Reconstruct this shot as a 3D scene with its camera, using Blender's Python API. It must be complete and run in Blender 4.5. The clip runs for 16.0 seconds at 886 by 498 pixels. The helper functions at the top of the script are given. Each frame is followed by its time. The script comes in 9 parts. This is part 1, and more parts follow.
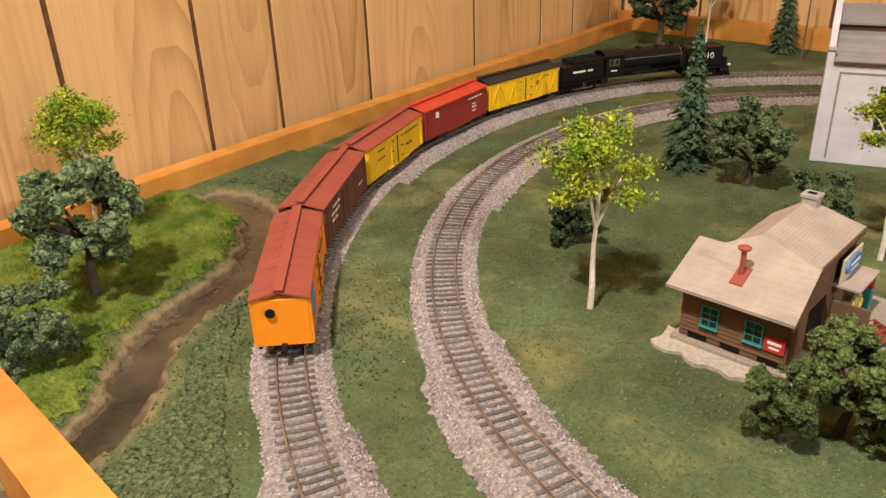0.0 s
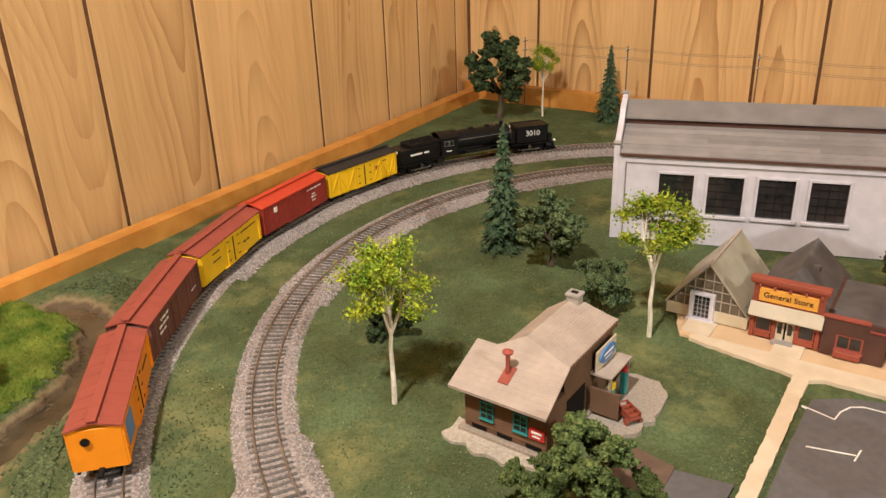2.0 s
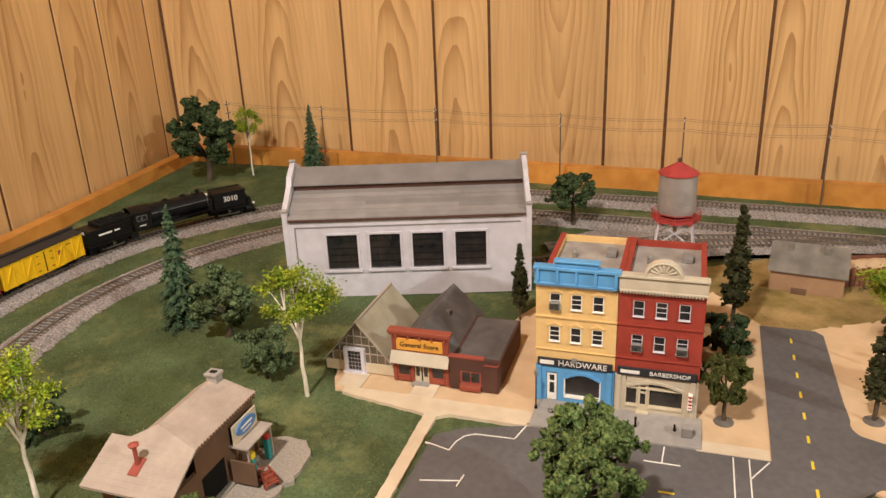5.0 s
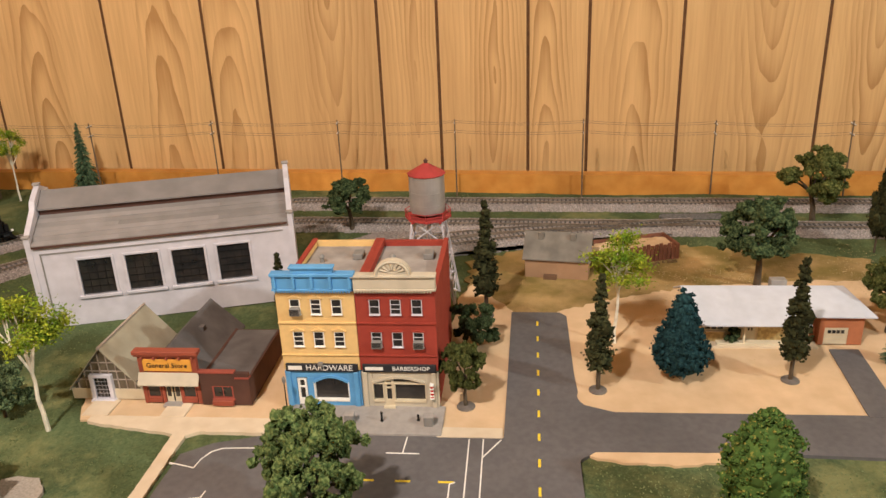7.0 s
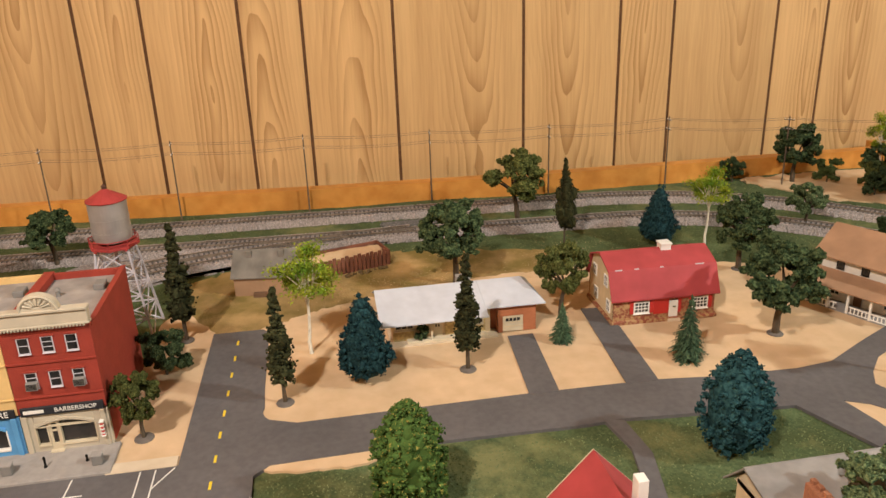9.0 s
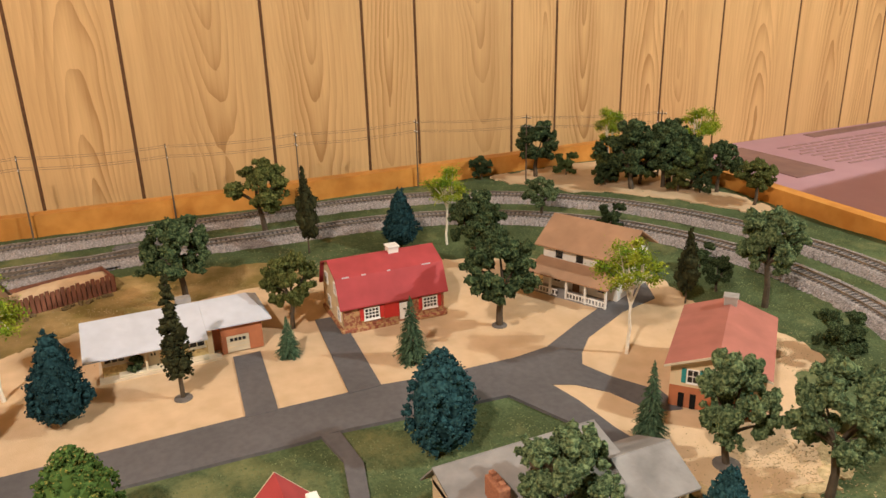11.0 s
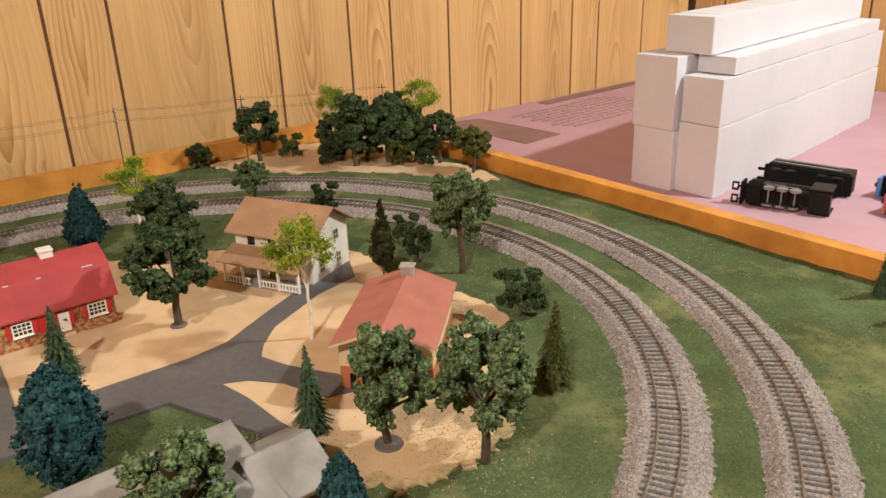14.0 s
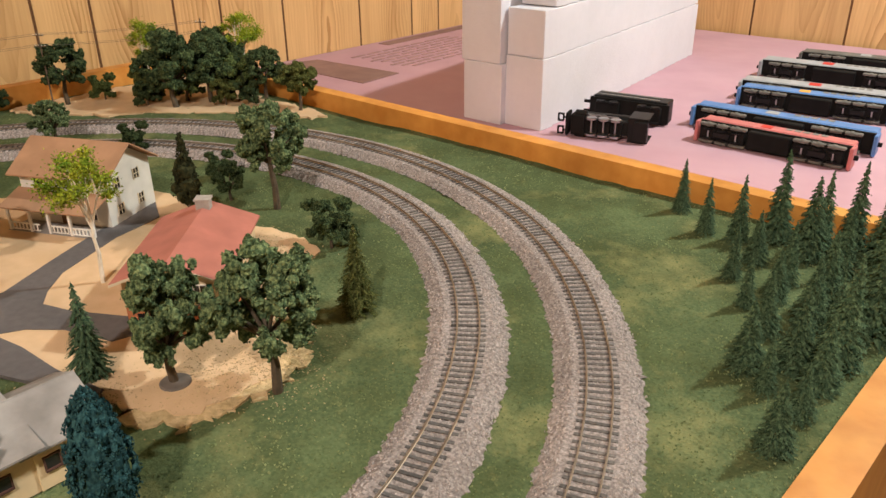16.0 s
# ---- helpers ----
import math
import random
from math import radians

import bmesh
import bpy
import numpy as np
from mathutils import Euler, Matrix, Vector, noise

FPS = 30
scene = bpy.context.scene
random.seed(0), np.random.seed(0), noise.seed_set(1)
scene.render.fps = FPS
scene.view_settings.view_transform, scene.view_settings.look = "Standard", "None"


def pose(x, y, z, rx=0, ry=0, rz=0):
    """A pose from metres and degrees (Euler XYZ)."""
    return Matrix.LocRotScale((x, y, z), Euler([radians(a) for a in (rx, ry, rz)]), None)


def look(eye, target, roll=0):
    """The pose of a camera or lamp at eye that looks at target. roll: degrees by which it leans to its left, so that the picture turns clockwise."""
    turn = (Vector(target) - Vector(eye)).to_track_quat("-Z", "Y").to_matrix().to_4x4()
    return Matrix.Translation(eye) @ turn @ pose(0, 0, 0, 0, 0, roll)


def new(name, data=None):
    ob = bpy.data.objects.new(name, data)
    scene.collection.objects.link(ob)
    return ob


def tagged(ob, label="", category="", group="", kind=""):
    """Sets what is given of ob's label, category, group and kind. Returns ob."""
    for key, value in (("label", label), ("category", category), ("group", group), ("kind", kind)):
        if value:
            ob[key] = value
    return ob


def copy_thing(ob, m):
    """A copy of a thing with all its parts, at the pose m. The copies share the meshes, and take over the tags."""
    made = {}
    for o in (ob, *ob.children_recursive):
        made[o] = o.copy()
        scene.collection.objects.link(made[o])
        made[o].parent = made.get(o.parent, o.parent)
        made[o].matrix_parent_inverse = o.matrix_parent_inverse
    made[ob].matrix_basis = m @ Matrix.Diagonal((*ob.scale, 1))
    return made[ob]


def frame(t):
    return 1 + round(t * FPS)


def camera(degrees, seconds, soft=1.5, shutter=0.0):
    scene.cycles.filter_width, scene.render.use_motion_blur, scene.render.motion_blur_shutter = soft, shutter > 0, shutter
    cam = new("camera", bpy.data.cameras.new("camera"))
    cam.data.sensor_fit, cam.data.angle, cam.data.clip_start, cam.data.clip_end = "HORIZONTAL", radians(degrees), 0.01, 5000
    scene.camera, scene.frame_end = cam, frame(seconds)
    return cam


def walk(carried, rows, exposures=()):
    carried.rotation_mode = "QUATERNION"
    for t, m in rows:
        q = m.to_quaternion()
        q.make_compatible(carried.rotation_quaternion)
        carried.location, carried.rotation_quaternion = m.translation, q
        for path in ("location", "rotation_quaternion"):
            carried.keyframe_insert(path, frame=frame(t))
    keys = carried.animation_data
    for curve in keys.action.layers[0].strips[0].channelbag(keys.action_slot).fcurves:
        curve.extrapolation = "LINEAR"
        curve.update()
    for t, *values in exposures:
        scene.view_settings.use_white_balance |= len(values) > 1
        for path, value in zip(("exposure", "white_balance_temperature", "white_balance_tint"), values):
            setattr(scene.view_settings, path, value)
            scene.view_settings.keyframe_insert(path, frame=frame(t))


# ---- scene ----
cam = camera(59.8, 16.0, 1.5)
PATH = [
    (0, (0.068, 0.132, 0.265), (1.386, 1.37, -0.591), -2),
    (0.5, (0.069, 0.114, 0.284), (1.429, 1.331, -0.534), -1.9),
    (1, (0.074, 0.096, 0.304), (1.482, 1.265, -0.503), -1.8),
    (1.5, (0.08, 0.074, 0.324), (1.533, 1.191, -0.476), -1.8),
    (2, (0.085, 0.053, 0.339), (1.592, 1.11, -0.443), -1.9),
    (2.5, (0.089, 0.032, 0.353), (1.654, 1.017, -0.408), -2),
    (3, (0.095, 0.008, 0.365), (1.72, 0.914, -0.371), -1.6),
    (3.5, (0.101, -0.014, 0.378), (1.766, 0.825, -0.344), -1.7),
    (4, (0.105, -0.038, 0.387), (1.808, 0.718, -0.339), -2),
    (6.5, (0.117, -0.148, 0.39), (1.957, 0.16, -0.331), -2.5),
    (7, (0.118, -0.176, 0.389), (1.972, 0.019, -0.337), -2.4),
    (7.5, (0.115, -0.208, 0.39), (1.978, -0.128, -0.333), -2.4),
    (8, (0.108, -0.239, 0.39), (1.975, -0.277, -0.326), -2.5),
    (8.5, (0.106, -0.269, 0.384), (1.968, -0.445, -0.324), -2.1),
    (9, (0.105, -0.298, 0.385), (1.952, -0.601, -0.32), -2),
    (9.5, (0.103, -0.321, 0.379), (1.932, -0.74, -0.312), -2),
    (10, (0.104, -0.347, 0.377), (1.9, -0.89, -0.317), -1.8),
    (12.5, (0.083, -0.472, 0.364), (1.67, -1.46, -0.345), -1.9),
    (13, (0.081, -0.494, 0.356), (1.626, -1.541, -0.362), -2),
    (13.5, (0.077, -0.516, 0.352), (1.579, -1.617, -0.377), -1.9),
    (14, (0.071, -0.538, 0.346), (1.518, -1.702, -0.397), -2),
    (14.5, (0.066, -0.557, 0.338), (1.449, -1.784, -0.424), -1.7),
    (15, (0.058, -0.57, 0.332), (1.371, -1.856, -0.457), -1.2),
    (15.5, (0.048, -0.581, 0.324), (1.29, -1.916, -0.496), -1),
    (16, (0.036, -0.588, 0.314), (1.222, -1.951, -0.543), -0.6),
]
walk(cam, [(t, look(eye, aim, roll)) for t, eye, aim, roll in PATH], [(0, 0.08), (2, 0.03), (4, -0.06), (6.5, -0.09), (10, -0.08), (12.5, -0.06), (16, -0.06)])

# ---- world and lamps ----
world = bpy.data.worlds.new("world")
scene.world = world
world.use_nodes = True
world.node_tree.nodes["Background"].inputs[0].default_value = (1.0, 0.86, 0.7, 1)
world.node_tree.nodes["Background"].inputs[1].default_value = 0.002
scene.view_settings.exposure = 0.0


def ceiling_lamp(name, at, watts, size, colour):
    data = bpy.data.lights.new(name, "POINT")
    data.shadow_soft_size, data.energy, data.color = size / 2, watts, colour
    ob = new(name, data)
    ob.location = at
    return ob


ceiling_lamp("room_lamp", (-0.25, 0.24, 1.30), 104.0, 0.07, (1.0, 0.88, 0.78))
ceiling_lamp("room_lamp", (-0.22, -2.08, 1.30), 120.0, 0.07, (0.93, 0.98, 0.93))


# ---- materials ----
def mat(name, c1, c2=None, scale=120.0, rough=0.8, metal=0.0, bump=0.0, bscale=600.0, rnd=0.0, isl=0.0, big=0.12, bigscale=9.0, spec=0.3, lo=0.35, hi=0.65):
    """Two colours mixed by fine noise, a slow change of value over the surface, relief, and change from piece to piece."""
    m = bpy.data.materials.new(name)
    m.use_nodes = True
    nt = m.node_tree
    b = nt.nodes["Principled BSDF"]
    c2 = c2 or tuple(0.8 * v for v in c1)
    co = nt.nodes.new("ShaderNodeTexCoord")
    n1 = nt.nodes.new("ShaderNodeTexNoise")
    n1.inputs["Scale"].default_value, n1.inputs["Detail"].default_value = scale, 5
    nt.links.new(co.outputs["Object"], n1.inputs["Vector"])
    ramp = nt.nodes.new("ShaderNodeValToRGB")
    ramp.color_ramp.elements[0].position, ramp.color_ramp.elements[1].position = lo, hi
    ramp.color_ramp.elements[0].color, ramp.color_ramp.elements[1].color = (*c1, 1), (*c2, 1)
    nt.links.new(n1.outputs[0], ramp.inputs[0])
    n2 = nt.nodes.new("ShaderNodeTexNoise")
    n2.inputs["Scale"].default_value, n2.inputs["Detail"].default_value = bigscale, 3
    nt.links.new(co.outputs["Object"], n2.inputs["Vector"])
    hsv = nt.nodes.new("ShaderNodeHueSaturation")
    nt.links.new(ramp.outputs[0], hsv.inputs["Color"])
    mr = nt.nodes.new("ShaderNodeMapRange")
    mr.inputs[1].default_value, mr.inputs[2].default_value = 0.3, 0.7
    mr.inputs[3].default_value, mr.inputs[4].default_value = 1 - big, 1 + big
    nt.links.new(n2.outputs[0], mr.inputs[0])
    value = mr.outputs[0]
    for amount, node, socket in ((rnd, "ShaderNodeObjectInfo", "Random"), (isl, "ShaderNodeNewGeometry", "Random Per Island")):
        if amount:
            src = nt.nodes.new(node)
            m2 = nt.nodes.new("ShaderNodeMapRange")
            m2.inputs[3].default_value, m2.inputs[4].default_value = 1 - amount, 1 + amount
            nt.links.new(src.outputs[socket], m2.inputs[0])
            mul = nt.nodes.new("ShaderNodeMath")
            mul.operation = "MULTIPLY"
            nt.links.new(value, mul.inputs[0])
            nt.links.new(m2.outputs[0], mul.inputs[1])
            value = mul.outputs[0]
    nt.links.new(value, hsv.inputs["Value"])
    nt.links.new(hsv.outputs[0], b.inputs["Base Color"])
    b.inputs["Roughness"].default_value, b.inputs["Metallic"].default_value = rough, metal
    b.inputs["Specular IOR Level"].default_value = spec
    if bump:
        n3 = nt.nodes.new("ShaderNodeTexNoise")
        n3.inputs["Scale"].default_value, n3.inputs["Detail"].default_value = bscale, 4
        nt.links.new(co.outputs["Object"], n3.inputs["Vector"])
        bp = nt.nodes.new("ShaderNodeBump")
        bp.inputs["Distance"].default_value = bump
        nt.links.new(n3.outputs[0], bp.inputs["Height"])
        nt.links.new(bp.outputs[0], b.inputs["Normal"])
    return m


def plank_wood(name, light, dark):
    """Plywood boards: growth rings cut at a slant, so that some boards show nested arches and others straight lines."""
    m = bpy.data.materials.new(name)
    m.use_nodes = True
    nt = m.node_tree
    b = nt.nodes["Principled BSDF"]

    def node(kind, **values):
        n = nt.nodes.new(kind)
        for key, v in values.items():
            n.inputs[int(key[1:])].default_value = v
        return n

    def sums(op, a, b_, c=None):
        n = nt.nodes.new("ShaderNodeMath")
        n.operation = op
        for i, v in enumerate((a, b_, c)):
            if v is None:
                continue
            if isinstance(v, (int, float)):
                n.inputs[i].default_value = v
            else:
                nt.links.new(v, n.inputs[i])
        return n.outputs[0]

    def grain(scale, size, detail, shift):
        mp = nt.nodes.new("ShaderNodeMapping")
        mp.inputs["Scale"].default_value = scale
        nt.links.new(co.outputs["Object"], mp.inputs["Vector"])
        add = nt.nodes.new("ShaderNodeVectorMath")
        nt.links.new(mp.outputs[0], add.inputs[0])
        nt.links.new(shift, add.inputs[1])
        n = nt.nodes.new("ShaderNodeTexNoise")
        n.inputs["Scale"].default_value, n.inputs["Detail"].default_value = size, detail
        nt.links.new(add.outputs[0], n.inputs["Vector"])
        return n.outputs[0]
    co = nt.nodes.new("ShaderNodeTexCoord")
    info = nt.nodes.new("ShaderNodeObjectInfo")
    move = nt.nodes.new("ShaderNodeVectorMath")
    move.operation = "SCALE"
    move.inputs[0].default_value = (37.0, 53.0, 41.0)
    nt.links.new(info.outputs["Random"], move.inputs["Scale"])
    shift = move.outputs[0]
    sep = nt.nodes.new("ShaderNodeSeparateXYZ")
    nt.links.new(co.outputs["Object"], sep.inputs[0])
    bend = grain((1, 1, 0.5), 5.0, 2, shift)
    wild = grain((1, 1, 0.30), 16.0, 3, shift)
    aside = sums("MULTIPLY", sums("SUBTRACT", sums("FRACT", sums("MULTIPLY", info.outputs["Random"], 7.31), 0.0), 0.5), 0.07)
    across = sums("ADD", sums("ADD", sep.outputs["X"], aside), sums("MULTIPLY", sums("SUBTRACT", bend, 0.5), 0.07))
    start = sums("MULTIPLY", sums("SUBTRACT", info.outputs["Random"], 0.45), 0.10)
    depth = sums("ADD", sums("MULTIPLY_ADD", sep.outputs["Z"], 0.085, start), sums("MULTIPLY", sums("SUBTRACT", bend, 0.5), 0.05))
    radius = sums("SQRT", sums("ADD", sums("MULTIPLY", across, across), sums("MULTIPLY", depth, depth)), 0.0)
    rings = sums("MULTIPLY", sums("ADD", radius, sums("MULTIPLY", wild, 0.014)), 120.0)
    saw = sums("FRACT", rings, 0.0)
    line = sums("POWER", saw, 2.0)
    fine = grain((1, 1, 0.045), 260.0, 4, shift)
    streak = grain((1, 1, 0.03), 38.0, 2, shift)
    patchy = grain((1, 1, 0.35), 9.0, 2, shift)
    mask = node("ShaderNodeMapRange", i1=0.38, i2=0.62, i3=0.35, i4=1.0)
    nt.links.new(patchy, mask.inputs[0])
    flame = node("ShaderNodeMapRange", i1=0.018, i2=0.060, i3=0.95, i4=0.16)
    nt.links.new(sums("ABSOLUTE", across, 0.0), flame.inputs[0])
    mix = sums("MULTIPLY_ADD", line, sums("MULTIPLY", mask.outputs[0], flame.outputs[0]), sums("MULTIPLY", sums("SUBTRACT", fine, 0.42), 0.62))
    mix = sums("ADD", mix, sums("MULTIPLY", sums("SUBTRACT", streak, 0.36), 0.85))
    ramp = nt.nodes.new("ShaderNodeValToRGB")
    ramp.color_ramp.elements[0].position, ramp.color_ramp.elements[1].position = 0.0, 0.95
    ramp.color_ramp.elements[0].color, ramp.color_ramp.elements[1].color = (*light, 1), (*dark, 1)
    nt.links.new(mix, ramp.inputs[0])
    stain = grain((1, 1, 0.6), 3.2, 4, shift)
    hsv = nt.nodes.new("ShaderNodeHueSaturation")
    mr = node("ShaderNodeMapRange", i1=0.3, i2=0.7, i3=0.93, i4=1.05)
    nt.links.new(stain, mr.inputs[0])
    mr2 = node("ShaderNodeMapRange", i3=0.92, i4=1.07)
    nt.links.new(info.outputs["Random"], mr2.inputs[0])
    nt.links.new(sums("MULTIPLY", mr.outputs[0], mr2.outputs[0]), hsv.inputs["Value"])
    nt.links.new(ramp.outputs[0], hsv.inputs["Color"])
    nt.links.new(hsv.outputs[0], b.inputs["Base Color"])
    b.inputs["Roughness"].default_value = 0.42
    b.inputs["Specular IOR Level"].default_value = 0.35
    bp = nt.nodes.new("ShaderNodeBump")
    bp.inputs["Distance"].default_value = 0.0003
    nt.links.new(fine, bp.inputs["Height"])
    nt.links.new(bp.outputs[0], b.inputs["Normal"])
    return m


PANEL = plank_wood("panel_wood", (0.680, 0.436, 0.203), (0.410, 0.226, 0.087))
GROOVE = mat("groove", (0.09, 0.04, 0.016), (0.14, 0.065, 0.028))
FASCIA = mat("orange_board", (0.60, 0.275, 0.062), (0.50, 0.205, 0.040), scale=40, rough=0.5, bump=0.0003, bscale=90, big=0.2)
# Unseen wall, ceiling and floor colours, kept dark so less light bounces back.
PLAIN = mat("low_bounce_wall", (0.08, 0.065, 0.048), (0.07, 0.055, 0.04), scale=6)
CEIL = mat("low_bounce_ceiling", (0.06, 0.054, 0.045), (0.05, 0.045, 0.037), scale=6)
CARPET = mat("dark_carpet", (0.05, 0.035, 0.025), (0.09, 0.06, 0.045), scale=60)
PINK = mat("pink_foam", (0.49, 0.30, 0.355), (0.465, 0.275, 0.33), scale=12, rough=0.7, big=0.06)
PINKDARK = mat("pink_foam_print", (0.27, 0.16, 0.14), (0.23, 0.13, 0.12), scale=30, rough=0.7)
FOAM = mat("white_foam", (0.63, 0.62, 0.67), (0.615, 0.605, 0.655), scale=90, rough=0.85, bump=0.0006, bscale=260, big=0.04)
def turf(name, dark, light, moss, dry, fleck, mud=None):
    """Scenic turf: fine green grain, dry yellow patches, pale flecks; wet mud where the ground dips into the river bed."""
    m = mat(name, dark, light, scale=420, rough=1.0, bump=0.0013, bscale=420, big=0.24, bigscale=13, spec=0.03, lo=0.34, hi=0.68)
    nt = m.node_tree
    b = nt.nodes["Principled BSDF"]
    source = b.inputs["Base Color"].links[0].from_socket
    co = nt.nodes.new("ShaderNodeTexCoord")

    def mixed(under, colour, scale, detail, lo, hi, most):
        n = nt.nodes.new("ShaderNodeTexNoise")
        n.inputs["Scale"].default_value, n.inputs["Detail"].default_value = scale, detail
        n.inputs["Roughness"].default_value = 0.7
        nt.links.new(co.outputs["Object"], n.inputs["Vector"])
        r = nt.nodes.new("ShaderNodeMapRange")
        r.inputs[1].default_value, r.inputs[2].default_value, r.inputs[4].default_value = lo, hi, most
        nt.links.new(n.outputs[0], r.inputs[0])
        mx = nt.nodes.new("ShaderNodeMix")
        mx.data_type = "RGBA"
        mx.inputs["B"].default_value = (*colour, 1)
        nt.links.new(r.outputs[0], mx.inputs["Factor"])
        nt.links.new(under, mx.inputs["A"])
        return mx.outputs["Result"]
    out = mixed(source, moss, 14, 6, 0.44, 0.66, 0.7)
    out = mixed(out, dry, 9, 8, 0.52, 0.66, 0.62)
    out = mixed(out, dry, 60, 6, 0.58, 0.74, 0.42)
    out = mixed(out, fleck, 700, 2, 0.70, 0.75, 0.32)
    if mud:
        sep = nt.nodes.new("ShaderNodeSeparateXYZ")
        nt.links.new(co.outputs["Object"], sep.inputs[0])
        n = nt.nodes.new("ShaderNodeTexNoise")
        n.inputs["Scale"].default_value, n.inputs["Detail"].default_value = 130, 5
        nt.links.new(co.outputs["Object"], n.inputs["Vector"])
        wob = nt.nodes.new("ShaderNodeMath")
        wob.operation = "MULTIPLY_ADD"
        wob.inputs[1].default_value = 0.006
        nt.links.new(n.outputs[0], wob.inputs[0])
        nt.links.new(sep.outputs["Z"], wob.inputs[2])
        here = None
        for axis, lo, hi in (("Y", 0.44, 0.47), ("X", 0.54, 0.50)):
            r = nt.nodes.new("ShaderNodeMapRange")
            r.inputs[1].default_value, r.inputs[2].default_value = lo, hi
            nt.links.new(sep.outputs[axis], r.inputs[0])
            if here:
                both = nt.nodes.new("ShaderNodeMath")
                both.operation = "MULTIPLY"
                nt.links.new(here, both.inputs[0])
                nt.links.new(r.outputs[0], both.inputs[1])
                here = both.outputs[0]
            else:
                here = r.outputs[0]
        for colour, top, low in mud:
            fade = nt.nodes.new("ShaderNodeMapRange")
            fade.inputs[1].default_value, fade.inputs[2].default_value = top, low
            nt.links.new(wob.outputs[0], fade.inputs[0])
            r = nt.nodes.new("ShaderNodeMath")
            r.operation = "MULTIPLY"
            nt.links.new(fade.outputs[0], r.inputs[0])
            nt.links.new(here, r.inputs[1])
            mx = nt.nodes.new("ShaderNodeMix")
            mx.data_type = "RGBA"
            mx.inputs["B"].default_value = (*colour, 1)
            nt.links.new(r.outputs[0], mx.inputs["Factor"])
            nt.links.new(out, mx.inputs["A"])
            out = mx.outputs["Result"]
    nt.links.new(out, b.inputs["Base Color"])
    return m


GRASS = turf("turf", (0.068, 0.098, 0.046), (0.114, 0.147, 0.070), (0.060, 0.072, 0.028), (0.26, 0.25, 0.11), (0.42, 0.41, 0.26), (((0.245, 0.185, 0.105), 0.0052, 0.0022), ((0.125, 0.09, 0.056), 0.0012, -0.0016)))
BLADE = mat("turf_crumb", (0.105, 0.145, 0.064), (0.205, 0.235, 0.112), scale=40, rough=1.0, isl=0.25, big=0.2, bigscale=8, spec=0.03)
DRY = mat("dry_turf", (0.20, 0.15, 0.05), (0.40, 0.27, 0.12), scale=24, rough=1.0, bump=0.002, bscale=350, big=0.25, bigscale=11, spec=0.05)
MEADOW = mat("bright_meadow", (0.085, 0.15, 0.022), (0.20, 0.24, 0.045), scale=60, rough=1.0, bump=0.002, bscale=300, isl=0.35, big=0.25, bigscale=14, spec=0.05)
STRAW = mat("straw", (0.38, 0.29, 0.15), (0.54, 0.41, 0.24), scale=160, rough=1.0, bump=0.0015, bscale=420, isl=0.3, big=0.25, bigscale=26, spec=0.05)
SAND = mat("sand", (0.66, 0.475, 0.300), (0.59, 0.415, 0.252), scale=45, rough=0.95, bump=0.0005, bscale=900, big=0.1, bigscale=9, spec=0.1)
EARTH = mat("river_mud", (0.11, 0.075, 0.04), (0.20, 0.14, 0.065), scale=50, rough=0.9, bump=0.0015, bscale=220, spec=0.1)
WATER = mat("river_water", (0.046, 0.035, 0.021), (0.105, 0.080, 0.050), scale=22, rough=0.06, bump=0.0012, bscale=60, spec=0.6)
ROAD = mat("asphalt", (0.108, 0.100, 0.103), (0.128, 0.119, 0.121), scale=160, rough=0.85, bump=0.0002, bscale=1500, big=0.15, bigscale=9)
WALKWAY = mat("pale_walk", (0.66, 0.55, 0.41), (0.60, 0.485, 0.35), scale=60, rough=0.9)
CONCRETE = mat("concrete", (0.34, 0.315, 0.295), (0.285, 0.262, 0.245), scale=120, rough=0.9, bump=0.0002)
LINEW = mat("white_line", (0.8, 0.78, 0.74), (0.7, 0.67, 0.62), scale=200)
LINEY = mat("yellow_line", (0.80, 0.60, 0.05), (0.72, 0.52, 0.04), scale=200)
BALLAST = mat("ballast_bed", (0.40, 0.352, 0.335), (0.20, 0.175, 0.166), scale=420, rough=1.0, bump=0.002, bscale=520, spec=0.05)
STONE = mat("ballast_stone", (0.44, 0.395, 0.378), (0.32, 0.287, 0.273), scale=300, rough=1.0, isl=0.42, spec=0.05)
TIE = mat("tie", (0.088, 0.080, 0.076), (0.160, 0.148, 0.140), scale=300, rough=0.9, rnd=0.3)
TIES = mat("tie_joined", (0.064, 0.060, 0.059), (0.120, 0.114, 0.111), scale=300, rough=0.9, isl=0.3)
RAIL = mat("rail", (0.42, 0.36, 0.30), (0.24, 0.195, 0.155), scale=60, rough=0.36, metal=0.7)


# ---- building helpers ----
def part(name, bm, material, parent=None, label=""):
    """Links a bmesh as one mesh object, under a thing or a part."""
    me = bpy.data.meshes.new(name)
    bm.to_mesh(me)
    bm.free()
    me.materials.append(material)
    ob = new(name, me)
    ob.parent = parent
    if label:
        ob["label"] = label
    return ob


def sheet(name, verts, faces, material, parent=None, label=""):
    me = bpy.data.meshes.new(name)
    me.from_pydata(verts, [], faces)
    me.materials.append(material)
    ob = new(name, me)
    ob.parent = parent
    if label:
        ob["label"] = label
    return ob


def empty(name, m, label, category, group="", kind=""):
    ob = new(name)
    ob.matrix_basis = m
    return tagged(ob, label, category, group, kind)


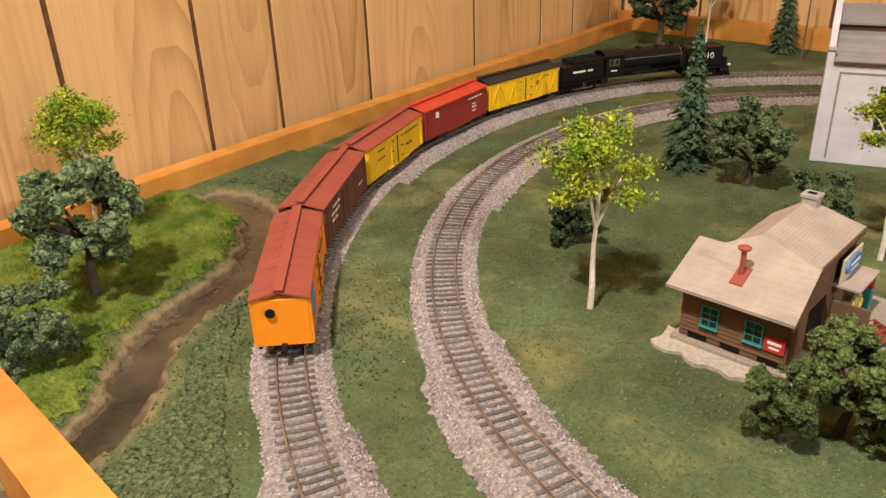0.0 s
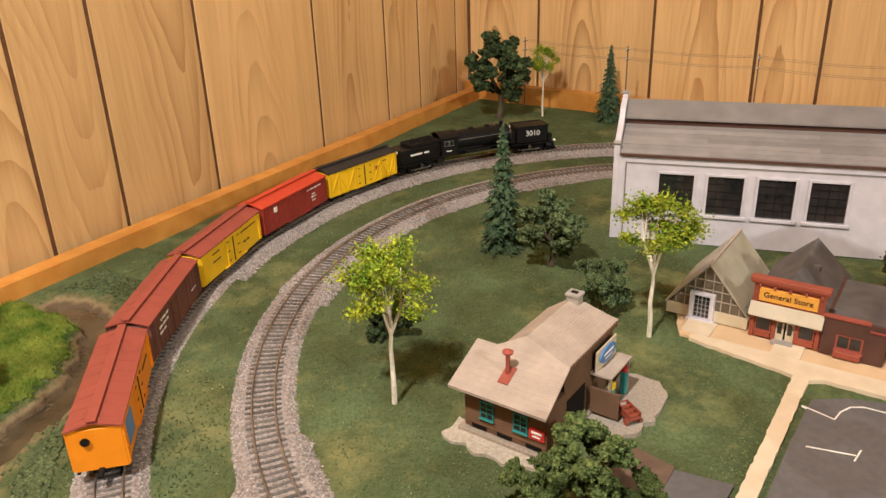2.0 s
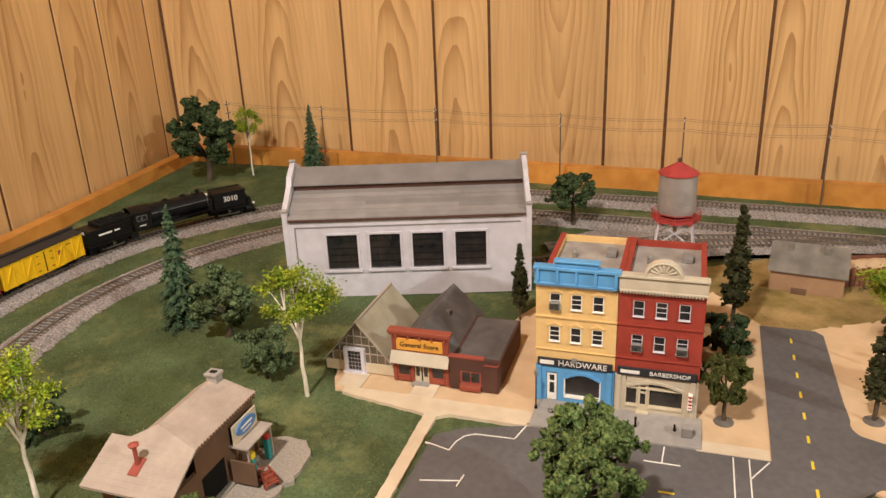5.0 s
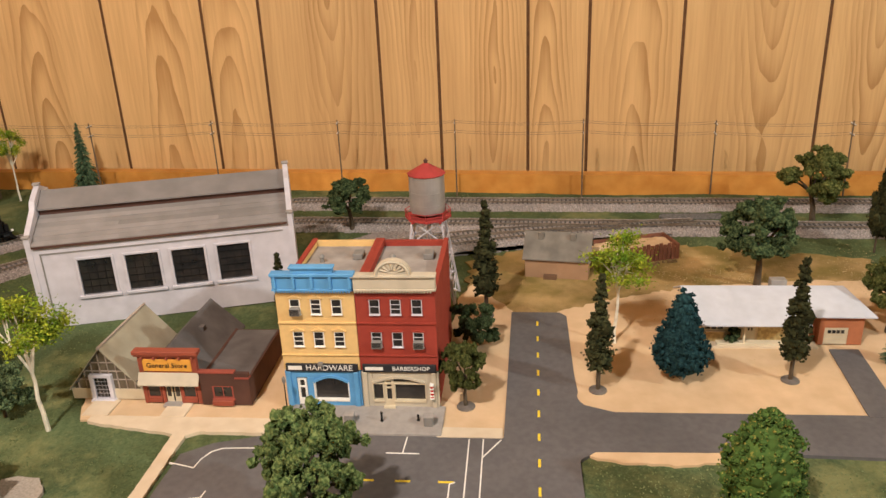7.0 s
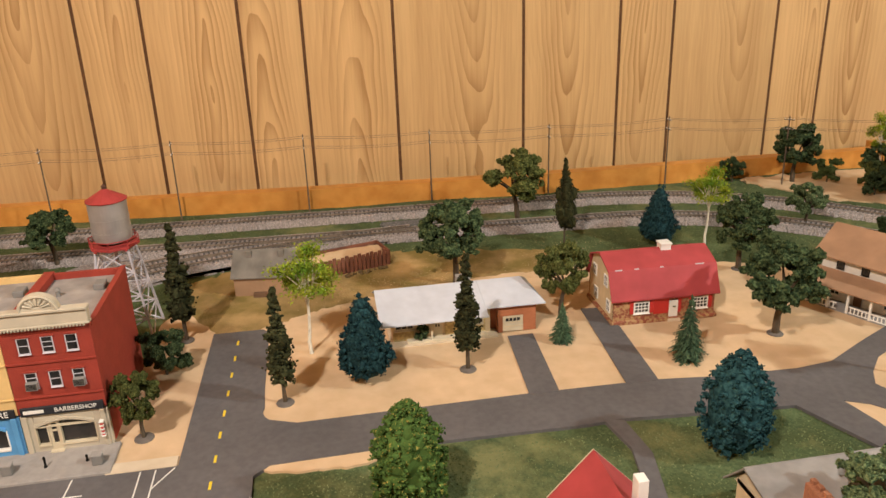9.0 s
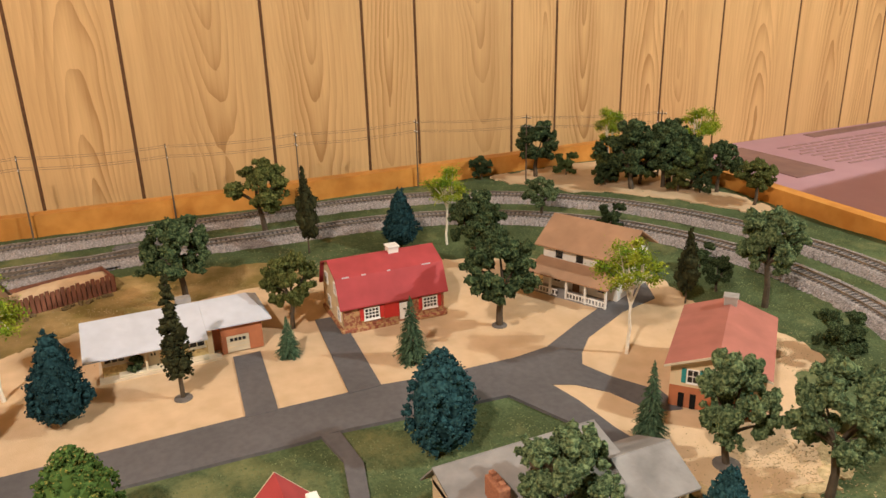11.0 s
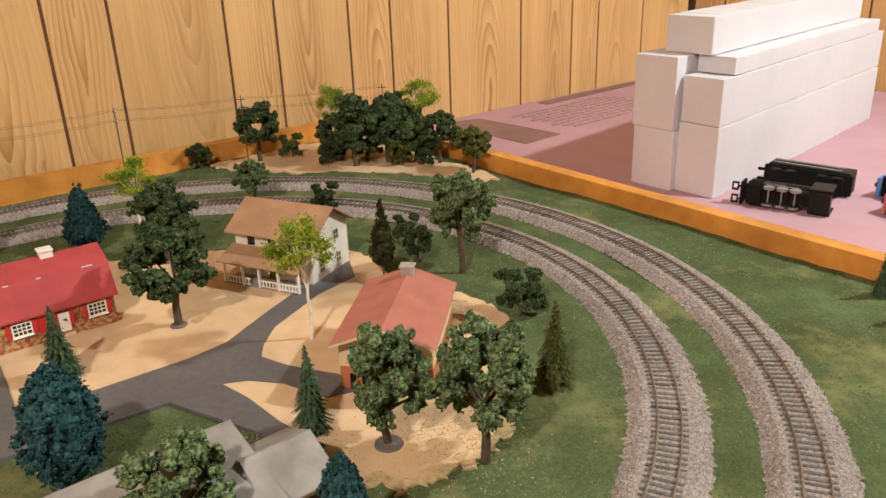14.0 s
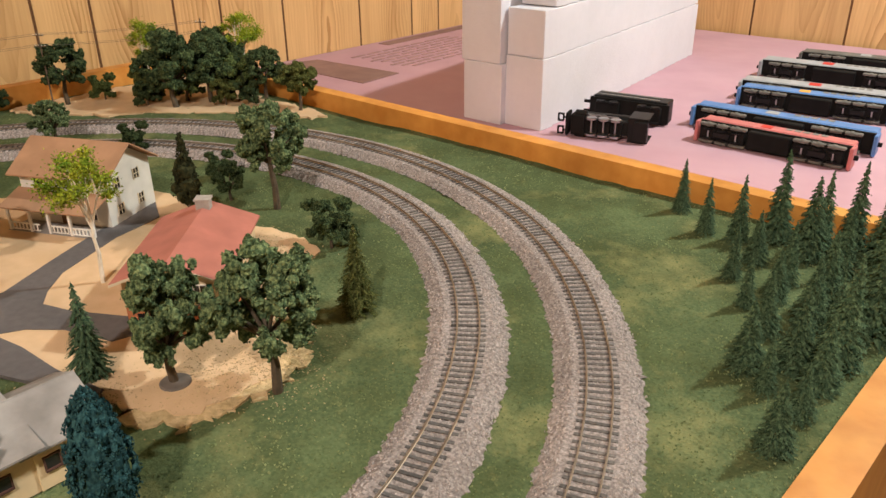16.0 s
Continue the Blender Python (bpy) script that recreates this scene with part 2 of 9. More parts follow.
def box(bm, x0, x1, y0, y1, z0, z1, bevel=0.0):
    vs = [bm.verts.new((x, y, z)) for z in (z0, z1) for x, y in ((x0, y0), (x1, y0), (x1, y1), (x0, y1))]
    fs = [bm.faces.new([vs[i] for i in f]) for f in ((3, 2, 1, 0), (4, 5, 6, 7), (0, 1, 5, 4), (1, 2, 6, 5), (2, 3, 7, 6), (3, 0, 4, 7))]
    if bevel:
        bmesh.ops.bevel(bm, geom=list({e for f in fs for e in f.edges}), offset=bevel, segments=1, affect="EDGES")
    return bm


def boxes(*rows, bevel=0.0):
    bm = bmesh.new()
    for r in rows:
        box(bm, *r, bevel=bevel)
    return bm


def prism(pts, z0, z1, bm=None):
    bm = bm or bmesh.new()
    lo = [bm.verts.new((x, y, z0)) for x, y in pts]
    hi = [bm.verts.new((x, y, z1)) for x, y in pts]
    n = len(pts)
    bm.faces.new(hi)
    bm.faces.new(lo[::-1])
    for i in range(n):
        bm.faces.new((lo[i], lo[(i + 1) % n], hi[(i + 1) % n], hi[i]))
    bmesh.ops.recalc_face_normals(bm, faces=bm.faces)
    return bm


def solid(bm, verts, faces):
    vs = [bm.verts.new(v) for v in verts]
    for f in faces:
        bm.faces.new([vs[i] for i in f])
    bmesh.ops.recalc_face_normals(bm, faces=bm.faces)
    return bm


def tube(bm, p, q, r0, r1=None, n=8, caps=True):
    """A tapered rod from p to q."""
    p, q = Vector(p), Vector(q)
    r1 = r0 if r1 is None else r1
    turn = (q - p).to_track_quat("Z", "Y").to_matrix()
    ring = [turn @ Vector((math.cos(2 * math.pi * i / n), math.sin(2 * math.pi * i / n), 0)) for i in range(n)]
    a = [bm.verts.new(p + r0 * v) for v in ring]
    b = [bm.verts.new(q + r1 * v) for v in ring]
    for i in range(n):
        bm.faces.new((a[i], a[(i + 1) % n], b[(i + 1) % n], b[i]))
    if caps:
        bm.faces.new(a[::-1])
        bm.faces.new(b)
    return bm


def lathe(bm, profile, at=(0, 0, 0), n=24):
    rings = []
    for r, z in profile:
        rings.append([bm.verts.new((at[0] + r * math.cos(2 * math.pi * i / n), at[1] + r * math.sin(2 * math.pi * i / n), at[2] + z)) for i in range(n)])
    for a, b in zip(rings, rings[1:]):
        for i in range(n):
            bm.faces.new((a[i], a[(i + 1) % n], b[(i + 1) % n], b[i]))
    bm.faces.new(rings[0][::-1])
    bm.faces.new(rings[-1])
    return bm


def text_part(name, words, size, m, material, parent=None, extrude=0.0002, label=""):
    cu = bpy.data.curves.new(name, "FONT")
    cu.body, cu.size, cu.extrude, cu.align_x, cu.align_y = words, size, extrude, "CENTER", "CENTER"
    cu.resolution_u = 3
    tmp = bpy.data.objects.new(name, cu)
    scene.collection.objects.link(tmp)
    bpy.context.view_layer.update()
    me = bpy.data.meshes.new_from_object(tmp.evaluated_get(bpy.context.evaluated_depsgraph_get()))
    bpy.data.objects.remove(tmp)
    bpy.data.curves.remove(cu)
    me.materials.clear()
    me.materials.append(material)
    ob = new(name, me)
    ob.matrix_basis = m
    ob.parent = parent
    if label:
        ob["label"] = label
    return ob


def rough_outline(pts, step=0.012, amount=0.0025, seed=0):
    """A closed outline with many small uneven steps."""
    rng = random.Random(seed)
    out = []
    for (x0, y0), (x1, y1) in zip(pts, pts[1:] + pts[:1]):
        n = max(1, round(math.hypot(x1 - x0, y1 - y0) / step))
        for i in range(n):
            u = i / n
            out.append((x0 + u * (x1 - x0) + rng.uniform(-amount, amount), y0 + u * (y1 - y0) + rng.uniform(-amount, amount)))
    return out


def smooth_line(ctrl, step=0.006):
    """Points at even steps on a Catmull-Rom line through ctrl."""
    c = [np.array(p, float) for p in ctrl]
    c = [2 * c[0] - c[1]] + c + [2 * c[-1] - c[-2]]
    pts = []
    for a, b, d, e in zip(c, c[1:], c[2:], c[3:]):
        n = max(2, int(np.linalg.norm(d - b) / step))
        for i in range(n):
            u = i / n
            pts.append(0.5 * (2 * b + (d - a) * u + (2 * a - 5 * b + 4 * d - e) * u * u + (3 * b - a - 3 * d + e) * u**3))
    pts.append(c[-2])
    return np.array(pts)


def ribbon(name, line, profile, material, parent=None, closed=False, wobble=0.0, label="", seed=1):
    """Sweeps a profile of (offset, z) along a plan line."""
    rng = np.random.default_rng(seed)
    line = np.asarray(line)
    d = np.roll(line, -1, 0) - np.roll(line, 1, 0)
    if not closed:
        d[0], d[-1] = line[1] - line[0], line[-1] - line[-2]
    d /= np.linalg.norm(d, axis=1)[:, None]
    side = np.c_[d[:, 1], -d[:, 0]]
    k = len(profile)
    verts = np.zeros((len(line), k, 3))
    for j, (o, z) in enumerate(profile):
        off = o + wobble * rng.normal(size=len(line)) * (1 if j in (0, k - 1) else 0.3)
        verts[:, j, :2] = line + side * off[:, None]
        verts[:, j, 2] = z + wobble * 0.25 * rng.normal(size=len(line)) * (0 if j in (0, k - 1) else 1)
    n = len(line)
    faces = []
    for i in range(n if closed else n - 1):
        a, b = i * k, ((i + 1) % n) * k
        for j in range(k - 1):
            faces.append((a + j, b + j, b + j + 1, a + j + 1))
    return sheet(name, verts.reshape(-1, 3).tolist(), faces, material, parent, label)


# ---- the room ----
WX, GZ = 1.455, -0.045
INCH = 0.0254
SEAM = -1.26
PATTERN = [0, 4, 12, 16, 23, 32, 38, 42]


def panelled_wall(name, m, start, stop, grooves, z0, z1, label):
    """Boards on a dark backing; local x runs along the wall, the face looks to local -y."""
    wall = empty(name, m, label, "wall", kind="structure")
    part("backing", boxes((start - 0.02, stop, 0.0012, 0.06, z0, z1)), GROOVE, wall)
    edges = [start] + [g for g in grooves if start + 0.01 < g < stop - 0.01] + [stop]
    for a, b in zip(edges, edges[1:]):
        half = (b - a) / 2 - 0.0027
        part("plank", boxes((-half, half, 0.0, 0.012, z0, z1), bevel=0.0005), PANEL, wall).location.x = (a + b) / 2
    return wall


YR, YL = -2.62, 0.93
back_grooves = sorted(-(SEAM + INCH * (48 * k + p)) for k in range(0, 3) for p in PATTERN) + [1.425, 1.53, 1.69, 1.92, 2.105, 2.21, 2.40]
panelled_wall("wall_back", pose(WX, 0, 0, 0, 0, -90), -YL, -YR, back_grooves, -0.95, 1.4, "knotty wood panelling with dark grooves")
LEFT_TURN = 5.0
left_wall = panelled_wall("wall_left", pose(WX, 0.935, 0, 0, 0, LEFT_TURN), -3.2, 0.05, [-2.9, -2.5, -2.1, -1.75, -1.5, -1.35, -1.121, -0.977, -0.878, -0.727, -0.495, -0.304, -0.193, -0.05], -0.95, 1.4, "wood panelling in warm lamp light")
panelled_wall("wall_right", pose(WX, YR - 0.03, 0, 0, 0, 180), 0, 3.4, [0.1 + INCH * (48 * k + p) for k in range(3) for p in PATTERN], -0.95, 1.4, "dim wood panelling at the far end of the room")
# Added to close the room out of view; dark surfaces hold down the fill.
tagged(part("wall_front", boxes((-1.9, -1.84, YR - 0.2, 1.4, -0.95, 1.4)), PLAIN), "plain unseen wall behind the walker, darkened to cut bounced light", "wall", kind="structure")
tagged(part("floor", boxes((-1.9, 1.6, YR - 0.2, 1.4, -1.0, -0.95)), CARPET), "dark carpet on the unseen room floor, kept low in bounced light", "floor", kind="structure")
tagged(part("ceiling", boxes((-1.9, 1.6, YR - 0.2, 1.4, 1.4, 1.45)), CEIL), "plain unseen ceiling, darkened to cut bounced light", "ceiling", kind="structure")

# ---- the table top: turf, river, orange edge boards ----
RIVER = smooth_line([(0.428, 0.758), (0.434, 0.735), (0.424, 0.690), (0.396, 0.648), (0.360, 0.616), (0.320, 0.598), (0.280, 0.586), (0.250, 0.568), (0.226, 0.542), (0.200, 0.516), (0.165, 0.500), (0.12, 0.487)], 0.006)


def river_near(x, y):
    return np.sqrt(((RIVER - (x, y)) ** 2).sum(1)).min()


MEADOW_EDGE = [(0.10, 0.52), (0.165, 0.51), (0.197, 0.522), (0.215, 0.542), (0.24, 0.58), (0.274, 0.596), (0.318, 0.608), (0.356, 0.626), (0.389, 0.656), (0.415, 0.694), (0.423, 0.735), (0.414, 0.770), (0.40, 0.80), (0.10, 0.80)]


def on_meadow(x, y):
    """Inside the bend of the river."""
    hit = False
    for (ax, ay), (bx, by) in zip(MEADOW_EDGE, MEADOW_EDGE[1:] + MEADOW_EDGE[:1]):
        if (ay > y) != (by > y) and x < ax + (bx - ax) * (y - ay) / (by - ay):
            hit = not hit
    return hit


def ground_z(x, y):
    z = 0.0012 * noise.noise(Vector((x * 40, y * 40, 0))) + 0.0025 * noise.noise(Vector((x * 7, y * 7, 3)))
    if 0.6 < x < 1.1 and -1.02 < y < 0.26 or x < 0.66 and y < 0.33 and y > -0.98:
        z *= 0.25
    z = min(z, 0.0022) - 0.0012
    if 0.36 < x < 0.66 and -0.99 < y < -0.72:
        z = min(z, 0.0004)
    if y > 0.40 and x < 0.56:
        d = river_near(x, y) + 0.006 * noise.noise(Vector((x * 55, y * 55, 9))) + 0.004 * noise.noise(Vector((x * 140, y * 140, 5)))
        inside = on_meadow(x, y)
        z += (0.0075 if inside else 0.0045) * max(0.0, min(1.0, (d - 0.018) / (0.010 if inside else 0.06))) * (1 if x < 0.42 else 0.4)
        z -= 0.0105 * max(0.0, min(1.0, (0.018 - d) / (0.006 if inside else 0.013)))
        if d > 0.018:
            z = max(z, 0.0034 * min(1.0, (d - 0.018) / 0.016))
    return z


def ground_sheet():
    xs = np.concatenate((np.arange(0.075, 0.54, 0.0035), np.arange(0.54, 1.441, 0.0085)))
    ys = np.concatenate((np.arange(-1.356, 0.42, 0.0085), np.arange(0.42, 0.96, 0.0035)))
    verts = [(x, y, ground_z(x, y)) for y in ys for x in xs]
    n = len(xs)
    faces = [(j * n + i, j * n + i + 1, (j + 1) * n + i + 1, (j + 1) * n + i) for j in range(len(ys) - 1) for i in range(n - 1)]
    ob = sheet("ground", verts, faces, GRASS)
    for p in ob.data.polygons:
        p.use_smooth = True
    return tagged(ob, "green scenic turf with yellowed patches", "ground", kind="structure")


ground_sheet()


def patch(name, pts, z, material, label, seed=0, amount=0.002, step=0.01):
    bm = prism(rough_outline(pts, step, amount, seed), z - 0.004, z)
    return tagged(part(name, bm, material), label, name.replace("_", " "), kind="structure")


tagged(ribbon("water", RIVER, [(-0.022, -0.0072), (0.0, -0.0070), (0.022, -0.0072)], WATER, wobble=0.0002), "shiny brown river water", "water", kind="structure")


def meadow_sheet():
    step = 0.0045
    verts, faces, index = [], [], {}
    for i in range(80):
        for j in range(70):
            cell = [(0.12 + step * (i + a), 0.49 + step * (j + b)) for a, b in ((0, 0), (1, 0), (1, 1), (0, 1))]
            if all(on_meadow(x, y) and ground_z(x, y) > 0.0012 and y < 0.776 + 0.0875 * (x - 0.10) for x, y in cell):
                face = []
                for x, y in cell:
                    key = (round(x, 5), round(y, 5))
                    if key not in index:
                        index[key] = len(verts)
                        verts.append((x, y, ground_z(x, y) + 0.0012 + 0.0012 * noise.noise(Vector((x * 300, y * 300, 0)))))
                    face.append(index[key])
                faces.append(face)
    ob = sheet("meadow", verts, faces, MEADOW)
    return tagged(ob, "bright green meadow grass inside the river bend", "meadow", kind="structure")


meadow_sheet()

patch("dry_grass", [(0.92, -0.115), (1.06, -0.11), (1.12, -0.20), (1.125, -0.38), (1.10, -0.50), (1.07, -0.62), (0.99, -0.60), (0.95, -0.40), (0.90, -0.235), (0.91, -0.165)], 0.0006, DRY, "yellow and tan dry scenic grass", 3, 0.006)
patch("dry_grass", [(0.47, -0.75), (0.425, -0.775), (0.418, -0.80), (0.41, -0.85), (0.43, -0.888), (0.465, -0.92), (0.50, -0.945), (0.53, -0.93), (0.47, -0.84)], 0.0005, STRAW, "pale straw-coloured ground cover round two trees", 7, 0.0055, 0.004)
patch("sand", [(0.915, -0.222), (0.955, -0.30), (0.985, -0.40), (1.0, -0.52), (1.0, -0.75), (0.95, -0.85), (0.88, -0.97), (0.80, -1.0), (0.70, -0.985), (0.638, -1.012), (0.590, -1.018), (0.556, -1.006), (0.550, -0.965), (0.52, -0.93), (0.46, -0.885), (0.425, -0.85), (0.43, -0.79), (0.47, -0.765), (0.52, -0.757), (0.575, -0.747), (0.648, -0.715), (0.675, -0.62), (0.675, -0.215)], 0.0010, SAND, "smooth tan sand yards", 1, 0.0035, 0.007)
patch("sand", [(0.66, -0.17), (0.66, -0.10), (0.78, -0.10), (0.95, -0.105), (0.99, -0.12), (0.915, -0.17)], 0.0010, SAND, "tan sand beside the brick building", 2, 0.002)
patch("sand", [(0.685, 0.225), (0.685, 0.03), (0.80, 0.02), (0.93, 0.02), (0.95, 0.06), (0.86, 0.09), (0.84, 0.20), (0.72, 0.24)], 0.0010, SAND, "tan sand round the shop", 4, 0.002)
patch("sand", [(0.655, -0.225), (0.655, -0.345), (0.642, -0.335), (0.637, -0.30), (0.642, -0.24)], 0.0010, SAND, "strip of sand at the road edge", 6, 0.0015, 0.006)


def arc_pts(cx, cy, r, a0, a1, n=8):
    return [(cx + r * math.cos(radians(a0 + (a1 - a0) * i / n)), cy + r * math.sin(radians(a0 + (a1 - a0) * i / n))) for i in range(n + 1)]


tagged(part("road", prism([(0.668, 0.034), (0.652, 0.085), (0.636, 0.108), (0.57, 0.110), (0.36, 0.110), (0.36, -0.225), (0.64, -0.225), (0.652, -0.238), (0.655, -0.35), (0.650, -0.51), (0.652, -0.54), (0.645, -0.62), (0.638, -0.70), (0.552, -0.735), (0.50, -0.75)]
     + [(0.50, -0.765), (0.552, -0.755), (0.60, -0.752), (0.636, -0.745), (0.625, -0.765), (0.60, -0.785), (0.556, -0.80), (0.548, -0.825), (0.58, -0.828), (0.625, -0.802), (0.655, -0.792), (0.675, -0.805), (0.70, -0.83), (0.735, -0.90), (0.748, -0.955), (0.79, -0.975), (0.775, -0.92), (0.735, -0.84), (0.702, -0.78), (0.697, -0.74), (0.700, -0.66), (0.708, -0.60), (0.711, -0.47), (0.710, -0.26)]
     + arc_pts(0.735, -0.25, 0.021, 150, 70, 5)[1:] + [(0.775, -0.229), (0.900, -0.229), (0.909, -0.222), (0.910, -0.168), (0.668, -0.163)], -0.002, 0.0018), ROAD), "grey painted asphalt streets and car park", "road", kind="structure")
for pts in ([(0.708, -0.474), (0.828, -0.484), (0.828, -0.512), (0.708, -0.503)], [(0.706, -0.569), (0.875, -0.583), (0.872, -0.612), (0.706, -0.601)]):
    tagged(part("driveway", prism(pts, -0.002, 0.0022), ROAD), "grey asphalt driveway on sand", "driveway", kind="structure")
tagged(part("pavement", prism(rough_outline([(0.690, 0.215), (0.690, 0.03), (0.668, 0.03), (0.668, 0.105), (0.662, 0.1145), (0.46, 0.1150), (0.46, 0.1255), (0.664, 0.1265), (0.680, 0.215)], 0.005, 0.0006, 3), -0.002, 0.0022), WALKWAY), "pale cream footpath", "pavement", kind="structure")
tagged(part("pavement", boxes((0.690, 0.712, 0.127, 0.150, -0.002, 0.0026), (0.690, 0.716, 0.200, 0.225, -0.002, 0.0026)), WALKWAY), "pale path to the shop doors", "pavement", kind="structure")
tagged(part("pavement", boxes((0.667, 0.681, -0.162, -0.106, -0.002, 0.0026)), WALKWAY), "pale kerb strip", "pavement", kind="structure")
tagged(part("pavement", boxes((0.668, 0.712, -0.110, 0.032, -0.002, 0.0042), bevel=0.0006), CONCRETE), "grey concrete pavement before the shops", "pavement", kind="structure")


def line_strip(a, b, w=0.0011):
    d = Vector((b[0] - a[0], b[1] - a[1]))
    d.normalize()
    s = Vector((-d.y, d.x)) * w / 2
    return [(a[0] + s.x, a[1] + s.y), (a[0] - s.x, a[1] - s.y), (b[0] - s.x, b[1] - s.y), (b[0] + s.x, b[1] + s.y)]


def road_line(pairs, material, label, w=0.0011):
    bm = bmesh.new()
    for a, b in pairs:
        prism(line_strip(a, b, w), 0.0008, 0.0022, bm)
    return tagged(part("road_marking", bm, material), label, "road marking", kind="structure")


curve = [(0.624, 0.112), (0.621, 0.100), (0.618, 0.089)]
road_line(list(zip(curve, curve[1:])), LINEW, "white parking line")
hook = [(0.618, 0.089), (0.630, 0.087), (0.640, 0.082), (0.645, 0.074), (0.646, 0.055), (0.6465, 0.040)]
road_line(list(zip(hook, hook[1:])), LINEW, "curved white parking line")
road_line([((0.646, 0.040), (0.672, 0.033))], LINEW, "white parking line")
road_line([((0.575, 0.100), (0.582, 0.070)), ((0.575, 0.07), (0.59, 0.068))], LINEW, "white parking line")
road_line([((0.6435, -0.066), (0.6435, -0.094)), ((0.6435, -0.08), (0.666, -0.081))], LINEW, "white T parking mark")
road_line([((0.665, -0.134), (0.45, -0.134))], LINEW, "white lane line")
road_line([((0.665, -0.146), (0.45, -0.146))], LINEW, "white lane line")
road_line([((0.665, -0.161), (0.640, -0.146))], LINEW, "white slanting line")
for i in range(12):
    road_line([((0.886 - 0.0352 * i, -0.1965 + 0.0006 * i), (0.876 - 0.0352 * i, -0.1963 + 0.0006 * i))], LINEY, "yellow centre dash", 0.0022)
for y in (-0.02, -0.05, -0.079, -0.113):
    road_line([((0.608, y), (0.608, y - 0.012))], LINEY, "yellow parking bumper mark", 0.002)
road_line([((0.606, -0.122), (0.55, -0.122)), ((0.606, -0.122), (0.608, -0.126))], LINEW, "white parking line")

BACK_LINE = [(1.433, 0.93), (1.430, 0.66), (1.395, 0.10), (1.362, -0.30), (1.346, -0.60), (1.340, -0.90), (1.335, -1.345)]
for name, pts, top in (("edge_board_back", BACK_LINE + [(x + 0.022, y) for x, y in BACK_LINE[::-1]], 0.032),
                       ("edge_board_left", [(0.09, 0.775), (1.433, 0.893), (1.433, 0.915), (0.09, 0.797)], 0.022),
                       ("edge_board_right", [(0.05, -1.345), (1.433, -1.367), (1.433, -1.389), (0.05, -1.367)], 0.024),
                       ("edge_board_front", [(0.087, -1.34), (0.171, 0.775), (0.145, 0.775), (0.061, -1.34)], 0.03)):
    tagged(part(name, prism(pts, -0.10, top), FASCIA), "orange stained wooden edge board", "edge board", kind="structure")
tagged(part("table_front", boxes((0.05, 0.08, -1.36, 0.78, -0.9, -0.101)), CARPET), "dark side of the layout table", "table", kind="structure")
tagged(part("foam_sheet", boxes((0.0, WX - 0.003, YR - 0.01, -1.392, GZ - 0.05, GZ)), PINK), "pink insulation foam board sheet", "foam board", kind="structure")

# ---- tracks ----
def oval(left, right):
    """A closed line: at each end two quarter ovals, given as (centre x, half length, near reach, far reach), joined by straights."""
    cl, hl, nl, fl = left
    cr, hr, nr, fr = right
    pts = [(cr + fr + (cl + fl - cr - fr) * i / 340, -0.70 + 0.84 * i / 340) for i in range(340)]
    n = int(math.pi * hl / 0.0025)
    for i in range(n):
        a = math.pi * i / n
        pts.append((cl + (fl if a < math.pi / 2 else nl) * math.cos(a), 0.14 + hl * math.sin(a)))
    pts += [(cl - nl + (cr - nr - cl + nl) * i / 340, 0.14 - 0.84 * i / 340) for i in range(340)]
    n = int(math.pi * hr / 0.0025)
    for i in range(n):
        a = math.pi * i / n
        pts.append((cr - (nr if a < math.pi / 2 else fr) * math.cos(a), -0.70 - hr * math.sin(a)))
    return np.array(pts)


def along(line, closed=True):
    seg = np.linalg.norm(np.diff(np.vstack([line, line[:1]]) if closed else line, axis=0), axis=1)
    return np.r_[0, np.cumsum(seg)]


def at_length(line, cum, s, closed=True):
    """Place and heading at a length along the line."""
    if closed:
        s %= cum[-1]
    ext = np.vstack([line, line[:1]]) if closed else line
    x, y = np.interp(s, cum, ext[:, 0]), np.interp(s, cum, ext[:, 1])
    e = 0.002
    dx, dy = np.interp(min(s + e, cum[-1]), cum, ext[:, 0]) - np.interp(max(s - e, 0), cum, ext[:, 0]), np.interp(min(s + e, cum[-1]), cum, ext[:, 1]) - np.interp(max(s - e, 0), cum, ext[:, 1])
    return float(x), float(y), math.degrees(math.atan2(dy, dx))


TOP_BALLAST, TOP_TIE, TOP_RAIL = 0.0065, 0.0072, 0.0092
OUTER = oval((0.80, 0.580, 0.620, 0.518), (0.713, 0.551, 0.551, 0.570))
INNER = oval((0.775, 0.466, 0.492, 0.441), (0.710, 0.456, 0.453, 0.464))
SIDING = smooth_line([(1.198, -0.43), (1.186, -0.33), (1.160, -0.22), (1.126, -0.10), (1.078, 0.0), (1.033, 0.075), (1.013, 0.12)], 0.0025)


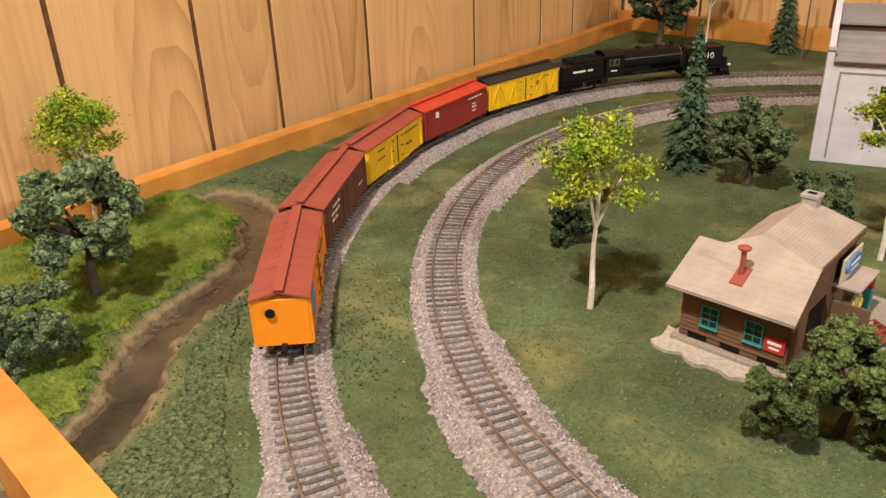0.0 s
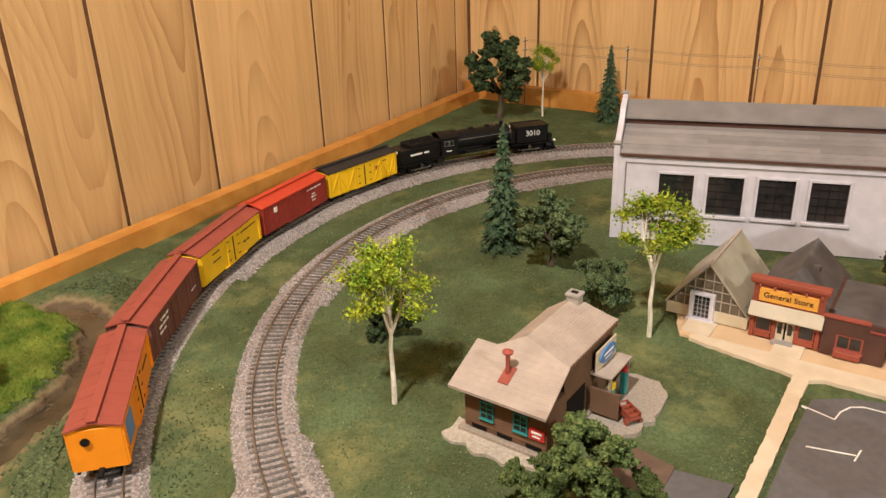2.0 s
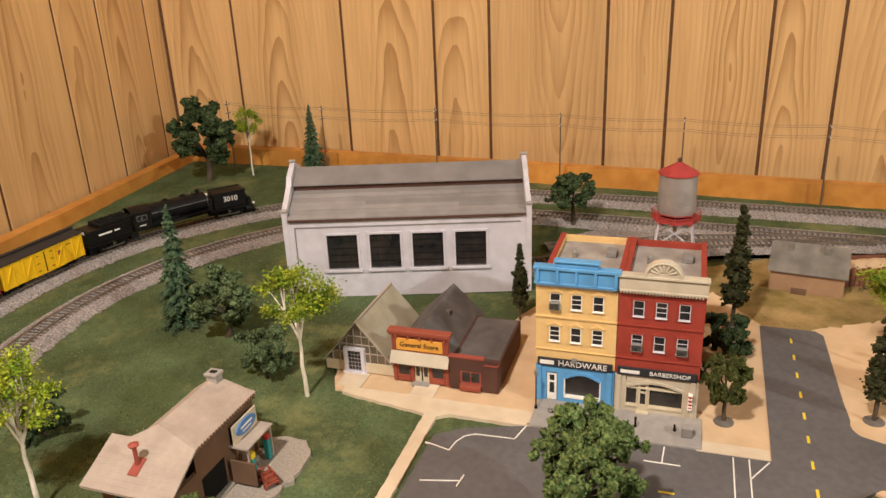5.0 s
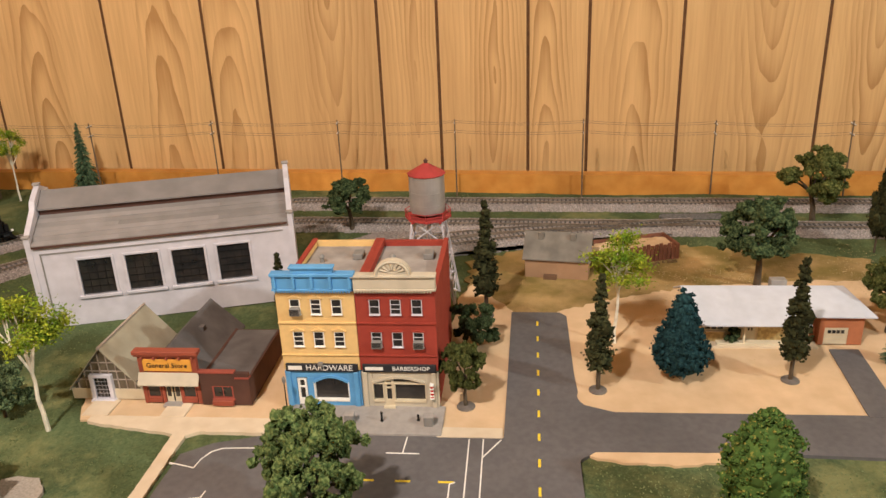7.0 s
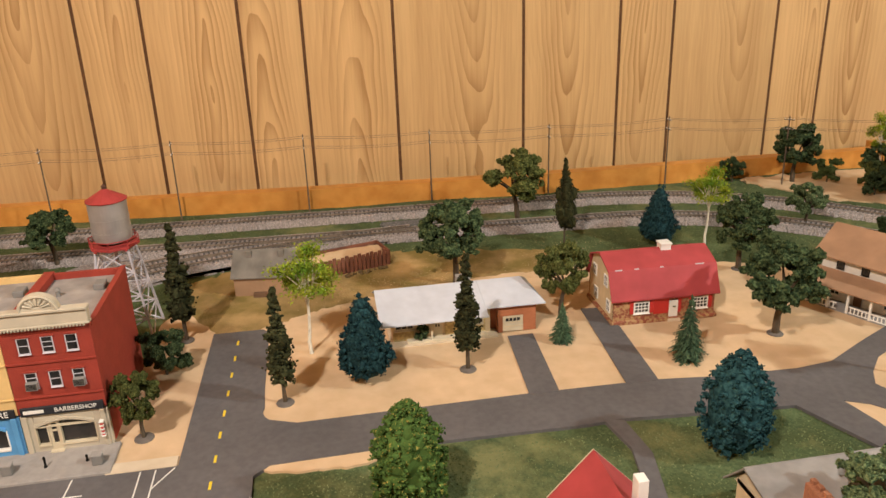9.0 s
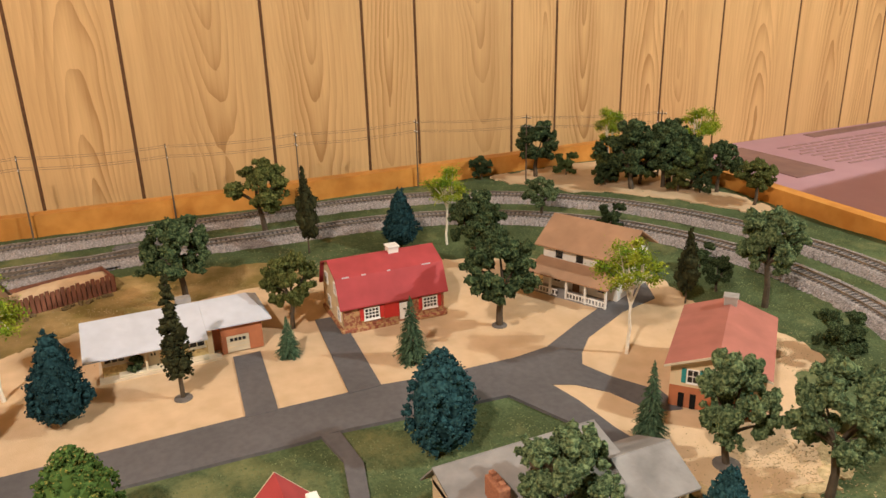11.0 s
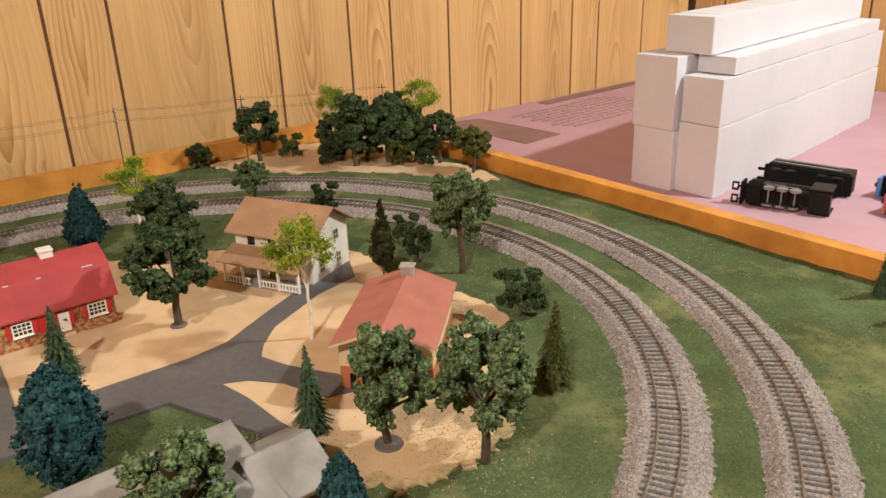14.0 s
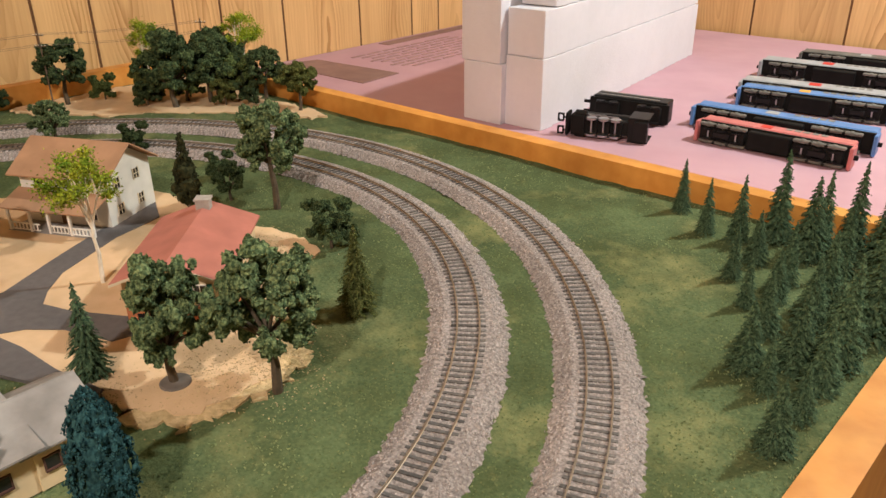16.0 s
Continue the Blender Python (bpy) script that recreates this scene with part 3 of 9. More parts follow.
def stones(name, line, cum, closed, count, seed):
    rng = np.random.default_rng(seed)
    tet = np.array([(1, 1, 1), (1, -1, -1), (-1, 1, -1), (-1, -1, 1)], float)
    verts, faces = [], []
    for i in range(count):
        s = rng.uniform(0, cum[-1])
        x, y, a = at_length(line, cum, s, closed)
        o = rng.normal() * 0.004 + rng.choice((-0.022, 0.022)) if rng.random() < 0.55 else rng.normal() * 0.0205
        if abs(o) > 0.0305:
            o = rng.uniform(-0.032, 0.032)
        z = TOP_BALLAST - 0.0003 if abs(o) < 0.019 else TOP_BALLAST * max(0, 1 - (abs(o) - 0.019) / 0.011)
        q = tet * rng.uniform(0.6, 1.3, (4, 3)) * rng.uniform(0.00030, 0.00078)
        r = radians(a)
        turn = rng.uniform(0, 6.28)
        q = q @ np.array([(math.cos(turn), math.sin(turn), 0), (-math.sin(turn), math.cos(turn), 0), (0, 0, 1)])
        q += (x + math.sin(r) * o, y - math.cos(r) * o, z)
        k = len(verts)
        verts += q.tolist()
        faces += [(k, k + 1, k + 2), (k, k + 3, k + 1), (k, k + 2, k + 3), (k + 1, k + 3, k + 2)]
    return verts, faces


TIE_MESH = None


def lay_track(name, line, closed, label, near, seed, parts_left):
    """Bed, ties and two rails; ties on the stretches that the camera passes nearest are pieces of their own."""
    global TIE_MESH
    cum = along(line, closed)
    thing = empty(name, pose(0, 0, 0), label, "railway track", group="railway tracks")
    ribbon("ballast_bed", line, [(-0.031, -0.001), (-0.025, 0.003), (-0.019, TOP_BALLAST), (0.0, TOP_BALLAST - 0.0003), (0.019, TOP_BALLAST), (0.025, 0.003), (0.031, -0.001)], BALLAST, thing, closed, wobble=0.0013, seed=seed)
    v, f = stones(name, line, cum, closed, int(cum[-1] * 15000), seed)
    sheet("ballast_gravel", v, f, STONE, thing)["kind"] = "stuff"
    for o in (-0.00865, 0.00865):
        h = 0.00038
        ribbon("rail", line, [(o - 0.0007, TOP_TIE), (o - 0.00025, TOP_TIE + 0.0004), (o - h, TOP_RAIL - 0.0006), (o - h, TOP_RAIL), (o + h, TOP_RAIL), (o + h, TOP_RAIL - 0.0006), (o + 0.00025, TOP_TIE + 0.0004), (o + 0.0007, TOP_TIE)], RAIL, thing, closed)
    if TIE_MESH is None:
        bm = boxes((-0.00125, 0.00125, -0.0135, 0.0135, TOP_TIE - 0.003, TOP_TIE))
        TIE_MESH = bpy.data.meshes.new("tie")
        bm.to_mesh(TIE_MESH)
        bm.free()
        TIE_MESH.materials.append(TIE)
    verts, faces = [], []
    rng = random.Random(seed)
    made = 0
    for i in range(int(cum[-1] / 0.0068)):
        x, y, a = at_length(line, cum, i * 0.0068 + rng.uniform(-0.0004, 0.0004), closed)
        a += rng.uniform(-2.5, 2.5)
        if made < parts_left and near(x, y):
            ob = new("tie", TIE_MESH)
            ob.matrix_basis = pose(x, y, rng.uniform(-0.0003, 0), 0, 0, a)
            ob.parent = thing
            made += 1
        else:
            k = len(verts)
            m = pose(x, y, rng.uniform(-0.0003, 0), 0, 0, a)
            verts += [tuple(m @ v.co) for v in TIE_MESH.vertices]
            faces += [tuple(k + j for j in p.vertices) for p in TIE_MESH.polygons]
    sheet("tie_row", verts, faces, TIES, thing)["kind"] = "stuff"
    return thing


lay_track("outer_track", OUTER, True, "curving brass-railed main track on grey ballast", lambda x, y: x < 0.42 and (y < -0.62 or y > 0.25), 11, 300)
lay_track("inner_track", INNER, True, "inner main track with dark ties on grey ballast", lambda x, y: x < 0.62 and (y > 0.2 or y < -0.9), 12, 300)
lay_track("siding_track", SIDING, False, "siding track that leads to the engine shed", lambda x, y: False, 13, 0)
SECOND_SIDING = smooth_line([(1.180, -0.32), (1.172, -0.20), (1.155, -0.11), (1.134, -0.045), (1.105, 0.03), (1.078, 0.09)], 0.0025)
lay_track("siding_track", SECOND_SIDING, False, "second siding track on dark ballast", lambda x, y: False, 14, 0)
patch("ballast_yard", [(1.178, -0.46), (1.158, -0.31), (1.113, -0.20), (1.098, -0.12), (1.058, -0.02), (1.003, 0.07), (1.038, 0.10), (1.118, 0.08), (1.178, 0.04)], 0.0014, BALLAST, "grey ballast round the sidings", 12, 0.005, 0.007)
for k in range(5):
    ob = part("spare_rail", boxes((1.226 + 0.0042 * k, 1.2276 + 0.0042 * k, -0.478 + 0.004 * (k % 2), -0.392 + 0.003 * (k % 3), 0.0008, 0.0042)), TIE)
    tagged(ob, "dark spare rail lying between the tracks", "rail", group="spare rails")


# ---- trees ----
BARK = mat("bark", (0.10, 0.075, 0.05), (0.06, 0.045, 0.03), scale=150, bump=0.0006, bscale=500)
BIRCHBARK = mat("birch_bark", (0.74, 0.69, 0.58), (0.50, 0.45, 0.36), scale=160, bump=0.0003, lo=0.5, hi=0.75)
LEAF = {
    "dark": mat("foam_leaf_dark", (0.028, 0.050, 0.024), (0.105, 0.142, 0.062), scale=330, rough=1.0, isl=0.28, rnd=0.15, bump=0.006, bscale=380, lo=0.42, hi=0.6, spec=0.05),
    "grey": mat("foam_leaf_grey", (0.058, 0.094, 0.046), (0.200, 0.262, 0.122), scale=330, rough=1.0, isl=0.28, rnd=0.1, bump=0.006, bscale=380, lo=0.42, hi=0.6, spec=0.05),
    "mid": mat("foam_leaf_mid", (0.060, 0.098, 0.034), (0.172, 0.220, 0.078), scale=330, rough=1.0, isl=0.28, rnd=0.15, bump=0.006, bscale=380, lo=0.42, hi=0.6, spec=0.05),
    "olive": mat("foam_leaf_olive", (0.062, 0.080, 0.024), (0.160, 0.170, 0.055), scale=330, rough=1.0, isl=0.3, rnd=0.1, bump=0.006, bscale=380, lo=0.42, hi=0.6, spec=0.05),
    "birch": mat("birch_leaf", (0.125, 0.235, 0.022), (0.36, 0.39, 0.036), scale=90, rough=0.9, isl=0.4, rnd=0.1, spec=0.1),
    "spruce": mat("spruce_needle", (0.022, 0.048, 0.027), (0.092, 0.142, 0.076), scale=200, rough=0.95, isl=0.35, rnd=0.15, spec=0.1),
    "blue": mat("blue_spruce_needle", (0.010, 0.034, 0.040), (0.032, 0.088, 0.094), scale=330, rough=0.95, isl=0.4, rnd=0.1, spec=0.1),
    "bluecone": mat("blue_cone_needle", (0.008, 0.026, 0.032), (0.024, 0.066, 0.072), scale=330, rough=0.95, isl=0.35, rnd=0.1, spec=0.1),
    "black": mat("dark_column_leaf", (0.022, 0.026, 0.013), (0.055, 0.055, 0.024), scale=200, rough=1.0, isl=0.45, rnd=0.2, spec=0.05),
    "fruit": mat("flowering_leaf", (0.066, 0.118, 0.030), (0.36, 0.29, 0.07), scale=300, rough=1.0, isl=0.38, spec=0.05, lo=0.59, hi=0.70),
}

ICO = None


def blobs(centres, radii, seed, flat=0.8):
    """Many small uneven clumps in one mesh."""
    global ICO
    if ICO is None:
        bm = bmesh.new()
        bmesh.ops.create_icosphere(bm, subdivisions=1, radius=1)
        bm.verts.ensure_lookup_table()
        ICO = (np.array([v.co[:] for v in bm.verts]), [tuple(v.index for v in f.verts) for f in bm.faces])
        bm.free()
    rng = np.random.default_rng(seed)
    verts, faces = [], []
    for c, r in zip(centres, radii):
        q = ICO[0] * (r * rng.uniform(0.65, 1.3, (len(ICO[0]), 1))) * (1, 1, flat) + c
        k = len(verts)
        verts += q.tolist()
        faces += [tuple(k + i for i in f) for f in ICO[1]]
    return verts, faces


PUFF = {}


def soft(ob):
    for p in ob.data.polygons:
        p.use_smooth = True
    return ob


def puffs(centres, radii, seed, flat=0.85, sub=2, rough=0.34):
    """Lumps of ground foam: each a ball worn uneven by two sizes of noise."""
    if sub not in PUFF:
        bm = bmesh.new()
        bmesh.ops.create_icosphere(bm, subdivisions=sub, radius=1)
        bm.verts.ensure_lookup_table()
        PUFF[sub] = (np.array([v.co[:] for v in bm.verts]), [tuple(v.index for v in f.verts) for f in bm.faces])
        bm.free()
    ball, tris = PUFF[sub]
    form = [Vector(p) for p in ball]
    rng = np.random.default_rng(seed)
    verts, faces = [], []
    for c, r in zip(centres, radii):
        shift = rng.uniform(0, 50, 3)
        k = len(verts)
        for p, e in zip(ball, rng.normal(size=len(ball))):
            d = 1 + rough * 1.5 * noise.noise(Vector(p * 1.9 + shift)) + rough * 0.22 * e
            verts.append(tuple(np.asarray(c) + p * (r * d) * (1, 1, flat)))
        faces += [tuple(k + i for i in f) for f in tris]
    return verts, faces


OCTA = (np.array([(1, 0, 0), (0, 1, 0), (-1, 0, 0), (0, -1, 0), (0, 0, 1), (0, 0, -1)], float), [(0, 1, 4), (1, 2, 4), (2, 3, 4), (3, 0, 4), (1, 0, 5), (2, 1, 5), (3, 2, 5), (0, 3, 5)])


def crumbs_of(centres, radii, seed):
    """Loose foam crumbs: small uneven eight-sided grains in one mesh."""
    rng = np.random.default_rng(seed)
    verts, faces = [], []
    for c, r in zip(centres, radii):
        k = len(verts)
        verts += (OCTA[0] * r * rng.uniform(0.5, 1.4, (6, 1)) + rng.normal(size=(6, 3)) * r * 0.2 + c).tolist()
        faces += [tuple(k + i for i in f) for f in OCTA[1]]
    return verts, faces


def foam_crown(heads, rads, seed, per=15, crumbs=150, size=0.33):
    """Small foam lumps round every branch end, their skin rough with loose crumbs."""
    rng = np.random.default_rng(seed)
    cs, rs, small, srad = [], [], [], []
    for c, rad in zip(heads, rads):
        wide = rng.uniform(0.85, 1.25)
        for k in range(per):
            d = rng.normal(size=3)
            d /= np.linalg.norm(d)
            d *= (wide, wide, 0.72)
            lump = np.array(c) + d * rad * rng.uniform(0.35, 0.95)
            cs.append(lump)
            rs.append(rad * size * rng.uniform(0.6, 1.25))
            for e in range(crumbs // per):
                q = rng.normal(size=3)
                q /= np.linalg.norm(q)
                small.append(lump + q * rs[-1] * rng.uniform(0.92, 1.22))
                srad.append(rng.uniform(0.0007, 0.0017))
    v, f = puffs(cs, rs, seed, 0.9, 2, 0.46)
    v2, f2 = crumbs_of(small, srad, seed)
    k = len(v)
    return v + v2, f + [tuple(k + i for i in q) for q in f2]


def flakes(centres, size, seed, droop=0.0):
    """Small bent leaf flakes in one mesh."""
    rng = np.random.default_rng(seed)
    verts, faces = [], []
    for c in centres:
        a, b, w = rng.uniform(0, 6.28), rng.uniform(-0.9, 0.9), size * rng.uniform(0.6, 1.4)
        u = np.array((math.cos(a) * math.cos(b), math.sin(a) * math.cos(b), math.sin(b) - droop))
        v = np.cross(u, rng.normal(size=3))
        v /= np.linalg.norm(v)
        n = np.cross(u, v)
        k = len(verts)
        c = np.asarray(c)
        verts += [tuple(c - u * w), tuple(c + v * w * 0.55 + n * w * 0.2), tuple(c + u * w), tuple(c - v * w * 0.55 + n * w * 0.2)]
        faces += [(k, k + 1, k + 2), (k, k + 2, k + 3)]
    return verts, faces


def limbs(bm, tips, r, base):
    for tip in tips:
        mid = Vector((base[0] * 0.55 + tip[0] * 0.45, base[1] * 0.55 + tip[1] * 0.45, base[2] + (tip[2] - base[2]) * 0.5))
        tube(bm, base, mid, r, r * 0.7, 6, False)
        tube(bm, mid, tip, r * 0.7, r * 0.25, 6, False)


PROTOS = {}


def foam_tree(kind, seed, trunk=0.38, wide=0.36):
    """A foliage-clump tree one unit of 0.1 m high: bent trunk, limbs, crown of clumps."""
    rng = np.random.default_rng(seed)
    h = 0.1
    bm = bmesh.new()
    top = Vector((rng.uniform(-0.006, 0.006), rng.uniform(-0.006, 0.006), h * trunk))
    tube(bm, (0, 0, -0.002), top * 0.5 + Vector((0.002, 0, 0)), 0.0042, 0.0034, 8)
    tube(bm, top * 0.5 + Vector((0.002, 0, 0)), top, 0.0034, 0.0028, 8)
    heads = []
    n = 15
    for i in range(n):
        a = 2.4 * i + rng.uniform(-0.4, 0.4)
        u = i / (n - 1)
        zz = trunk + 0.02 + (0.88 - trunk) * u
        span = wide * (0.62 + 1.25 * u if u < 0.34 else 1.045 - 0.62 * ((u - 0.34) / 0.66) ** 1.6) * rng.uniform(0.66, 1.08)
        heads.append((h * span * math.cos(a), h * span * math.sin(a), h * min(zz, 0.90)))
    limbs(bm, heads[:11], 0.0019, top)
    thing = empty("tree", pose(0, 0, 0), "", "tree")
    part("trunk", bm, BARK, thing)
    v, f = foam_crown(heads, [h * rng.uniform(0.115, 0.165) for c in heads], seed)
    sheet("crown", v, f, LEAF[kind], thing)
    return thing


def shrub(kind, seed):
    rng = np.random.default_rng(seed)
    h = 0.1
    bm = bmesh.new()
    tube(bm, (0, 0, -0.002), (0, 0, 0.03), 0.003, 0.002, 6)
    thing = empty("bush", pose(0, 0, 0), "", "bush")
    part("trunk", bm, BARK, thing)
    heads = []
    for i in range(10):
        a = 2.4 * i
        heads.append((0.036 * math.cos(a) * rng.uniform(0.4, 1), 0.036 * math.sin(a) * rng.uniform(0.4, 1), h * (0.22 + 0.58 * i / 9)))
    v, f = foam_crown(heads, [h * 0.19] * 10, seed)
    sheet("crown", v, f, LEAF[kind], thing)
    return thing


def birch(seed):
    """A slim white stem that forks into bright limbs, with leaves in separate bunches at their ends."""
    rng = np.random.default_rng(seed)
    h = 0.1
    bm = bmesh.new()
    p = [Vector((0, 0, -0.002))]
    for i in range(1, 5):
        p.append(Vector((rng.uniform(-0.0012, 0.0012), rng.uniform(-0.0012, 0.0012), h * 0.118 * i)))
    for i, (a, b) in enumerate(zip(p, p[1:])):
        tube(bm, a, b, 0.0017 - 0.00018 * i, 0.0017 - 0.00018 * (i + 1), 7)
    cs = []
    for i in range(5):
        a = 2 * math.pi * i / 5 + rng.uniform(-0.4, 0.4)
        out = rng.uniform(0.03, 0.085) if i else 0.015
        knee = p[-1] + Vector((h * out * math.cos(a), h * out * math.sin(a), h * rng.uniform(0.10, 0.19)))
        tube(bm, p[-1] - Vector((0, 0, 0.003 * (i % 3))), knee, 0.0010, 0.0007, 6, False)
        for k in range(4):
            b = a + rng.uniform(-1.2, 1.2)
            z1 = rng.uniform(0.58, 0.96)
            span = 0.235 * (1 - 0.62 * max(0, (z1 - 0.74) / 0.22) ** 1.4) * rng.uniform(0.4, 1.1)
            tip = Vector((h * span * math.cos(b), h * span * math.sin(b), h * z1))
            mid = knee.lerp(tip, 0.55) + Vector((0, 0, 0.003))
            tube(bm, knee, mid, 0.00062, 0.00045, 5, False)
            tube(bm, mid, tip, 0.00045, 0.0002, 5, False)
            spread = rng.uniform(0.0030, 0.0048)
            for e in range(260):
                q = rng.normal(size=3) * (spread, spread, spread * 0.62)
                cs.append(tuple(Vector(mid).lerp(tip, rng.beta(4, 1.0)) + Vector(q)))
    thing = empty("birch_tree", pose(0, 0, 0), "", "birch tree")
    part("trunk", bm, BIRCHBARK, thing)
    v, f = flakes(cs, 0.00115, seed)
    sheet("crown", v, f, LEAF["birch"], thing)
    return thing


def conifer(kind, seed, wide=0.21, rows=24, base=0.07):
    """Whorls of drooping feathered branches round a stem."""
    rng = np.random.default_rng(seed)
    h = 0.1
    bm = bmesh.new()
    tube(bm, (0, 0, -0.002), (0, 0, h * 0.97), 0.0024, 0.0004, 6)
    thing = empty("spruce_tree", pose(0, 0, 0), "", "spruce tree")
    part("trunk", bm, BARK, thing)
    verts, faces = [], []
    for i in range(rows):
        u = i / (rows - 1)
        z = h * (base + (0.985 - base) * u)
        r = h * wide * ((1 - u) ** 0.85 + 0.02) * rng.uniform(0.85, 1.12)
        n = max(6, int(9 + 17 * (1 - u)))
        for j in range(n):
            a = 2 * math.pi * j / n + rng.uniform(-0.2, 0.2) + i
            rr = r * rng.uniform(0.6, 1.15)
            d = np.array((math.cos(a), math.sin(a), 0))
            s = np.array((-math.sin(a), math.cos(a), 0))
            w = (0.0008 + 0.075 * rr) * rng.uniform(0.8, 1.2)
            lift = rng.uniform(-0.0022, 0.0022)
            droop = -0.30 * rr
            inner = d * rr * 0.12 + (0, 0, z + 0.0012)
            midl, midr = d * rr * 0.6 + s * w + (0, 0, z + droop * 0.35 + lift), d * rr * 0.6 - s * w + (0, 0, z + droop * 0.35 + lift)
            ridge = d * rr * 0.6 + (0, 0, z + droop * 0.35 + lift + 0.0018)
            tip = d * rr + (0, 0, z + droop + lift)
            k = len(verts)
            verts += [tuple(v) for v in (inner, midl, ridge, midr, tip)]
            faces += [(k, k + 1, k + 2), (k, k + 2, k + 3), (k + 1, k + 4, k + 2), (k + 2, k + 4, k + 3)]
            for t in range(9):
                q = d * rr * rng.uniform(0.35, 1.0)
                sgn = 1 if rng.random() < 0.5 else -1
                e = q + sgn * s * w * 1.7 + d * rr * 0.12
                zz = z + droop * (np.linalg.norm(q) / rr) ** 1.6 + lift
                k = len(verts)
                verts += [(*q[:2], zz + 0.001), (*(q + d * 0.0016)[:2], zz), (*e[:2], zz - 0.0012)]
                faces += [(k, k + 1, k + 2)]
    sheet("crown", verts, faces, LEAF[kind], thing)
    return thing


def egg_tree(kind, seed, wide=0.34, cone=False):
    """A dense egg of small rough tufts on a short stem."""
    rng = np.random.default_rng(seed)
    h = 0.1
    bm = bmesh.new()
    tube(bm, (0, 0, -0.002), (0, 0, h * 0.3), 0.003, 0.002, 7)
    thing = empty("egg_tree", pose(0, 0, 0), "", "tree")
    part("trunk", bm, BARK, thing)
    girth = (lambda u: min(1.0, 0.62 + 2.6 * u) * (1.02 - u) ** 0.86) if cone else lambda u: math.sin(math.pi * (0.10 + 0.84 * u)) ** 0.62 * (1.02 - 0.22 * u) * math.sqrt(1 - min(1.0, u) ** 7)
    cs, rs, small, srad = [], [], [], []
    for k in range(230):
        u = (k + rng.random()) / 230
        a = 2.4 * k + rng.uniform(-0.3, 0.3)
        lobe = 1 + 0.06 * math.sin(3 * a + 9 * u + seed) + 0.05 * math.sin(7 * a - 14 * u)
        u = 1 - math.sqrt(1 - u) if cone else u
        r = h * wide * girth(u) * lobe * (rng.uniform(0.84, 1.0) if not cone else 0.80 + 0.22 * (1 - (u * 8) % 1.0) + rng.uniform(-0.06, 0.06))
        c = np.array((r * math.cos(a), r * math.sin(a), h * ((0.15 + 0.83 * u) if cone else (0.07 + 0.90 * u))))
        cs.append(c)
        rs.append(rng.uniform(0.0026, 0.0048) * (1.0 - 0.4 * u))
        for e in range(9):
            q = rng.normal(size=3)
            q /= np.linalg.norm(q)
            small.append(c + (q + (0.5 * math.cos(a), 0.5 * math.sin(a), -0.2)) * rs[-1])
            srad.append(rng.uniform(0.0007, 0.0016))
    v, f = puffs(cs, rs, seed, 0.8, 1, 0.5)
    v2, f2 = crumbs_of(small, srad, seed)
    core, cf = puffs([(0, 0, h * ((0.24 if cone else 0.16) + 0.085 * i)) for i in range(8)], [h * wide * 0.84 * girth(0.11 + 0.097 * i) for i in range(8)], seed, 0.8, 3, 0.08)
    k = len(v)
    v, f = v + core, f + [tuple(k + i for i in q) for q in cf]
    k = len(v)
    sheet("crown", v + v2, f + [tuple(k + i for i in q) for q in f2], LEAF[kind], thing)
    return thing


def column(kind, seed, wide=0.15):
    rng = np.random.default_rng(seed)
    h = 0.1
    bm = bmesh.new()
    tube(bm, (0, 0, -0.002), (0, 0, h * 0.95), 0.0018, 0.0005, 6)
    thing = empty("column_tree", pose(0, 0, 0), "", "tree")
    part("trunk", bm, BARK, thing)
    cs, rs, small, srad = [], [], [], []
    for k in range(15):
        u = (k + 0.5) / 15
        r = h * wide * math.sin(math.pi * min(1, (0.16 + 0.80 * u) ** 0.8)) * (1.05 - 0.3 * u) * rng.uniform(0.72, 1.2)
        n = 6
        for j in range(n):
            a = 2 * math.pi * j / n + k + rng.uniform(-0.5, 0.5)
            out = r * rng.uniform(0.35, 0.8)
            c = np.array((out * math.cos(a), out * math.sin(a), h * (0.20 + 0.77 * u) + rng.uniform(-0.002, 0.002)))
            cs.append(c)
            rs.append(max(0.0016, r * rng.uniform(0.28, 0.46)))
            for e in range(14):
                q = rng.normal(size=3)
                q /= np.linalg.norm(q)
                small.append(c + q * rs[-1] * rng.uniform(0.9, 1.35))
                srad.append(rng.uniform(0.0007, 0.0016))
    v, f = puffs(cs, rs, seed, 1.0, 1, 0.5)
    v2, f2 = crumbs_of(small, srad, seed)
    k = len(v)
    sheet("crown", v + v2, f + [tuple(k + i for i in q) for q in f2], LEAF[kind], thing)
    return thing


LABELS = {
    "dark": "dark green foam-clump model tree", "grey": "grey-green foam-clump model tree", "mid": "mid-green foam-clump model tree", "olive": "olive-green foam-clump model tree",
    "birch": "birch model tree with white trunk and lime leaves", "spruce": "dark green model spruce", "blue": "teal blue-green model spruce", "bluecone": "dark teal cone-shaped model spruce", "black": "narrow dark olive column-shaped model tree", "fruit": "round green tree dotted with orange blossom",
}


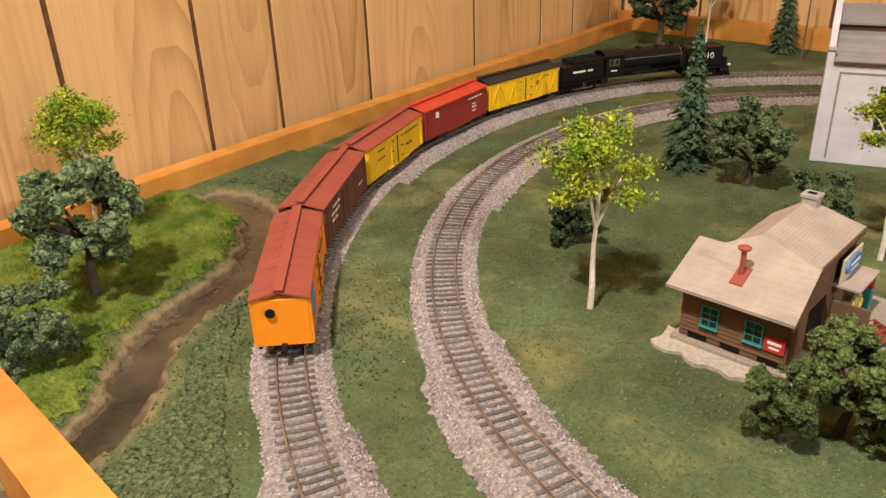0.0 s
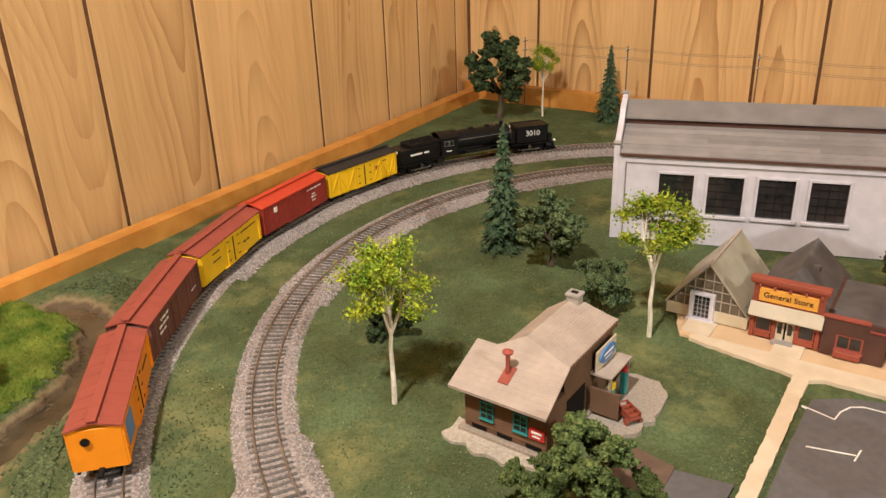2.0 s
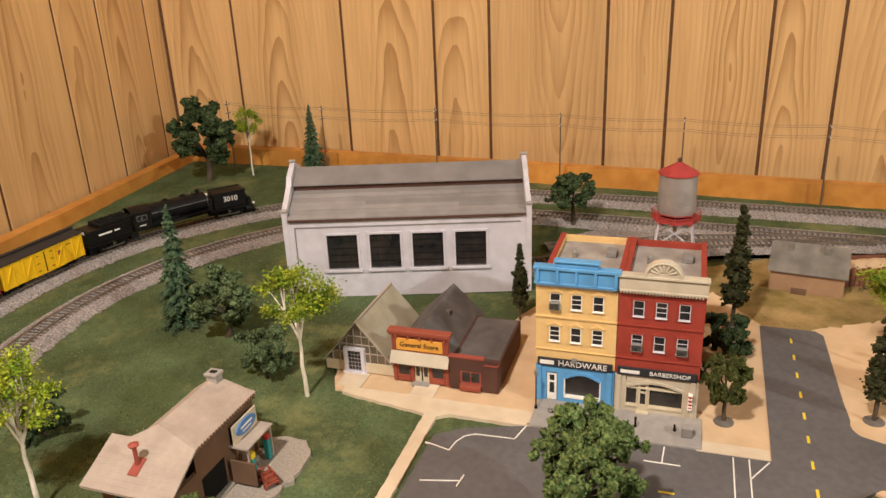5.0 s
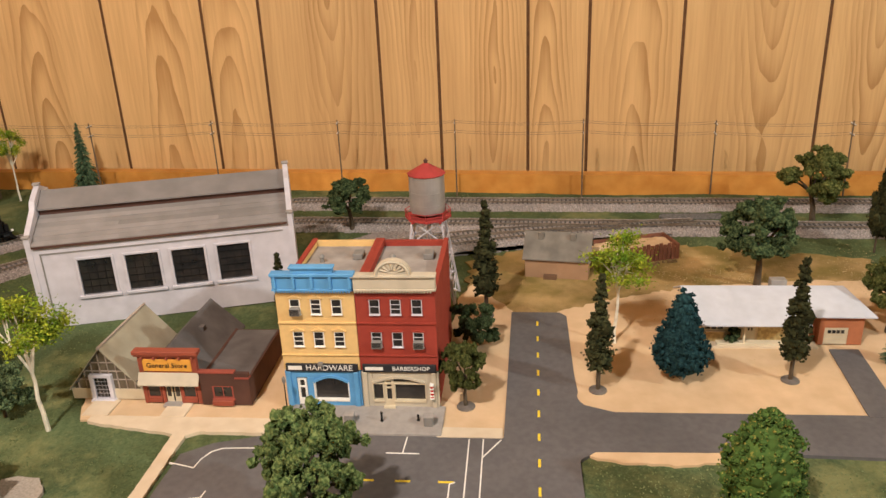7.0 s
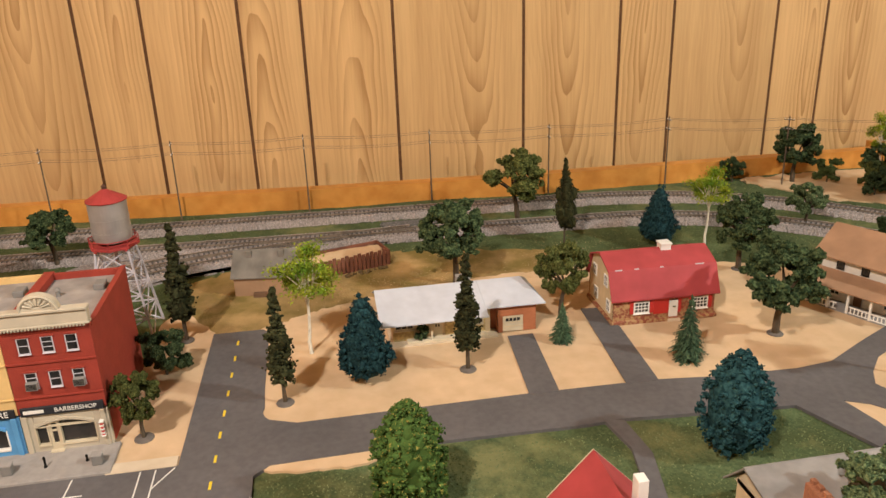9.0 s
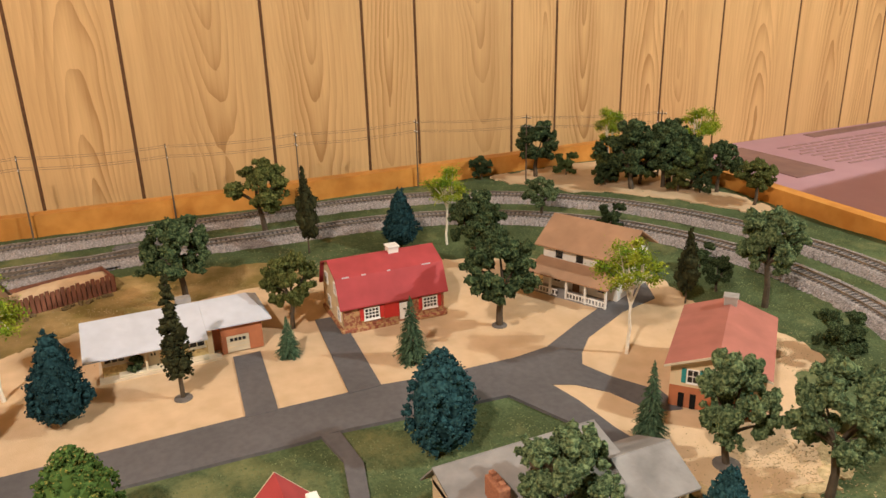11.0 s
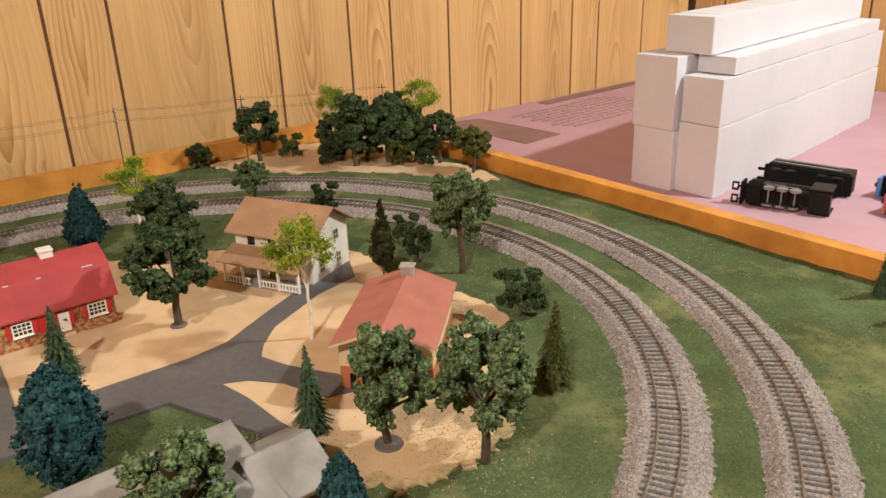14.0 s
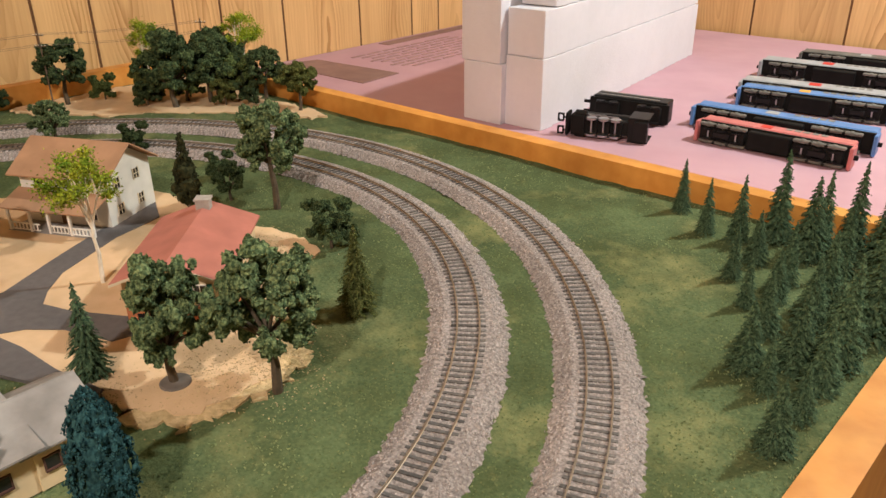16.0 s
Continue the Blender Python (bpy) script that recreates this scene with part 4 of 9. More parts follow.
def plant(form, kind, x, y, h, turn=None, squash=1.0, label="", variant=0, lean=(0, 0)):
    key = (form, kind, variant)
    spin = (x * 977 + y * 613) * 57 % 360 if turn is None else turn
    m = pose(x, y, 0.0, lean[0], lean[1], spin)
    s = h / 0.1
    if key not in PROTOS:
        made = {"tree": lambda: foam_tree(kind, 7 + 13 * variant + len(kind), (0.43, 0.40, 0.28)[variant], 0.33 if variant != 1 else 0.37), "shrub": lambda: shrub(kind, 5 + variant), "birch": lambda: birch(3 + variant),
                "conifer": lambda: conifer(kind, 9 + variant, (0.19, 0.19, 0.30, 0.30)[variant]), "egg": lambda: egg_tree(kind, 21 + variant, 0.36 if variant == 2 else 0.32, variant == 2), "column": lambda: column(kind, 31 + variant, 0.098 if variant == 0 else 0.2)}[form]()
        PROTOS[key] = made
        ob = made
        ob.matrix_basis = m
    else:
        ob = copy_thing(PROTOS[key], m)
    ob.scale = (s * squash, s * squash, s)
    names = {"tree": "tree", "shrub": "bush", "birch": "birch tree", "conifer": "spruce", "egg": "tree", "column": "tree"}
    return tagged(ob, label or LABELS[kind] + (" on turf" if y > 0.2 or y < -1.0 else " on sand"), names[form], group="model trees")


RING = mat("tree_base", (0.16, 0.14, 0.125), (0.12, 0.105, 0.095), scale=120)


def tree_ring(x, y, r=0.0085):
    bm = lathe(bmesh.new(), [(r, 0.0), (r, 0.0008), (r * 0.92, 0.0015), (0.003, 0.0020)], n=20)
    ob = part("base_disc", bm, RING)
    ob.location = (x, y, 0.0008)
    tagged(ob, "round grey plastic plant disc under a tree", "disc", group="tree discs")


plant("birch", "birch", 0.471, 0.374, 0.136, 20)
plant("birch", "birch", 0.670, 0.246, 0.136, 200, variant=1)
plant("conifer", "spruce", 0.777, 0.456, 0.142)
plant("tree", "grey", 0.758, 0.387, 0.080, variant=2, squash=1.15)
plant("shrub", "grey", 0.690, 0.300, 0.058)
plant("shrub", "dark", 0.548, 0.440, 0.050)
plant("tree", "grey", 0.255, 0.649, 0.108, variant=1, label="grey-green foam-clump tree on the river meadow")
plant("shrub", "grey", 0.188, 0.592, 0.064, label="grey-green foam bush on the river bank")
plant("birch", "birch", 0.30, 0.735, 0.135, 120, label="lime-leaved birch behind the river meadow")
plant("tree", "dark", 1.31, 0.775, 0.152, variant=2, label="tall dark foam-clump tree in the room corner")
plant("birch", "birch", 1.362, 0.711, 0.132, 80, variant=1, squash=0.8, label="slim birch before the panelling")
plant("conifer", "spruce", 1.378, 0.588, 0.133, label="dark green spruce before the panelling")
plant("tree", "mid", 0.440, 0.203, 0.062, variant=1, squash=1.15)
plant("shrub", "mid", 0.415, 0.224, 0.046, label="mid-green foam bush before the depot")
plant("shrub", "mid", 0.437, 0.172, 0.046, label="mid-green foam bush beside the depot ramp")
plant("tree", "mid", 0.541, -0.036, 0.108, variant=1, squash=0.85, label="mid-green foam-clump tree in the car park")
plant("tree", "dark", 1.189, 0.072, 0.080, squash=1.2)
plant("column", "black", 0.868, 0.083, 0.094)
plant("column", "black", 0.902, -0.140, 0.140)
tree_ring(0.902, -0.140)
plant("shrub", "dark", 0.830, -0.130, 0.054)
plant("tree", "olive", 0.716, -0.128, 0.068, variant=1, squash=0.72)
tree_ring(0.716, -0.128)
plant("column", "black", 0.747, -0.249, 0.122)
tree_ring(0.747, -0.249)
plant("column", "black", 0.769, -0.428, 0.128)
tree_ring(0.769, -0.428)
plant("birch", "birch", 0.840, -0.275, 0.128, 40, variant=2)
plant("egg", "bluecone", 0.774, -0.327, 0.097, variant=2, squash=0.84)
plant("egg", "fruit", 0.577, -0.345, 0.095, label="round green tree dotted with orange blossom on turf")
plant("tree", "dark", 0.985, -0.458, 0.110)
plant("tree", "olive", 1.222, -0.602, 0.108, variant=1)
plant("column", "black", 1.095, -0.636, 0.127, variant=1, squash=0.6)
plant("egg", "bluecone", 1.056, -0.759, 0.090, variant=2, squash=0.88)
plant("tree", "olive", 0.868, -0.556, 0.088, squash=0.85)
plant("conifer", "spruce", 0.805, -0.537, 0.046, variant=2)
plant("conifer", "spruce", 0.739, -0.646, 0.072, variant=2, squash=0.85)
plant("egg", "blue", 0.591, -0.612, 0.094, label="egg-shaped teal conifer on turf")
plant("birch", "birch", 1.035, -0.820, 0.115, 10, variant=2)
plant("tree", "dark", 0.769, -0.761, 0.106)
tree_ring(0.769, -0.761)
plant("tree", "dark", 0.942, -0.817, 0.098, variant=1)
tree_ring(0.942, -0.817)
plant("tree", "grey", 1.072, -0.998, 0.066, variant=1)
plant("shrub", "dark", 0.975, -1.058, 0.046)
plant("birch", "birch", 0.654, -0.844, 0.124, 300, variant=1)
plant("column", "black", 0.722, -0.977, 0.095, variant=1, squash=0.68)
plant("tree", "grey", 0.677, -1.053, 0.115, squash=0.82)
plant("shrub", "dark", 0.800, -1.068, 0.040)
plant("tree", "dark", 0.735, -1.035, 0.045, variant=2)
plant("tree", "grey", 0.471, -0.802, 0.101, variant=2, squash=0.82)
tree_ring(0.471, -0.802, 0.011)
plant("tree", "grey", 0.410, -0.843, 0.108, variant=1, squash=0.85)
plant("shrub", "dark", 0.555, -1.022, 0.056)
plant("conifer", "spruce", 0.524, -0.769, 0.075, variant=2, squash=0.72)
plant("conifer", "olive", 0.448, -0.955, 0.076, variant=2, squash=0.78, label="slim yellow-green conifer on turf")
plant("egg", "blue", 0.379, -0.708, 0.092, squash=0.62, label="narrow teal conifer beside the grey house")
plant("tree", "grey", 0.455, -0.640, 0.090, variant=1)
plant("conifer", "spruce", 0.512, -0.425, 0.045, variant=2)
for x, y, h, k, v in ((1.281, -1.112, 0.104, "dark", 1), (1.215, -1.225, 0.076, "dark", 0), (1.130, -1.213, 0.122, "dark", 2), (1.113, -1.265, 0.104, "dark", 1), (1.135, -1.295, 0.112, "dark", 0), (1.105, -1.305, 0.090, "dark", 2), (1.045, -1.322, 0.088, "dark", 0), (0.962, -1.322, 0.074, "olive", 0), (1.150, -1.245, 0.080, "mid", 2), (1.085, -1.300, 0.078, "mid", 1)):
    plant("tree", k, x, y, h, variant=v, label="foam-clump tree in the grove by the panelling")
plant("birch", "birch", 1.215, -1.222, 0.128, 70, squash=0.85, label="lime birch in the grove by the panelling")
plant("birch", "birch", 1.105, -1.330, 0.138, 140, variant=1, squash=0.85, label="lime birch in the grove by the panelling")
for x, y, h, k in ((1.262, -1.165, 0.050, "mid"), (1.200, -1.205, 0.056, "olive"), (1.175, -1.190, 0.050, "dark"), (1.168, -1.262, 0.060, "mid"), (1.080, -1.270, 0.050, "olive"), (1.055, -1.295, 0.048, "dark"), (1.318, -1.02, 0.048, "dark")):
    plant("shrub", k, x, y, h, label="foam-clump bush under the grove trees")
patch("sand", [(1.325, -1.04), (1.27, -1.045), (1.20, -1.10), (1.12, -1.18), (1.02, -1.255), (0.93, -1.30), (0.90, -1.335), (1.10, -1.335), (1.325, -1.335)], 0.0016, SAND, "pale sandy ground under the grove", 21, 0.008, 0.012)
forest = random.Random(4)
for x, y, h in ((0.338, -1.316, 0.058), (0.296, -1.281, 0.057), (0.265, -1.284, 0.066), (0.238, -1.204, 0.050), (0.237, -1.307, 0.090), (0.210, -1.162, 0.048), (0.176, -1.074, 0.057), (0.182, -1.129, 0.050), (0.196, -1.189, 0.047), (0.197, -1.220, 0.059), (0.202, -1.287, 0.078), (0.202, -1.328, 0.072), (0.167, -1.266, 0.070), (0.175, -1.325, 0.087), (0.134, -1.246, 0.083), (0.161, -1.165, 0.059), (0.149, -1.097, 0.065), (0.162, -1.204, 0.066), (0.128, -1.083, 0.059), (0.126, -1.120, 0.088), (0.155, -1.056, 0.046), (0.129, -0.999, 0.052), (0.127, -1.041, 0.042), (0.120, -1.179, 0.094), (0.234, -1.246, 0.051), (0.138, -1.139, 0.061), (0.145, -1.300, 0.080), (0.115, -1.270, 0.085)):
    plant("conifer", "spruce", x, y, h, variant=1 if forest.random() < 0.5 else 3, squash=0.90, label="small dark green model spruce in a dense plantation")


# ---- painted surfaces of buildings and rolling stock ----
def paint(name, c, rough=0.6, big=0.1, scale=90, bump=0.0, bscale=900, metal=0.0, spec=0.3):
    return mat(name, c, tuple(0.93 * v for v in c), scale=scale, rough=rough, big=big, bigscale=40, bump=bump, bscale=bscale, metal=metal, spec=spec)


WHITE = paint("white_paint", (0.56, 0.54, 0.595))
CREAM = paint("cream_trim", (0.60, 0.52, 0.38))
GREYROOF = paint("grey_roof", (0.33, 0.30, 0.28), 0.9, 0.25, 60, 0.0003)
TANROOF = paint("tan_shingle", (0.41, 0.340, 0.290), 0.9, 0.12, 200, 0.0004)
DARKROOF = paint("slate_roof", (0.115, 0.105, 0.105), 0.85, 0.3, 50, 0.0003)
BROWN = paint("brown_boards", (0.15, 0.085, 0.05), 0.85, 0.15)
DARKBROWN = paint("dark_brown", (0.085, 0.04, 0.03), 0.85, 0.2)
TEAL = paint("teal_frame", (0.03, 0.235, 0.235))
STORERED = paint("maroon_paint", (0.29, 0.070, 0.042), 0.6)
GLASS = mat("dark_window_glass", (0.015, 0.016, 0.017), (0.035, 0.03, 0.028), scale=60, rough=0.12, spec=0.6)
BLACK = paint("black_paint", (0.0065, 0.0065, 0.007), 0.42, 0.2, 120, spec=0.24)
BLACKROUGH = paint("soot_black", (0.0085, 0.008, 0.0078), 0.7, 0.3, spec=0.14)
STEEL = paint("bright_steel", (0.42, 0.42, 0.42), 0.3, metal=0.95)
REDBRICK = paint("red_brick_paint", (0.31, 0.046, 0.030), 0.75, 0.12, 200, 0.0003, 500)
YELLOWBRICK = paint("yellow_brick_paint", (0.72, 0.49, 0.21), 0.75, 0.06, 200, 0.0002, 500)
BLUE = paint("sky_blue_paint", (0.11, 0.33, 0.62), 0.6)
STONETRIM = paint("stone_trim", (0.52, 0.46, 0.36), 0.7)
SIGNBLACK = paint("sign_black", (0.025, 0.025, 0.03))
LETTER = paint("white_lettering", (0.8, 0.78, 0.74), 0.6, 0.03)
LETTERBLACK = paint("black_lettering", (0.02, 0.02, 0.02), 0.6, 0.03)
ORANGE = paint("orange_sign", (0.75, 0.36, 0.06))
REDPAINT = paint("red_paint", (0.50, 0.035, 0.03), 0.5)
ROOFRED = paint("crimson_roof", (0.40, 0.06, 0.065), 0.6, 0.12, 60)
ROOFPINK = paint("salmon_roof", (0.42, 0.155, 0.12), 0.7, 0.12, 60)
ROOFTAN = paint("terracotta_tan_roof", (0.38, 0.22, 0.13), 0.75, 0.12, 60)
ROOFWHITE = paint("pale_grey_roof", (0.58, 0.60, 0.67), 0.7, 0.05)
SILVER = paint("silver_tank", (0.42, 0.40, 0.39), 0.4, 0.15, 60, metal=0.5)
FIELDSTONE = mat("field_stone", (0.42, 0.25, 0.12), (0.26, 0.085, 0.05), scale=240, rough=0.85, bump=0.0008, bscale=300, lo=0.45, hi=0.55)
BRICKRED = paint("house_brick", (0.42, 0.15, 0.07), 0.8, 0.15, 300, 0.0002, 700)
BUFF = paint("buff_wall", (0.66, 0.52, 0.33), 0.8)
GREENHOUSE = mat("frosted_panel", (0.40, 0.36, 0.27), (0.34, 0.30, 0.22), scale=50, rough=0.35, big=0.15, bigscale=30)
CARRED = paint("boxcar_red", (0.27, 0.035, 0.025), 0.55, 0.12)
CARBROWN = paint("boxcar_brown", (0.145, 0.055, 0.042), 0.6, 0.15)
CARYELLOW = paint("reefer_yellow", (0.82, 0.50, 0.015), 0.5, 0.05)
CARORANGE = paint("reefer_orange", (0.80, 0.26, 0.012), 0.5, 0.05)
ROOFCAR = paint("car_roof_red", (0.30, 0.07, 0.05), 0.6, 0.12)
# Boxcar roof red with the brightness of close light put into the colour.
LITRED = paint("light_lifted_red_roof", (0.54, 0.060, 0.028), 0.5, 0.08)
ROOFBLACK = paint("car_roof_black", (0.03, 0.026, 0.024), 0.65, 0.2)
LOCOBLUE = paint("loco_blue", (0.10, 0.22, 0.48), 0.45)
LOCOGREY = paint("loco_grey", (0.33, 0.34, 0.36), 0.45)
GREYPLASTIC = paint("grey_plastic", (0.22, 0.21, 0.20), 0.6)
GRAVEL = mat("pale_gravel", (0.38, 0.33, 0.28), (0.28, 0.24, 0.20), scale=500, rough=0.95, bump=0.0005, bscale=900)


def gable(bm, x0, x1, y0, y1, ze, zr, over=0.003, thick=0.0018, along_x=True, ridge=None):
    """A pitched roof slab over a rectangle; the ridge runs along x or y."""
    a0, a1, b0, b1 = (x0, x1, y0, y1) if along_x else (y0, y1, x0, x1)
    r = (b0 + b1) / 2 if ridge is None else ridge
    sl0, sl1 = (zr - ze) / (r - b0), (zr - ze) / (b1 - r)
    sec = [(b0 - over, ze - over * sl0), (r, zr), (b1 + over, ze - over * sl1)]
    up = [(b0 - over, ze - over * sl0 + thick), (r, zr + thick), (b1 + over, ze - over * sl1 + thick)]
    outline = sec + up[::-1]
    n = len(outline)
    verts = []
    for a in (a0 - over, a1 + over):
        verts += [(a, b, z) if along_x else (b, a, z) for b, z in outline]
    faces = [(i, (i + 1) % n, n + (i + 1) % n, n + i) for i in range(n)]
    faces += [(0, 1, 4, 5), (1, 2, 3, 4), (n, n + 1, n + 4, n + 5), (n + 1, n + 2, n + 3, n + 4)]
    return solid(bm, verts, faces)


def gable_body(bm, x0, x1, y0, y1, z0, ze, zr, along_x=True):
    if along_x:
        m = (y0 + y1) / 2
        sec = [(y0, z0), (y1, z0), (y1, ze), (m, zr), (y0, ze)]
        verts = [(x, y, z) for x in (x0, x1) for y, z in sec]
    else:
        m = (x0 + x1) / 2
        sec = [(x0, z0), (x1, z0), (x1, ze), (m, zr), (x0, ze)]
        verts = [(x, y, z) for y in (y0, y1) for x, z in sec]
    return solid(bm, verts, [(0, 1, 2, 3, 4), (5, 6, 7, 8, 9)] + [(i, (i + 1) % 5, 5 + (i + 1) % 5, 5 + i) for i in range(5)])


def window(parent, x, z, w, h, frame_mat, y=0.0, sash=1, mull=0, sill=True, proud=0.0008, head=None, name="window"):
    """A window in a front that faces local -y: dark pane set in a proud frame with bars."""
    win = part(name, boxes((x - w / 2, x + w / 2, y - 0.0003, y + 0.0004, z, z + h)), GLASS, parent)
    t = max(0.0007, w * 0.09)
    rows = [(x - w / 2 - t, x - w / 2, y - proud, y + 0.0004, z - t, z + h + t), (x + w / 2, x + w / 2 + t, y - proud, y + 0.0004, z - t, z + h + t),
            (x - w / 2, x + w / 2, y - proud, y + 0.0004, z - t, z), (x - w / 2, x + w / 2, y - proud, y + 0.0004, z + h, z + h + t)]
    for i in range(1, sash + 1):
        zz = z + h * i / (sash + 1)
        rows.append((x - w / 2, x + w / 2, y - proud * 0.8, y + 0.0002, zz - t * 0.35, zz + t * 0.35))
    for i in range(1, mull + 1):
        xx = x - w / 2 + w * i / (mull + 1)
        rows.append((xx - t * 0.3, xx + t * 0.3, y - proud * 0.75, y + 0.0002, z, z + h))
    part("frame", boxes(*rows), frame_mat, win)
    if sill:
        part("sill", boxes((x - w / 2 - 1.6 * t, x + w / 2 + 1.6 * t, y - proud * 2.2, y, z - 1.9 * t, z - t), bevel=0.0002), frame_mat, win)
    if head:
        part("hood", solid(bmesh.new(), [(x - w * 0.75, y - 0.0014, z + h + t), (x + w * 0.75, y - 0.0014, z + h + t), (x + w * 0.75, y - 0.0014, z + h + 2 * t), (x, y - 0.0014, z + h + 3.6 * t), (x - w * 0.75, y - 0.0014, z + h + 2 * t),
                                         (x - w * 0.75, y, z + h + t), (x + w * 0.75, y, z + h + t), (x + w * 0.75, y, z + h + 2 * t), (x, y, z + h + 3.6 * t), (x - w * 0.75, y, z + h + 2 * t)],
                           [(0, 1, 2, 3, 4), (5, 6, 7, 8, 9)] + [(i, (i + 1) % 5, 5 + (i + 1) % 5, 5 + i) for i in range(5)]), head, win)
    return win


def front_face():
    """Turns flat lettering upright, to face local -y."""
    return pose(0, 0, 0, 90, 0, 0)


def bars(rows, y, thick=0.0003):
    return boxes(*[(x - w / 2, x + w / 2, y - thick, y + thick, z - h / 2, z + h / 2) for x, z, w, h in rows])


# ---- engine shed ----
SHEDROOF = mat("grey_roof_board", (0.25, 0.23, 0.225), (0.21, 0.195, 0.19), scale=40, rough=0.9, rnd=0.16, bump=0.0002, bscale=300, big=0.08, bigscale=30)


def engine_shed():
    m = pose(0.865, 0.365, 0, 0, 0, -73.2)
    shed = empty("engine_shed", m, "white engine shed with stepped grey roof", "engine shed")
    W, D, E = 0.290, 0.150, 0.100
    wins = [(0.067 + 0.0508 * i, 0.036, 0.036, 0.043) for i in range(4)]
    cuts = [0.0] + [v for x, z, w, h in wins for v in (x - w / 2, x + w / 2)] + [W]
    for a, b in zip(cuts, cuts[1:]):
        if any(abs((a + b) / 2 - x) < 0.002 for x, *_ in wins):
            part("spandrel", boxes((a, b, 0, 0.004, 0, 0.036)), WHITE, shed)
            part("lintel", boxes((a, b, 0, 0.004, 0.079, E)), WHITE, shed)
        else:
            part("pier", boxes((a, b, 0, 0.004, 0, E)), WHITE, shed)
    for row in ((0, 0.004, 0.004, D, 0, E), (W - 0.004, W, 0.004, D, 0, E)):
        part("side_wall", boxes(row), WHITE, shed)
    wall = part("back_wall", boxes((0.004, W - 0.004, D - 0.004, D, 0, E)), WHITE, shed)
    part("wall_panel_line", boxes((0.012, W - 0.012, -0.0008, 0.0, 0.089, 0.0905), (0.012, 0.0135, -0.0008, 0, 0.004, 0.089)), GREYPLASTIC, wall)
    for x, z, w, h in wins:
        pane = part("window", boxes((x - w / 2, x + w / 2, 0.0022, 0.0030, z, z + h)), GLASS, shed)
        part("frame", boxes((x - w / 2 - 0.003, x - w / 2, -0.0012, 0.002, z - 0.002, z + h + 0.003), (x + w / 2, x + w / 2 + 0.003, -0.0012, 0.002, z - 0.002, z + h + 0.003), (x - w / 2, x + w / 2, -0.0012, 0.002, z + h, z + h + 0.003), bevel=0.0004), WHITE, pane)
        part("sill", boxes((x - w / 2 - 0.005, x + w / 2 + 0.005, -0.003, 0.002, z - 0.004, z), bevel=0.0006), WHITE, pane)
        part("mullion", boxes(*[(x - w / 2 + w * k / 4 - 0.0003, x - w / 2 + w * k / 4 + 0.0003, 0.0016, 0.0022, z, z + h) for k in (1, 2, 3)], *[(x - w / 2, x + w / 2, 0.0016, 0.0022, z + h * k / 5 - 0.0003, z + h * k / 5 + 0.0003) for k in (1, 2, 3, 4)]), BLACKROUGH, pane)
    for name, prof in (("roof_lower", [(-0.002, E - 0.001), (-0.002, E + 0.001), (0.048, 0.121), (0.048, 0.118)]), ("roof_back", [(D + 0.002, E - 0.001), (D + 0.002, E + 0.001), (0.102, 0.121), (0.102, 0.118)])):
        solid_bm = solid(bmesh.new(), [(x, y, z) for x in (0.005, W - 0.005) for y, z in prof], [(0, 1, 2, 3), (4, 5, 6, 7)] + [(i, (i + 1) % 4, 4 + (i + 1) % 4, 4 + i) for i in range(4)])
        low = part(name, solid_bm, SHEDROOF, shed)
        rng = random.Random(4)
        (ya, za), (yb, zb) = prof[1], prof[2]
        for k in range(7):
            y0, y1 = ya + (yb - ya) * (k + 0.03) / 7, ya + (yb - ya) * (k + 0.97) / 7
            z0, z1 = za + (zb - za) * (k + 0.03) / 7, za + (zb - za) * (k + 0.97) / 7
            cut = rng.uniform(0.06, 0.22)
            for x0, x1 in ((0.006, cut - 0.0003), (cut, W - 0.006)):
                e = rng.uniform(0.0003, 0.0007)
                part("board", solid(bmesh.new(), [(x, y, z + dz) for x in (x0, x1) for y, z, dz in ((y0, z0, -0.0003), (y1, z1, -0.0003), (y1, z1, e), (y0, z0, e))], [(0, 1, 2, 3), (4, 5, 6, 7)] + [(i, (i + 1) % 4, 4 + (i + 1) % 4, 4 + i) for i in range(4)]), SHEDROOF, low)
    part("clerestory", boxes((0.006, W - 0.006, 0.050, 0.100, 0.117, 0.1275)), DARKBROWN, shed)
    gb = bmesh.new()
    gable(gb, 0.006, W - 0.006, 0.047, 0.103, 0.1275, 0.142, 0.0008, 0.0018)
    part("roof_upper", gb, SHEDROOF, shed)
    part("gutter", boxes((0.006, W - 0.006, -0.0036, -0.0022, 0.098, 0.1002)), DARKBROWN, shed)
    for x0, x1 in ((-0.001, 0.005), (W - 0.005, W + 0.001)):
        sec = [(-0.001, 0), (-0.001, 0.110), (0.004, 0.112), (0.040, 0.130), (0.046, 0.139), (0.075, 0.150), (0.104, 0.139), (0.110, 0.130), (D - 0.003, 0.112), (D + 0.001, 0.110), (D + 0.001, 0)]
        n = len(sec)
        part("end_parapet", solid(bmesh.new(), [(x, y, z) for x in (x0, x1) for y, z in sec], [tuple(range(n)), tuple(range(n, 2 * n))] + [(i, (i + 1) % n, n + (i + 1) % n, n + i) for i in range(n)]), WHITE, shed)
    for x in (0.002, W - 0.002):
        for y, z in ((-0.003, 0.110), (0.072, 0.150)):
            part("coping", boxes((x - 0.0042, x + 0.0042, y, y + 0.006, z, z + 0.003), bevel=0.0006), GREYROOF, shed)


engine_shed()


